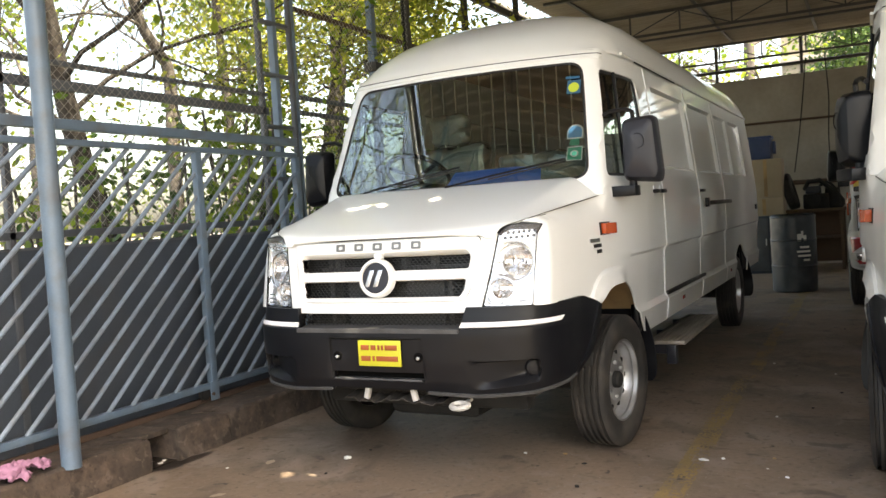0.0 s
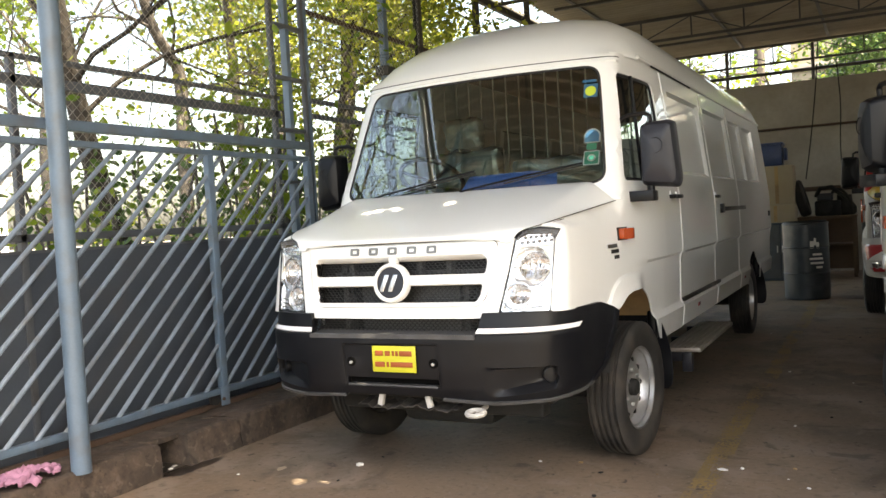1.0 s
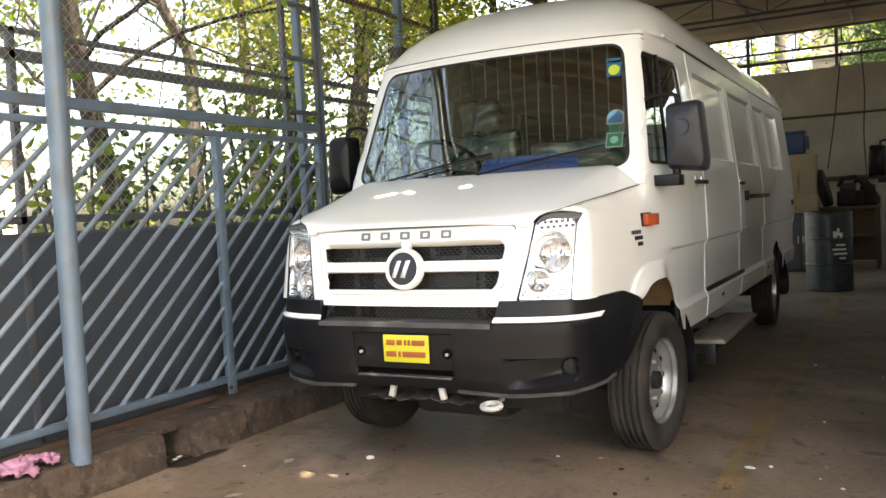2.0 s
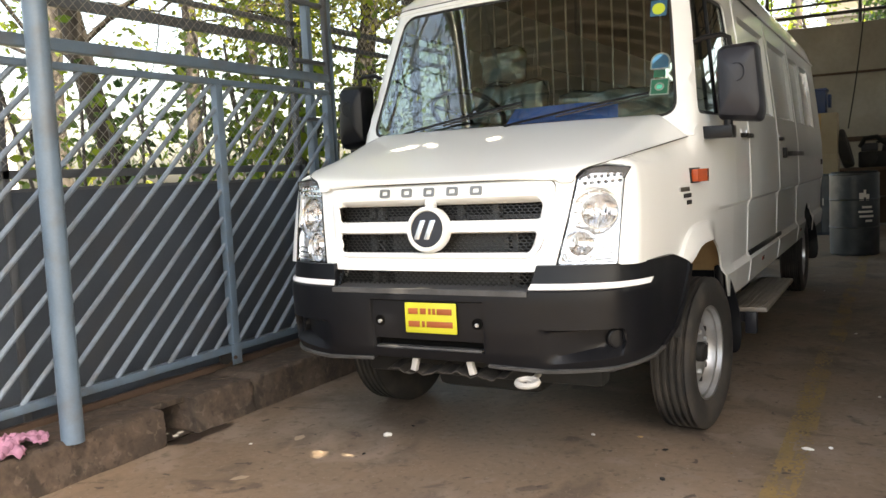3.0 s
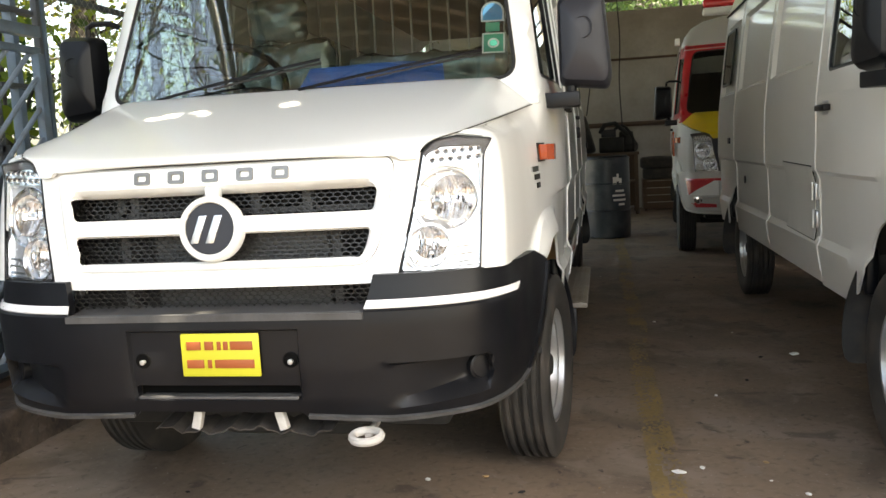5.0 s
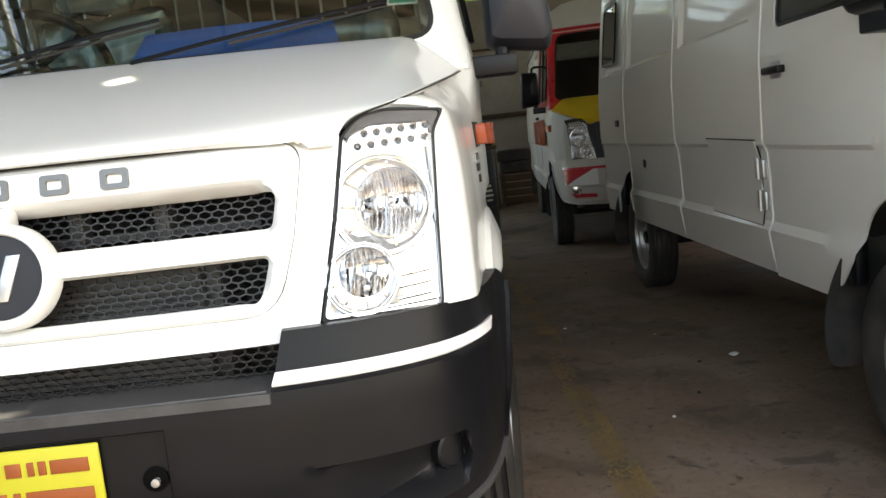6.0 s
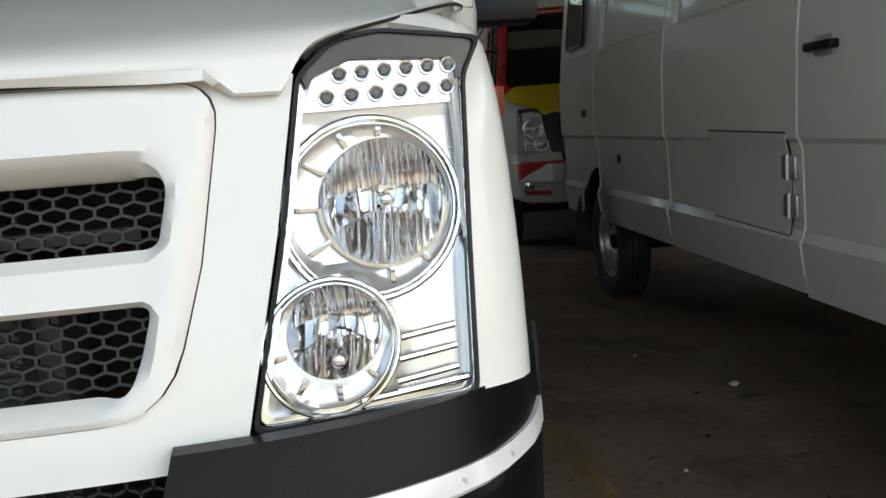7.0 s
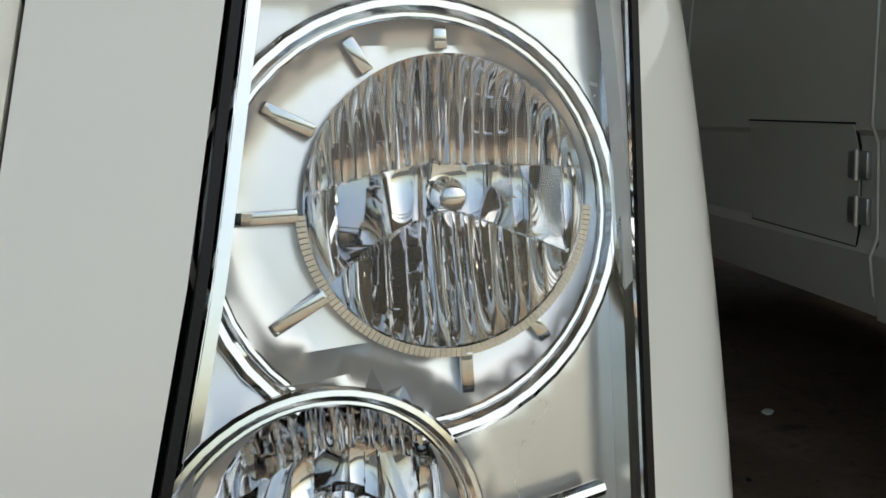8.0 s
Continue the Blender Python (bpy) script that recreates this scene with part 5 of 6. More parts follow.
def fit_cab(van):
    """What shows behind the windscreen of the front van."""
    part("dashboard", box(-0.77, 0.77, 0.985, 1.30, 1.20, 1.53, 0.03), DARK, van, "black dashboard")
    part("instrument_hood", box(-0.62, -0.22, 1.08, 1.34, 1.50, 1.60, 0.03), BLACKP, van)
    o = pose(-0.47, 1.40, 1.67) @ Matrix.Rotation(radians(-36), 4, "X")
    bm = tube([o @ Vector((0.215 * math.cos(k * math.tau / 32), 0.215 * math.sin(k * math.tau / 32), 0)) for k in range(32)], 0.016, 8, closed=True)
    for a in (90, 210, 330):
        add_tube(bm, [o @ Vector((0, 0, -0.02)), o @ Vector((0.2 * math.cos(radians(a)), 0.2 * math.sin(radians(a)), 0))], 0.014, 6)
    part("steering_wheel", bm, BLACKP, van, "black steering wheel")
    seat = empty_at("cab_seat", None)
    seat.parent = van
    seat["label"] = "driver seat in crinkled clear plastic wrap"
    part("cushion", wrapped(-0.70, -0.18, 1.42, 1.90, 1.00, 1.18, 1), SEATP, seat)
    part("backrest", wrapped(-0.68, -0.18, 1.86, 2.00, 1.16, 1.88, 2), SEATP, seat)
    part("headrest", wrapped(-0.60, -0.32, 1.88, 1.98, 1.90, 2.12, 3), SEATP, seat)
    for x in (-0.51, -0.41):
        part("headrest_post", tube([(x, 1.93, 1.86), (x, 1.93, 1.95)], 0.006, 6), STEEL, seat)
    seat = empty_at("cab_seat", None)
    seat.parent = van
    seat["label"] = "low bench seat under loose clear plastic"
    part("cushion", wrapped(-0.08, 0.70, 1.42, 1.92, 1.00, 1.18, 4), SEATP, seat)
    part("backrest", wrapped(-0.08, 0.70, 1.88, 2.00, 1.16, 1.78, 5), SEATP, seat)
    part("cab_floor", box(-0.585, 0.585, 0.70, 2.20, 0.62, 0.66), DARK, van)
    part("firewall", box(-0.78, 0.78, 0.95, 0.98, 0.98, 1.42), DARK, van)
    pa = empty_at("partition", None)
    pa.parent = van
    pa["label"] = "pale barred partition behind the seats"
    for k in range(17):
        x = -0.80 + k * 0.10
        part("bar", tube([(x, 2.12, 1.25), (x, 2.12, 2.48)], 0.0062, 6), BARP, pa)
    for z in (1.25, 1.70, 2.475):
        part("rail", tube([(-0.84, 2.125, z), (0.84, 2.125, z)], 0.009, 6), BARP, pa)
    for s in (1, -1):
        part("door_card", box(min(s * 0.93, s * 0.90), max(s * 0.93, s * 0.90), 0.99, 2.15, 0.99, 1.45, 0.01), GREYP, van)
    # Headlining coloured near black to carry the shade of the cab.
    part("cab_lining", grid_sheet(lambda x, y: (x, y, 2.30 + 0.20 * smooth01((y - 1.2) / 0.8)), [-0.74, 0.74], [1.22, 1.4, 1.6, 1.8, 2.0, 7.0]), DARK, van, "near-black headlining, cab shade put into its colour")
    # wipers
    for x0, x1, zz in ((-0.62, 0.10, 1.60), (0.02, 0.72, 1.60)):
        pts = []
        for k in range(9):
            t = k / 8
            x = x0 + (x1 - x0) * t
            z = 1.552 + 0.115 * t
            pts.append((x, screen_y(x, z) - 0.022 - 0.01 * math.sin(t * math.pi), z))
        wi = part("wiper", tube(pts, 0.0065, 6), BLACKP, van, "black windscreen wiper")
        part("blade", tube([(p[0], p[1] + 0.012, p[2] - 0.014) for p in pts[3:]], 0.005, 6), RUBBER, wi)

# ---- large structure ----
ground = part("ground", grid_sheet(lambda x, y: (x, y, -0.03), [-300, 300], [-300, 300]), GROUND)
tagged(ground, "bare brown yard ground under and beyond the shed", "ground", kind="structure")
fl = part("floor", box(-1.75, 9.2, -3.2, 14.5, -0.2, 0.0), FLOOR)
tagged(fl, "oil-stained worn concrete floor", "floor", kind="structure")
# paint left on the concrete only as flecks
lv, lf0 = grid_sheet(lambda x, y: (x + 0.012 * math.sin(y * 2.1) + 0.004 * noise.noise((x * 90, y * 60, 1)), y + 0.004 * noise.noise((x * 80, y * 70, 5)), 0.003), list(np.arange(1.295, 1.43, 0.0065)), list(np.arange(-0.9, 9.5, 0.009)))
flecks = []
for q in lf0:
    fx, fy = sum(lv[i].x for i in q) / len(q), sum(lv[i].y for i in q) / len(q)
    across = abs(fx - 1.362 - 0.012 * math.sin(fy * 2.1)) / 0.062
    left = 0.15 + 0.55 * noise.noise((fx * 9, fy * 3.2, 3.3)) + 0.45 * noise.noise((fx * 70, fy * 38, 7.1)) - 0.5 * max(0.0, across - 0.55) + 0.10 * across
    if left > 0.11:
        flecks.append(q)
line = part("floor_line", (lv, flecks), YLINE)
tagged(line, "worn yellow paint line on concrete floor", "floor line", kind="structure")
wall = part("wall_back", box(-2.2, 9.2, 14.3, 14.5, -0.1, 3.72), PLASTER)
tagged(wall, "stained whitewashed back wall of the shed", "wall", kind="structure")
# Unseen wall, added; its top stays low so that light comes in.
wr = part("wall_right", box(9.2, 9.4, -2.9, 14.5, -0.1, 3.72), PLASTER)
tagged(wr, "unseen plain side wall added to close the shed", "wall", kind="structure")

# roof sheet on steel trusses
# The front edge is out of view, set for the light on the vans.
ROOF_Y = -2.7
# Unseen holes added along the sun's direction to drop these light spots.
SPOTS = [(-0.71, 0.04, 0.0, 0.036, 0.028), (-0.65, 0.115, 0.0, 0.040, 0.026), (-0.575, 0.15, 0.0, 0.03, 0.03), (-0.56, 0.075, 0.0, 0.024, 0.022), (-0.67, -0.01, 0.0, 0.022, 0.018), (-0.45, 0.50, 1.45, 0.03, 0.03), (-0.39, 0.53, 1.45, 0.025, 0.035), (-0.29, 0.56, 1.47, 0.025, 0.025), (-0.25, 0.52, 1.46, 0.025, 0.02), (0.03, 0.60, 1.48, 0.03, 0.025), (0.07, 0.56, 1.48, 0.025, 0.025), (-0.56, 0.62, 1.47, 0.025, 0.025)]
holes = [(x + 9 / 14 * (4.53 - z), y - 3 / 14 * (4.53 - z), a, b) for x, y, z, a, b in SPOTS]
rv, rf = grid_sheet(lambda x, y: (x, y, 4.53 + 0.024 * math.sin(y * 42) + 0.004 * noise.noise((x * 1.3, y * 3, 0))), [-2.32, -1.2, -0.4, 0.4] + list(np.arange(1.2, 2.6, 0.02)) + [3.2, 4, 5, 6, 7, 8, 9.4], list(np.arange(ROOF_Y, 14.7, 0.02)), 0.003)
keep = []
for q in rf:
    cx, cy = sum(rv[i].x for i in q) / len(q), sum(rv[i].y for i in q) / len(q)
    if not any(((cx - hx) / a) ** 2 + ((cy - hy) / b) ** 2 < 1 for hx, hy, a, b in holes):
        keep.append(q)
roof = part("shed_roof", (rv, keep), TIN)
tagged(roof, "aged corrugated shed roof sheet with holes added for sun spots", "roof", kind="structure")


def make_truss(y):
    tr = thing("roof_truss", "dark steel lattice truss under the roof", "truss", group="roof trusses", kind="structure")
    part("top_chord", box(-2.05, 9.1, y - 0.02, y + 0.02, 4.43, 4.48), TRUSS, tr)
    part("bottom_chord", box(-2.05, 9.1, y - 0.02, y + 0.02, 4.09, 4.13), TRUSS, tr)
    for k in range(14):
        x = -2.0 + k * 0.8
        part("web_post", box(x - 0.012, x + 0.012, y - 0.012, y + 0.012, 4.13, 4.43), TRUSS, tr)
        if k < 13:
            part("web_diagonal", tube([(x, y, 4.12), (x + 0.8, y, 4.44)] if k % 2 else [(x, y, 4.44), (x + 0.8, y, 4.12)], 0.010, 6), TRUSS, tr)
    return tr


for y in (-3.0, -1.4, 2.5, 6.4, 10.3, 14.22):
    make_truss(y)
for x in (-1.75, -0.15, 1.40, 2.95, 4.5, 6.05, 7.6):
    pu = part("purlin", box(x - 0.025, x + 0.025, ROOF_Y + 0.1, 14.6, 4.485, 4.508), TRUSS)
    tagged(pu, "long dark steel purlin under the roof sheet", "purlin", group="purlins", kind="structure")
for y in (8.4, 12.4):
    pu = part("cross_tie", box(-2.0, 9.0, y - 0.03, y + 0.03, 4.40, 4.44), TRUSS)
    tagged(pu, "dark steel cross tie under the roof", "beam", kind="structure")
eb = part("eave_beam", box(-2.09, -2.03, ROOF_Y + 0.1, 14.6, 4.02, 4.10), TRUSS)
tagged(eb, "dark steel beam along the open eave", "beam", kind="structure")
gp = part("eave_gutter", tube([(-2.50, ROOF_Y + 0.2, 4.40), (-2.50, 14.6, 4.40)], 0.055, 14), PVC)
tagged(gp, "grey plastic gutter pipe along the eave", "gutter", kind="structure")
for x in (-2.06, -0.5, 1.1, 2.7, 4.3, 5.9, 7.5, 9.0):
    sp = part("roof_stub_post", tube([(x, 14.4, 3.70), (x, 14.4, 4.45)], 0.035, 10), TRUSS)
    tagged(sp, "short steel post between wall and roof", "post", group="stub posts", kind="structure")
wp = part("wall_rail", tube([(-2.0, 14.33, 3.93), (9.2, 14.33, 3.93)], 0.035, 8), TRUSS)
tagged(wp, "steel pipe above the back wall", "pipe", kind="structure")
for z, r, x1 in ((2.82, 0.022, 2.6), (1.60, 0.045, 9.0)):
    wp = part("wall_pipe", tube([(-2.0, 14.25, z), (x1, 14.25, z)], r, 8), RUST)
    tagged(wp, "rusty pipe fixed along the back wall", "pipe", kind="structure")
for pts in ([(1.18, 14.24, 4.0), (1.12, 14.22, 3.4), (1.02, 14.22, 2.6), (0.90, 14.2, 1.8)], [(1.52, 14.24, 4.0), (1.56, 14.22, 3.2), (1.53, 14.23, 2.4), (1.56, 14.2, 1.6)]):
    ca = part("hanging_cable", tube(curve_through(pts, 6), 0.012, 6), DARK)
    tagged(ca, "thin black cable hanging down the back wall", "cable", group="cables")
for x in (-2.06,):
    for y in (3.5, 4.22, 5.7, 7.4, 10.3, 14.2):
        cp = thing("shed_column", "blue-grey steel column at the open side", "column", group="columns", kind="structure")
        part("shaft", box(x - 0.035, x + 0.035, y - 0.035, y + 0.035, 0.0, 4.45, 0.006), GATEBLUE if y < 4 else TRUSS, cp)
        part("head_plate", box(x - 0.09, x + 0.09, y - 0.09, y + 0.09, 4.44, 4.455), TRUSS, cp)
        if y == 3.5:
            part("collar", box(x - 0.07, x + 0.07, y - 0.07, y + 0.07, 2.84, 2.93, 0.01), TRUSS, cp)
        if y == 4.22:
            part("conduit", tube([(x + 0.02, y - 0.10, 0.1), (x + 0.02, y - 0.10, 4.4)], 0.018, 8), DARK, cp)

van1 = make_van("delivery_van", "white delivery van with black bumper parked on the shed floor", Matrix.Translation((-0.0135, 0, 0)) @ Matrix.Scale(1.0135, 4, (1, 0, 0)), 4.75, 7.30)
fit_cab(van1)
make_van("delivery_van", "dusty white van parked beside an empty lane", pose(3.195, -0.10, 0), 3.75, 5.75, GREYWHITE, fitted=False, moulded=False)
make_van("ambulance", "white ambulance with red and yellow livery parked behind a van", pose(2.89, 6.50, 0, 0, 0, -4), 3.75, 5.75, DUSTY_DIM, "ambulance", "red", False, False)

# front van: plate, stickers, cloth
npl = part("number_plate", box(-0.098, 0.152, -0.060, -0.052, 0.642, 0.775, 0.004), PLATE, van1, "yellow number plate with red bars")
for z, xs in ((0.722, ((-0.098, -0.052), (-0.040, -0.012), (0.000, 0.012), (0.020, 0.034), (0.042, 0.112))), (0.666, ((-0.100, -0.045), (-0.033, -0.020), (-0.010, 0.115)))):
    for a, b in xs:
        part("red_bar", box(a + 0.02, b + 0.02, -0.0635, -0.0595, z + 0.003, z + 0.029, 0.001), PLATERED, npl)


def on_screen(x0, x1, z0, z1, material, name, d=0.010, label="", shape=None):
    o = shape or [(x0, z0), (x1, z0), (x1, z1), (x0, z1)]
    return part(name, panel(o, [], lambda x, z: (x, screen_y(x, z) + 0.004 - d, z), 0.001, 0.03), material, van1, label)


on_screen(0.692, 0.768, 2.056, 2.138, DEEPBLUE, "sticker", label="blue and yellow round sticker")
on_screen(0, 0, 0, 0, LIME, "sticker_disc", 0.012, shape=[(0.730 + 0.030 * math.cos(k * math.tau / 20), 2.094 + 0.030 * math.sin(k * math.tau / 20)) for k in range(20)])
on_screen(0.681, 0.758, 2.148, 2.164, DEEPBLUE, "sticker_line", label="small blue line sticker")
on_screen(0, 0, 0, 0, BLUES, "sticker", shape=[(0.795, 1.789)] + [(0.758 + 0.038 * math.cos(k * math.pi / 12), 1.819 + 0.040 * math.sin(k * math.pi / 12)) for k in range(13)] + [(0.721, 1.789)], label="pale blue domed sticker")
on_screen(0, 0, 0, 0, WHITEP, "sticker_rim", 0.008, shape=[(0.802, 1.782)] + [(0.758 + 0.045 * math.cos(k * math.pi / 12), 1.821 + 0.046 * math.sin(k * math.pi / 12)) for k in range(13)] + [(0.714, 1.782)])
on_screen(0.732, 0.786, 1.742, 1.779, GREENS, "sticker", label="small green sticker")
on_screen(0.720, 0.806, 1.654, 1.736, WHITEP, "sticker", 0.008, label="green and white square sticker")
on_screen(0.726, 0.800, 1.660, 1.730, GREENS, "sticker_field", 0.010)
on_screen(0, 0, 0, 0, WHITEP, "sticker_ring", 0.012, shape=[(0.763 + 0.022 * math.cos(k * math.tau / 20), 1.695 + 0.020 * math.sin(k * math.tau / 20)) for k in range(20)])
on_screen(0, 0, 0, 0, GREENS, "sticker_dot", 0.014, shape=[(0.763 + 0.015 * math.cos(k * math.tau / 20), 1.695 + 0.013 * math.sin(k * math.tau / 20)) for k in range(20)])
cl = part("blue_folder", panel([(-0.01, 1.555), (0.57, 1.555), (0.555, 1.635), (0.40, 1.648), (0.02, 1.640)], [], lambda x, z: (x, screen_y(x, z) + 0.035 + 0.35 * (z - 1.555) + 0.006 * math.sin(x * 19), z), 0.008, 0.04), BLUEC)
tagged(cl, "crumpled blue cloth folder lying on the dashboard", "folder")

# ---- kerb, gate and fence on the open side ----
def make_kerb(y0, y1, seed):
    step = 0.03 if -2.3 < y0 < 2.3 else 0.09
    n = max(2, int((y1 - y0) / step))
    prof = dense([(-2.10, -0.06), (-2.10, 0.19), (-1.98, 0.20), (-1.75, 0.198), (-1.60, 0.200), (-1.552, 0.197), (-1.536, 0.183), (-1.528, 0.08), (-1.515, 0.0), (-1.510, -0.06)], step, False)
    bm = bmesh.new()
    rings = []
    for k in range(n + 1):
        y = y0 + (y1 - y0) * k / n
        end = 1 - 0.012 * max(0.0, 1 - min(k, n - k) * step / 0.05)
        row = []
        for x, z in prof:
            big = noise.noise((x * 3, y * 3.1, z * 3 + seed))
            mid = noise.noise((x * 11, y * 9 + seed, z * 12))
            small = abs(noise.noise((x * 31, y * 27, z * 34 + seed)))
            d = 0.006 * big + 0.006 * mid - 0.010 * small
            gx = 1.0 if x > -1.60 else 0.0
            gz = 1.0 if z > 0.12 else 0.0
            row.append(bm.verts.new((-2.1 + (x + 2.1) * (end if gx else 1) + gx * d, y + 0.010 * mid, z + gz * (d * 0.8) - (0.012 if gz and end < 1 else 0))))
        rings.append(row)
    for a, b in zip(rings, rings[1:]):
        for i in range(len(prof) - 1):
            bm.faces.new((a[i], a[i + 1], b[i + 1], b[i]))
    bm.faces.new(rings[0])
    bm.faces.new(rings[-1][::-1])
    ob = part("kerb", bm, KERB, angle=40)
    return tagged(ob, "worn crumbling concrete kerb stone under the gate", "kerb", group="kerb stones", kind="structure")


for y0, y1, sd in ((-7.0, -2.2, 1), (-2.18, -0.155, 2), (0.065, 0.52, 3), (0.53, 2.2, 4), (2.22, 6.0, 5), (6.02, 14.3, 6)):
    make_kerb(y0, y1, sd)
br = part("kerb_bridge", box(-1.90, -1.62, -0.165, 0.075, 0.165, 0.196, 0.006), KERB)
tagged(br, "thin worn slab bridging the gap between kerb stones", "kerb", kind="structure")
ch = part("drain_gap", box(-2.1, -1.56, -0.18, 0.09, -0.06, 0.008), DAMP)
tagged(ch, "dark wet drain gap between kerb stones", "drain", kind="structure")
for k, (x, y, rx, ry) in enumerate(((-1.50, -0.04, 0.085, 0.12), (-1.475, 0.13, 0.045, 0.13))):
    ring = [(x + rx * math.cos(a) * (1 + 0.45 * noise.noise((1.6 * math.cos(a), 1.6 * math.sin(a), k)) + 0.30 * noise.noise((6 * math.cos(a), 6 * math.sin(a), k))), y + ry * math.sin(a) * (1 + 0.35 * noise.noise((1.6 * math.cos(a), 1.6 * math.sin(a), k + 9)) + 0.25 * noise.noise((6 * math.cos(a), 6 * math.sin(a), k + 9)))) for a in np.linspace(0, math.tau, 90, endpoint=False)]
    dp = part("damp_patch", ([Vector((a, b, 0.002 + 0.002 * k)) for a, b in ring], [tuple(range(90))]), DAMP)
    tagged(dp, "dark damp dirt patch on the floor by the kerb", "stain", group="damp patches", kind="structure")
tk = part("gate_track", box(-1.905, -1.875, -7.0, 6.0, 0.195, 0.232, 0.004), RUST)
tagged(tk, "rusty steel rail for the sliding gate", "gate track", kind="structure")

GX = -1.85
gate = thing("sliding_gate", "blue-grey steel sliding gate with slanted bars", "gate")
for z0, z1, w in ((2.015, 2.075, 0.030), (1.925, 1.962, 0.022), (0.295, 0.338, 0.022)):
    part("rail", box(GX - w, GX + w, -4.0, 1.85, z0, z1, 0.004), GATEBLUE, gate)
for y in (-1.75, 0.70, 1.815):
    part("stile", box(GX - 0.022, GX + 0.026, y, y + 0.055, 0.262, 1.93, 0.004), GATEBLUE, gate)
for k in range(-14, 16):
    y0 = -0.72 + k * 0.183
    p0, d = Vector((GX, y0, 0.33)), Vector((0, 1.77, 1.60))
    lo, hi = max(0, (-3.95 - y0) / d.y), min(1, (1.82 - y0) / d.y)
    if hi > lo + 0.03:
        a, b = p0 + d * lo, p0 + d * hi
        part("slanted_bar", tube([a, b], 0.0140, 10), GATEBAR, gate)
for y in (-1.75, 0.70):
    wh = part("gate_wheel", lathe([(0.0, -0.012), (0.045, -0.012), (0.045, -0.006), (0.036, 0.0), (0.045, 0.006), (0.045, 0.012), (0, 0.012)], 20, pose(GX - 0.002, y - 0.055, 0.272) @ Matrix.Rotation(radians(90), 4, "Y")), DARK, gate, "small grooved gate wheel")
    part("wheel_plate", box(GX + 0.020, GX + 0.028, y - 0.020, y + 0.062, 0.215, 0.345, 0.003), GATEBLUE, gate)
    part("axle_bolt", lathe([(0.012, 0), (0.012, 0.012), (0, 0.014)], 6, pose(GX + 0.028, y - 0.005, 0.262) @ Matrix.Rotation(radians(90), 4, "Y")), RUST, gate)
post = part("gate_post", tube([(-1.55, -0.685, 0.18), (-1.55, -0.685, 2.2), (-1.55, -0.69, 4.1)], 0.052, 24), GATEBLUE)
tagged(post, "round blue-grey steel post standing on the kerb", "post")

# fixed fence behind the gate: frame, sheet below and chain link above
FX = -2.06
fence = thing("fence", "dark framed fence with sheet metal and chain link", "fence")
part("sheet", box(FX - 0.004, FX + 0.004, -6.0, 1.84, 0.10, 1.335), SHEET, fence, "dark grey sheet metal")
part("sheet_edge", box(FX - 0.012, FX + 0.012, -6.0, 1.84, 1.335, 1.352), GATEDARK, fence)
for z0, z1 in ((2.285, 2.345), (2.432, 2.462), (1.40, 1.445)):
    part("rail", box(FX - 0.02, FX + 0.02, -6.0, 1.80, z0, z1, 0.003), GATEDARK, fence)
for y in (-4.2, -2.4, -0.56, 1.745):
    part("upright", box(FX - 0.02, FX + 0.02, y - 0.02, y + 0.02, 0.10, 2.46 if y < 1.7 else 4.2, 0.003), GATEDARK, fence)
part("column", box(FX - 0.03, FX + 0.03, 1.905, 1.955, 0.05, 4.3, 0.004), GATEBLUE, fence)
for y in (2.09, 2.135):
    part("column", box(FX + 0.03, FX + 0.07, y - 0.016, y + 0.016, 0.05, 4.3, 0.003), GATEDARK if y < 2.1 else GATEBLUE, fence)
for k in range(9):
    part("batten", box(FX - 0.01, FX + 0.05, 1.74, 2.13, 0.5 + k * 0.42, 0.525 + k * 0.42), GATEDARK, fence)
for z in (2.34, 2.47, 3.22, 1.30, 0.60):
    part("far_rail", box(FX - 0.018, FX + 0.018, 2.14, 5.7, z - 0.018, z + 0.018, 0.003), GATEDARK if z < 3 else RUST, fence)


def chain_link(y0, y1, z0, z1, pitch, r):
    """Zigzag wires that hook through each other, flattened to thin square bars."""
    verts, faces = [], []

    def bar(a, b):
        a, b = Vector(a), Vector(b)
        t = (b - a).normalized()
        n = t.cross(Vector((1, 0, 0))).normalized() * r
        x = Vector((r, 0, 0))
        k = len(verts)
        for p in (a, b):
            verts.extend([p + n, p + x, p - n, p - x])
        for i in range(4):
            faces.append((k + i, k + (i + 1) % 4, k + 4 + (i + 1) % 4, k + 4 + i))
    n = int((y1 - y0 + z1 - z0) / pitch)
    for k in range(n + 1):
        c = k * pitch
        for sgn in (1, -1):
            # lines z = z0 + sgn * (y - start)
            if sgn > 0:
                ya, yb = y0 + c - (z1 - z0), y0 + c
                za, zb = z0, z1
            else:
                ya, yb = y0 + c - (z1 - z0), y0 + c
                za, zb = z1, z0
            lo, hi = max(ya, y0), min(yb, y1)
            if hi - lo < 0.01:
                continue
            f = lambda y: za + (zb - za) * (y - ya) / (yb - ya)
            bar((FX + 0.024 + 0.003 * sgn, lo, f(lo)), (FX + 0.024 + 0.003 * sgn, hi, f(hi)))
    return (verts, faces)


lk = part("chain_link", chain_link(-2.4, 1.74, 1.46, 4.1, 0.062, 0.0020), WIRE, fence, "galvanised chain link mesh")
lk["kind"] = "stuff"
lk = part("chain_link", chain_link(2.15, 4.2, 1.3, 4.0, 0.062, 0.0020), WIRE, fence, "galvanised chain link mesh")
lk["kind"] = "stuff"


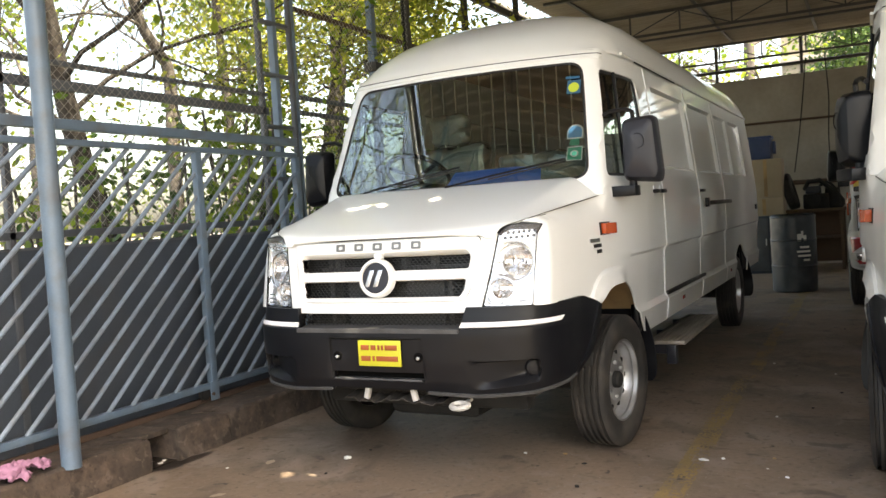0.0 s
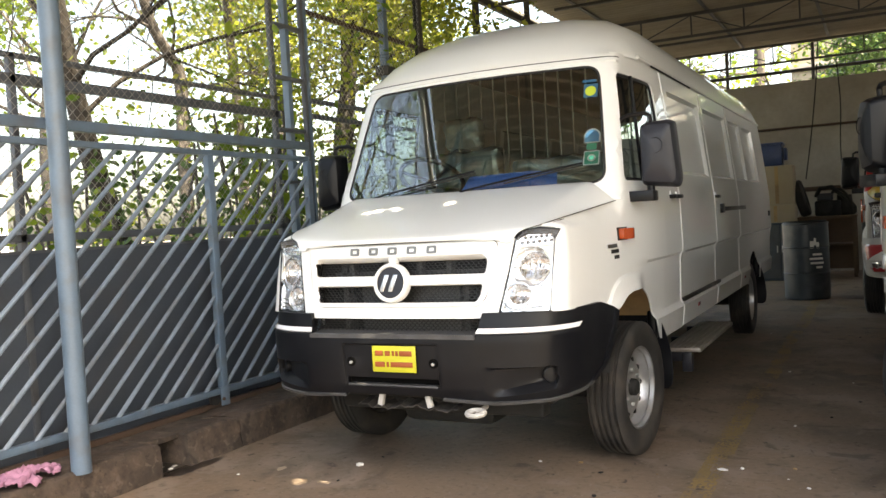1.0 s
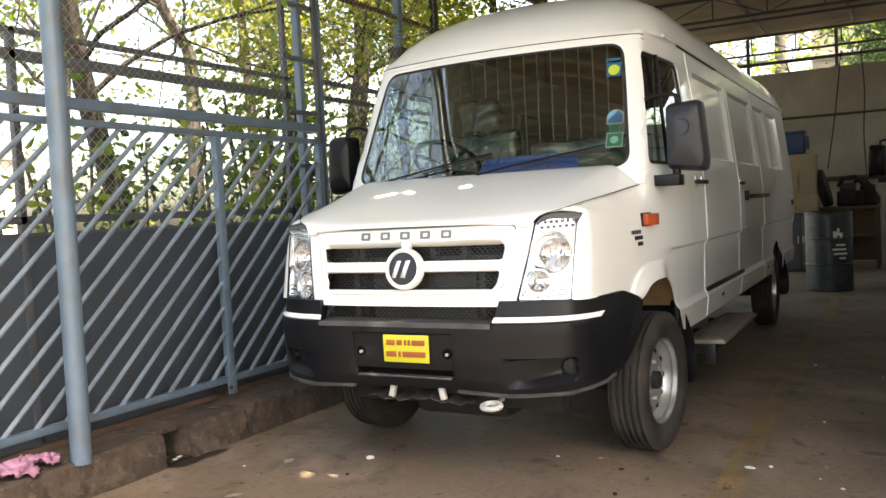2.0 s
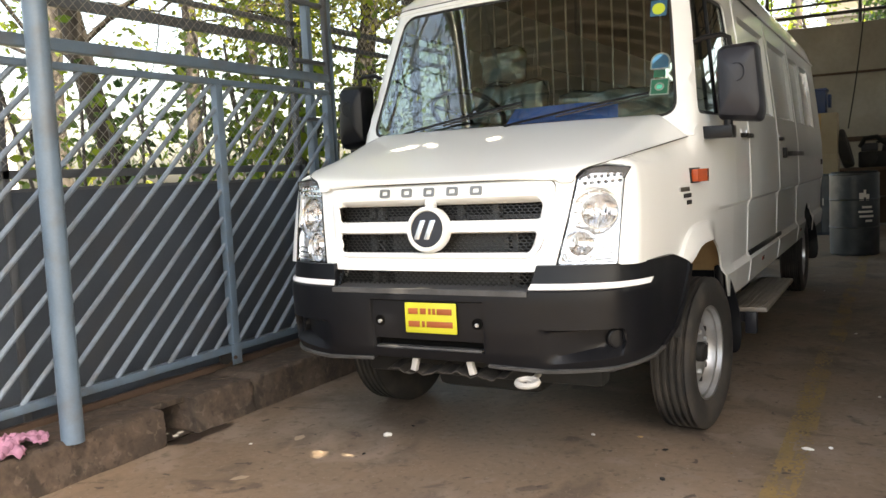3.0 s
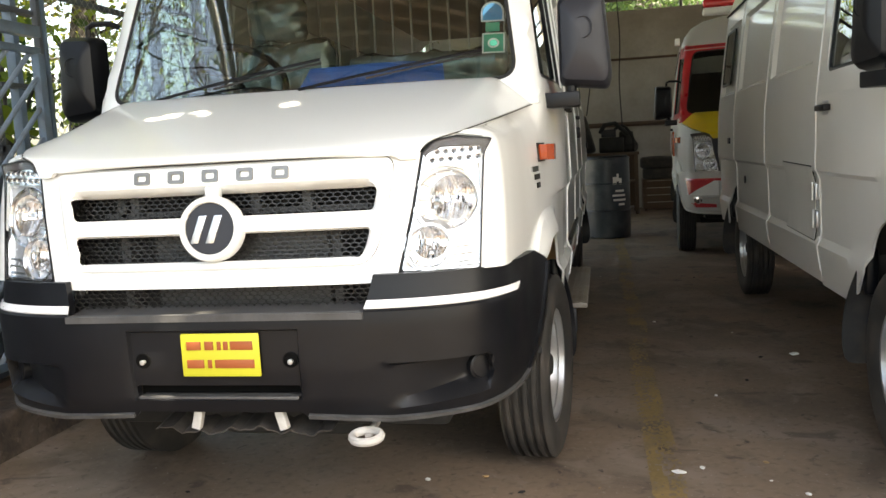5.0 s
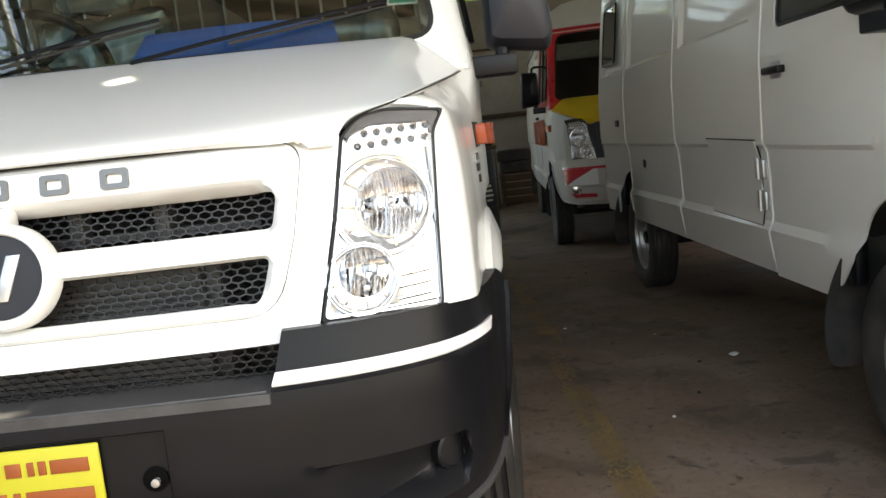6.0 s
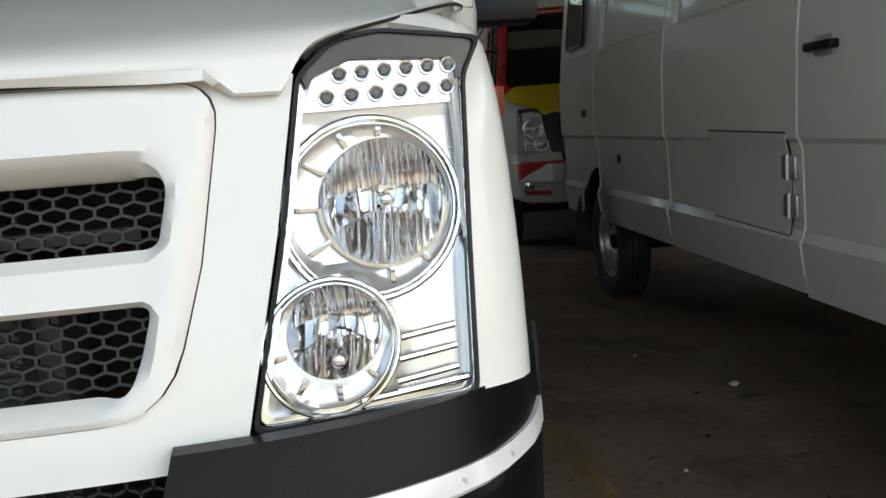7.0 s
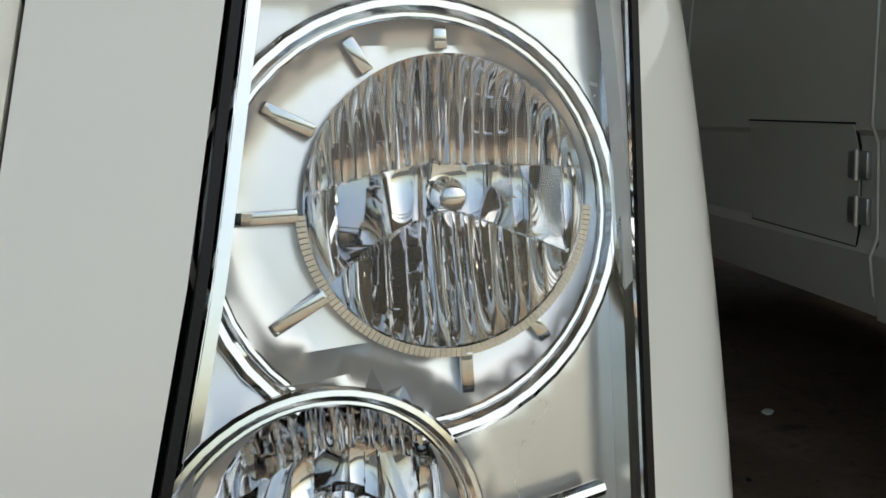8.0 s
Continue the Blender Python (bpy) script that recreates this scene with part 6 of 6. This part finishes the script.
# ---- trees ----
def limb(bm, pts, r0, r1, seg=9, n=5):
    c = curve_through(pts, n)
    k = len(c)
    rad = [r0 + (r1 - r0) * i / (k - 1) for i in range(k)]
    rad = [r * (1 + 0.10 * noise.noise((i * 0.7, r0 * 50, 0))) for i, r in enumerate(rad)]
    add_tube(bm, [tuple(p) for p in c], r0, seg, radii=rad)
    return c


def grow(bm, rng, start, way, length, r, depth, tips, droop=0.0):
    """Limbs that fork into twigs; tips collects where leaves can sit."""
    pts = [Vector(start)]
    d = Vector(way).normalized()
    n = 4
    for k in range(n):
        d = (d + Vector((rng.gauss(0, 0.22), rng.gauss(0, 0.22), rng.gauss(0.02 - droop, 0.16)))).normalized()
        pts.append(pts[-1] + d * length / n)
    add_tube(bm, pts, r, 5 if depth < 2 else 7, radii=[r * (1 - 0.55 * k / n) for k in range(n + 1)])
    if depth == 0:
        tips.extend(pts[1:])
        return
    for k in range(2, n + 1):
        for _ in range(2 if depth > 1 else 2):
            w = (d + Vector((rng.gauss(0, 0.7), rng.gauss(0, 0.7), rng.gauss(0.1 - droop, 0.5)))).normalized()
            grow(bm, rng, pts[k], w, length * rng.uniform(0.5, 0.75), r * (1 - 0.55 * k / n) * 0.6, depth - 1, tips, droop)


def in_gap(p):
    """The open gap between the crowns, where the sky shows."""
    if p[1] < 0.5 and p[2] > 3.0:
        return True
    d = -4 - p[0]
    return 1.25 + 0.80 * d < p[1] < 2.85 + 1.03 * d and p[2] > 2.75 + 0.25 * d


def leaf_cloud(rng, tips, per, spread, size):
    verts, faces = [], []
    for t in tips:
        if in_gap(t) and rng.random() < 0.85:
            continue
        for _ in range(per if isinstance(per, int) else (1 if rng.random() < per else 0)):
            c = Vector(t) + Vector((rng.gauss(0, spread), rng.gauss(0, spread), rng.gauss(-spread * 0.3, spread)))
            s = size * rng.uniform(0.55, 1.25)
            a = Vector((rng.gauss(0, 1), rng.gauss(0, 1), rng.gauss(-0.5, 0.6))).normalized()
            b = a.cross(Vector((rng.gauss(0, 1), rng.gauss(0, 1), rng.gauss(0.6, 1)))).normalized()
            n = a.cross(b)
            k = len(verts)
            w = 0.27
            verts.extend([c, c + a * s * 0.35 + b * s * w + n * s * 0.06, c + a * s * 0.75 + b * s * w * 0.75 + n * s * 0.05, c + a * s, c + a * s * 0.75 - b * s * w * 0.75 + n * s * 0.05, c + a * s * 0.35 - b * s * w + n * s * 0.06, c + a * s * 0.55 - n * s * 0.02])
            faces.extend([(k, k + 1, k + 6), (k + 1, k + 2, k + 6), (k + 2, k + 3, k + 6), (k + 3, k + 4, k + 6), (k + 4, k + 5, k + 6), (k + 5, k, k + 6)])
    return (verts, faces)


def make_tree(label, trunk, r0, r1, seed, starts, leaves, per, size, depth=2, length=1.5, spread=0.2, up=0.5, limbs=0.42, bark=BARK, bias=(0, 0, 0)):
    rng = random.Random(seed)
    tree = thing("tree", label, "tree", group="trees behind the fence")
    bm = bmesh.new()
    c = limb(bm, trunk, r0, r1, 12, 6)
    tips = []
    for k in range(starts):
        i = int(len(c) * (0.45 + 0.55 * k / max(1, starts - 1))) - 1
        i = max(0, min(len(c) - 1, i))
        w = Vector((rng.gauss(0, 1) + bias[0], rng.gauss(0, 1) + bias[1], rng.uniform(0, 1) * up * 2 + bias[2]))
        grow(bm, rng, tuple(c[i]), w, length * rng.uniform(0.7, 1.2), r1 * limbs, depth, tips)
    part("trunk", bm, bark, tree, "grey-brown forked trunk" if bark == BARK else "brown trunk with crown shade put into its colour", 60)
    if per:
        cr = part("crown", leaf_cloud(rng, tips, per, spread, size), leaves, tree, "loose leafy crown", 80)
        cr["kind"] = "stuff"
    return tree


make_tree("leaning brown tree with shade-toned forked trunk behind the fence", [(-4.1, 2.1, 0), (-4.0, 1.85, 1.3), (-4.0, 1.62, 2.0), (-4.0, 1.47, 2.6), (-3.9, 1.2, 3.6), (-3.8, 0.8, 4.8), (-3.6, 0.4, 6.0)], 0.115, 0.065, 11, 11, LEAF1, 2, 0.085, 2, 1.9, 0.22, bark=SHADEBARK)
make_tree("pale slender tree with curved trunk behind the fence", [(-4.6, 3.4, 0), (-4.6, 3.32, 1.95), (-4.6, 3.35, 3.07), (-4.6, 3.21, 3.36), (-4.6, 2.97, 3.68), (-4.5, 2.7, 4.4), (-4.4, 2.5, 6.0)], 0.085, 0.045, 12, 12, LEAF1, 2, 0.085, 2, 1.7, 0.22)
make_tree("dense yellow-green tree with clustered brown stems", [(-4.1, 5.4, 0), (-4.0, 5.57, 2.44), (-4.0, 5.8, 3.4), (-4.0, 5.8, 4.6), (-3.9, 5.6, 6.2)], 0.15, 0.06, 13, 13, LEAF2, 6, 0.085, 2, 1.7, 0.22, bark=SHADEBARK)
make_tree("tall tree with thin upright stems and small leaves", [(-4.6, 6.4, 0), (-4.5, 6.2, 2.4), (-4.4, 6.6, 4.0), (-4.3, 6.3, 6.0)], 0.10, 0.05, 14, 12, LEAF2, 5, 0.08, 2, 1.6, 0.2, bark=SHADEBARK)
make_tree("slim tree with dense yellow-green crown", [(-4.8, 4.5, 0), (-4.7, 4.4, 2.4), (-4.6, 4.2, 3.8), (-4.5, 4.0, 6.0)], 0.075, 0.04, 15, 14, LEAF2, 5, 0.08, 2, 1.5, 0.22)
# overhanging bare branches
make_tree("nearly bare tree spreading thin branches over the gate", [(-3.6, -4.6, 0), (-3.4, -4.2, 2.2), (-3.0, -3.6, 3.6), (-2.7, -3.0, 4.8), (-2.5, -2.5, 6.0)], 0.15, 0.07, 16, 12, LEAF1, 0.5, 0.08, 3, 2.0, 0.15, bias=(0.2, 0.3, 0.2))
make_tree("tall green tree with long crown further behind", [(-7.5, 4.0, 0), (-7.4, 3.8, 2.5), (-7.3, 4.0, 5.0), (-7.2, 3.6, 8.0)], 0.16, 0.07, 17, 16, LEAF1, 4, 0.11, 2, 2.4, 0.35)
make_tree("tall green tree with long crown further behind", [(-7.8, 9.0, 0), (-7.6, 8.8, 2.5), (-7.4, 9.0, 5.0), (-7.2, 8.6, 8.0)], 0.16, 0.07, 18, 16, LEAF2, 4, 0.11, 2, 2.4, 0.35)
make_tree("nearly bare tree with many thin crooked branches", [(-6.3, -1.2, 0), (-6.1, -1.1, 2.5), (-5.8, -0.9, 4.6), (-5.5, -0.6, 7.0)], 0.14, 0.06, 19, 13, LEAF1, 0.25, 0.10, 3, 2.1, 0.2, bark=SHADEBARK)
make_tree("green tree showing over the back wall", [(3.0, 24.0, 0), (3.0, 24.0, 3.0), (2.7, 23.8, 5.0), (2.5, 23.6, 7.0)], 0.16, 0.07, 20, 12, LEAFD, 5, 0.17, 2, 1.6, 0.25)
make_tree("tall pale-stemmed tree showing over the back wall", [(-0.7, 21.0, 0), (-0.7, 21.0, 3.0), (-0.65, 21.0, 5.0), (-0.5, 20.8, 8.0)], 0.17, 0.13, 21, 8, LEAF1, 1, 0.17, 2, 1.6, 0.25)


def make_shrub(x, y, h, w, seed, leaves, n, size):
    rng = random.Random(seed)
    sh = thing("shrub", "leafy shrub growing behind the fence", "shrub", group="shrubs behind the fence")
    tips = []
    for k in range(7):
        a = rng.uniform(0, math.tau)
        b = Vector((x + w * 0.25 * math.cos(a), y + w * 0.25 * math.sin(a), 0))
        e = Vector((x + w * math.cos(a) * rng.uniform(0.3, 1), y + w * math.sin(a) * rng.uniform(0.3, 1), h * rng.uniform(0.6, 1)))
        mid = (b + e) / 2 + Vector((rng.gauss(0, 0.1), rng.gauss(0, 0.1), 0.1))
        part("stem", tube(curve_through([b, mid, e], 5), 0.012, 5), BARK, sh)
        tips += [b.lerp(e, t) for t in np.linspace(0.35, 1.05, n)]
    cr = part("foliage", leaf_cloud(rng, tips, 13 if y > 1 else 7, 0.20, size * 0.58), leaves, sh, "", 80)
    cr["kind"] = "stuff"


# The last four dark shrubs are added to hold back light from the rear left.
for k, (x, y, h, w, lv, size) in enumerate(((-2.8, 2.3, 2.5, 0.45, LEAF1, 0.25), (-3.0, 0.4, 2.4, 0.7, LEAF1, 0.16), (-3.3, 1.6, 2.7, 0.8, LEAFD, 0.17), (-3.1, 2.7, 2.9, 0.8, LEAFD, 0.16), (-3.4, 3.8, 2.9, 0.8, LEAF1, 0.16), (-3.0, 5.0, 2.8, 0.8, LEAF2, 0.13), (-3.2, 6.6, 3.0, 0.9, LEAF2, 0.13), (-4.8, 0.2, 1.9, 0.8, LEAF2, 0.15), (-5.0, 2.4, 1.8, 0.9, LEAF2, 0.15), (-3.2, -0.9, 2.1, 0.8, LEAF1, 0.16), (-3.1, -2.4, 2.2, 0.8, LEAF1, 0.16), (-5.5, 5.0, 2.4, 1.0, LEAF1, 0.16), (-3.4, 8.6, 3.0, 1.0, LEAF2, 0.14), (-2.9, 9.8, 4.0, 0.9, LEAFD, 0.18), (-2.9, 11.4, 4.2, 0.9, LEAFD, 0.18), (-2.9, 13.0, 4.2, 0.9, LEAFD, 0.18), (-3.0, 14.8, 4.2, 1.0, LEAFD, 0.18))):
    make_shrub(x, y, h, w, 36 + k, lv, 8 if size < 0.25 else 5, size)

# pale house beyond the trees
house = thing("house", "pale plastered house beyond the trees", "house")
part("wall", box(-25, -20, 4.0, 12.0, 0, 3.4), WHITEP, house)
part("roof", box(-25.4, -19.6, 3.6, 12.4, 3.4, 3.6, 0.02), PLASTER, house)
for k in range(2):
    wd = part("window", box(-20.02, -19.98, 5.2 + k * 3.6, 6.4 + k * 3.6, 1.3, 2.6, 0.004), DARKGLASS, house)
    part("window_sill", box(-20.0, -19.85, 5.1 + k * 3.6, 6.5 + k * 3.6, 1.22, 1.30, 0.01), PLASTER, wd)
flats = thing("building", "pale storeyed building beyond the back wall", "building")
part("wall", box(-0.6, 6.0, 30, 36, 0, 9.5), HOUSEP, flats)
for k in range(4):
    for z in (1.2, 4.4, 7.6):
        wd = part("window", box(0.0 + k * 1.5, 0.8 + k * 1.5, 29.97, 30.0, z, z + 1.3, 0.004), DARKGLASS, flats)
        part("window_sill", box(-0.08 + k * 1.5, 0.88 + k * 1.5, 29.88, 30.0, z - 0.08, z, 0.01), PLASTER, wd)
part("band", box(-0.65, 6.05, 29.9, 30.0, 6.1, 6.35, 0.01), PLASTER, flats)
# unseen plain yard wall, added to close the place behind; kept low for the light
yw = part("wall_yard", box(-30, 30, -26.2, -26, -0.1, 2.4), PLASTER)
tagged(yw, "unseen plain yard wall added to close the yard", "wall", kind="structure")

# ---- things at the back of the shed ----
drum = thing("drum", "dark painted drum with pale lettering bars on the floor", "drum")
part("body", lathe([(0.0, 0.0), (0.285, 0.0), (0.30, 0.02), (0.302, 0.36), (0.312, 0.37), (0.302, 0.385), (0.302, 0.72), (0.312, 0.73), (0.302, 0.745), (0.300, 1.05), (0.308, 1.062), (0.300, 1.078), (0.288, 1.07), (0.285, 1.04), (0, 1.04)], 40, pose(1.22, 9.30, 0)), DRUMM, drum)
for z, a0, a1 in ((0.62, -70, -45), (0.56, -78, -42), (0.50, -76, -40), (0.44, -62, -44)):
    pts = [(1.22 + 0.306 * math.cos(radians(a)), 9.30 + 0.306 * math.sin(radians(a))) for a in np.linspace(a0, a1, 7)]
    part("lettering_bar", ([Vector((x, y, zz)) for x, y in pts for zz in (z, z + 0.028)], [(2 * i, 2 * i + 2, 2 * i + 3, 2 * i + 1) for i in range(6)]), GREYWHITE, drum)
for a0, a1, z0, z1 in ((-76, -66, 0.72, 0.82), (-66, -60, 0.76, 0.86), (-60, -52, 0.72, 0.80)):
    pts = [(1.22 + 0.306 * math.cos(radians(a)), 9.30 + 0.306 * math.sin(radians(a))) for a in np.linspace(a0, a1, 5)]
    part("emblem_patch", ([Vector((x, y, zz)) for x, y in pts for zz in (z0, z1)], [(2 * i, 2 * i + 2, 2 * i + 3, 2 * i + 1) for i in range(4)]), GREYWHITE, drum)
part("loose_rim", tube([(1.22 + 0.27 * math.cos(k * math.tau / 24), 9.30 + 0.27 * math.sin(k * math.tau / 24), 1.085) for k in range(24)], 0.014, 6, closed=True), DARK, drum)
table = thing("work_table", "old brown wooden work table by the wall", "table")
part("tabletop", box(0.55, 1.80, 12.7, 13.6, 1.04, 1.09, 0.008), WOOD, table)
for x in (0.60, 1.72):
    for y in (12.75, 13.52):
        part("leg", box(x, x + 0.06, y, y + 0.06, 0, 1.04, 0.004), WOOD, table)
part("shelf", box(0.60, 1.76, 12.75, 13.55, 0.55, 0.58, 0.004), WOOD, table)
part("back_board", box(0.60, 1.76, 13.50, 13.52, 0.1, 1.04), WOOD, table)
ty = part("loose_tyre", lathe([(0.20, -0.07), (0.24, -0.09), (0.31, -0.085), (0.335, -0.06), (0.335, 0.06), (0.31, 0.085), (0.24, 0.09), (0.20, 0.07)], 32, pose(0.90, 12.95, 1.425) @ Matrix.Rotation(radians(75), 4, "Y"), closed=True), RUBBER)
tagged(ty, "worn black tyre standing on the work table", "tyre")
eng = thing("engine_block", "greasy dark engine parts heaped on the table", "engine")
part("block", box(1.12, 1.55, 12.85, 13.3, 1.09, 1.36, 0.03), DARK, eng)
part("head", box(1.16, 1.42, 12.9, 13.25, 1.36, 1.50, 0.02), GREYP, eng)
part("pulley", lathe([(0, -0.03), (0.11, -0.03), (0.11, 0.03), (0, 0.03)], 20, pose(1.30, 12.80, 1.25) @ Matrix.Rotation(radians(90), 4, "X")), DARK, eng)
part("gearbox_case", lathe([(0.0, 0.0), (0.16, 0.0), (0.20, 0.05), (0.20, 0.14), (0.13, 0.24), (0.12, 0.36), (0.0, 0.37)], 16, pose(1.60, 13.10, 1.09)), DARK, eng)
part("manifold", tube([(1.15, 12.95, 1.45), (1.22, 12.85, 1.58), (1.40, 12.85, 1.60), (1.62, 12.9, 1.40)], 0.04, 8), DARK, eng)
part("hose", tube(curve_through([(1.40, 13.0, 1.50), (1.55, 12.9, 1.55), (1.70, 12.9, 1.35), (1.72, 12.95, 1.11)], 6), 0.025, 6), DARK, eng)
crate = thing("wooden_crate", "dark brown wooden crate on the floor beside the work table", "crate")
for k in range(4):
    part("slat", box(1.88, 2.52, 13.40, 13.42, 0.03 + k * 0.13, 0.145 + k * 0.13, 0.004), WOOD, crate)
    part("slat", box(1.88, 1.90, 13.42, 14.00, 0.03 + k * 0.13, 0.145 + k * 0.13, 0.004), WOOD, crate)
for x in (1.90, 2.46):
    for y in (13.422, 13.95):
        part("corner_post", box(x, x + 0.05, y, y + 0.05, 0.0, 0.545, 0.004), WOOD, crate)
part("base_board", box(1.90, 2.51, 13.42, 14.00, 0.03, 0.05), WOOD, crate)
part("top_board", box(1.88, 2.52, 13.40, 14.00, 0.545, 0.565, 0.004), WOOD, crate)
TYRE = [(0.19, -0.08), (0.22, -0.10), (0.28, -0.10), (0.31, -0.07), (0.31, 0.07), (0.28, 0.10), (0.22, 0.10), (0.19, 0.08)]
for x, z, turn in ((2.20, 0.665, 0), (2.16, 0.865, 2)):
    ty = part("loose_tyre", lathe(TYRE, 28, pose(x, 13.70, z, turn, 0, 0), closed=True), RUBBER)
    tagged(ty, "worn black tyre lying on a wooden crate", "tyre", "tyres on the crate")
cab = thing("steel_cabinet", "low dark steel cabinet under stacked cartons", "cabinet")
part("body", box(0.20, 0.98, 12.2, 12.9, 0.0, 1.02, 0.01), SHEET, cab)
for k in range(2):
    d = part("door", box(0.22 + k * 0.38, 0.58 + k * 0.38, 12.185, 12.2, 0.05, 0.98, 0.003), GATEDARK, cab)
    part("handle", box(0.53 + k * 0.08, 0.55 + k * 0.08, 12.165, 12.185, 0.50, 0.62, 0.003), STEEL, d)
for x0, x1, z0, z1, nm, lb in ((0.22, 0.84, 1.02, 1.34, "carton", "plain brown carton stacked on a cabinet"), (0.26, 0.83, 1.34, 2.03, "carton", "tall brown carton stacked on another carton")):
    c = part(nm, box(x0, x1, 12.3, 12.85, z0, z1 - 0.004, 0.006), CARD)
    tagged(c, lb, "carton", "stacked cartons")
    part("tape", box(x0 + 0.27, x0 + 0.33, 12.296, 12.30, z0 + 0.02, z1 - 0.02), BRACKET, c)
bc = thing("crate", "blue plastic crate on top of the cartons", "crate")
part("body", box(0.30, 0.66, 12.35, 12.75, 2.03, 2.42, 0.02), BLUEBOX, bc)
part("rim", box(0.28, 0.68, 12.33, 12.77, 2.40, 2.44, 0.008), BLUEBOX, bc)
part("side_grip", box(0.68, 0.73, 12.45, 12.65, 2.12, 2.34, 0.01), BLUEBOX, bc)

# ---- small things on the floor ----
rag = bmesh.new()
rng = random.Random(5)
N = 60
cells = {}
for i in range(N):
    for j in range(N):
        a, b = i / (N - 1) - 0.5, j / (N - 1) - 0.5
        r = math.hypot(a, b)
        x = -1.645 + 0.20 * b + 0.05 * noise.noise((a * 5, b * 5, 1))
        y = -0.95 + 0.36 * a + 0.06 * noise.noise((a * 5, b * 5, 2))
        base = 0.205 if x < -1.535 else max(0.10, 0.205 - (x + 1.535) * 3.0)
        fold = 1 - 2.4 * abs(noise.noise((a * 7 + 3, b * 5, 5)))
        fine = 1 - 2.4 * abs(noise.noise((a * 15, b * 13, 8)))
        crease = 1 - 2.4 * abs(noise.noise((a * 29 + 1, b * 26, 4)))
        z = base + 0.006 + (0.050 * max(0.0, fold) ** 1.6 + 0.024 * max(0.0, fine) + 0.010 * max(0.0, crease)) * (1.1 - 1.4 * r)
        cells[i, j] = rag.verts.new((x, y, max(base, z)))
for i in range(N - 1):
    for j in range(N - 1):
        a, b = i / (N - 1) - 0.5, j / (N - 1) - 0.5
        if math.hypot(a, b) < 0.47 + 0.30 * noise.noise((a * 3.2, b * 3.2, 9.4)):
            rag.faces.new((cells[i, j], cells[i + 1, j], cells[i + 1, j + 1], cells[i, j + 1]))
bmesh.ops.delete(rag, geom=[v for v in rag.verts if not v.link_faces], context="VERTS")
rg = part("rag", rag, PINK, angle=80)
so = rg.modifiers.new("cloth", "SOLIDIFY")
so.thickness = 0.006
tagged(rg, "crumpled pink rag dropped on the kerb", "rag")


def litter(name, label, x, y, size, material, seed, flat=0.35):
    rng = random.Random(seed)
    bm = bmesh.new()
    bmesh.ops.create_icosphere(bm, subdivisions=2, radius=size)
    for v in bm.verts:
        v.co *= 1 + 0.35 * noise.noise(v.co * (1.4 / size) + Vector((seed, 0, 0)))
        v.co.z *= flat
        v.co.x *= 1.5
    m = pose(x, y, size * flat * 0.85, 0, 0, rng.uniform(0, 180))
    bmesh.ops.transform(bm, matrix=m, verts=bm.verts)
    return tagged(part(name, bm, material), label, name.replace("_", " "), "litter on the floor")


litter("pebble", "small pale pebble lying on the concrete", -0.52, 0.37, 0.016, GREYWHITE, 1, 0.7)
litter("paper_scrap", "small white scrap lying in the drain gap", -1.60, -0.03, 0.018, WHITEP, 6)
litter("paper_scrap", "small white scrap on the concrete", 1.42, 0.86, 0.018, WHITEP, 2)
litter("paper_scrap", "small white scrap on the concrete", 2.225, 2.70, 0.022, WHITEP, 3)
litter("oil_crumb", "dark crumb of dirt on the concrete", 0.83, 0.64, 0.011, DARK, 4, 0.3)
litter("oil_crumb", "dark crumb of dirt on the concrete", 0.91, 0.27, 0.013, DARK, 5, 0.3)
for k in range(26):
    rr = random.Random(100 + k)
    litter("grit", "tiny crumb on the concrete", rr.uniform(-1.3, 2.1), rr.uniform(-0.6, 6.5), rr.uniform(0.004, 0.010), rr.choice((GREYWHITE, DARK, BRACKET, WHITEP)), 200 + k, 0.5)
for k, (x, y) in enumerate(((-0.95, 0.23), (-0.8, -0.35), (-1.45, -1.3), (-1.7, 0.35))):
    rr = random.Random(k)
    lf = part("fallen_leaf", leaf_cloud(rr, [(x, y, 0.012 if x > -1.5 else 0.215)], 1, 0.0, 0.11), CARD)
    for v in lf.data.vertices:
        v.co.z = (0.004 if x > -1.5 else 0.212) + abs(v.co.z - (0.012 if x > -1.5 else 0.215)) * 0.25
    tagged(lf, "dry brown fallen leaf on the ground", "leaf", "fallen leaves")
for k, (x, y) in enumerate(((-1.62, 0.02), (-1.68, -0.03), (-1.74, 0.0))):
    litter("paper_scrap", "dirty pale scrap in the drain gap", x, y, 0.018, GREYWHITE, 300 + k)
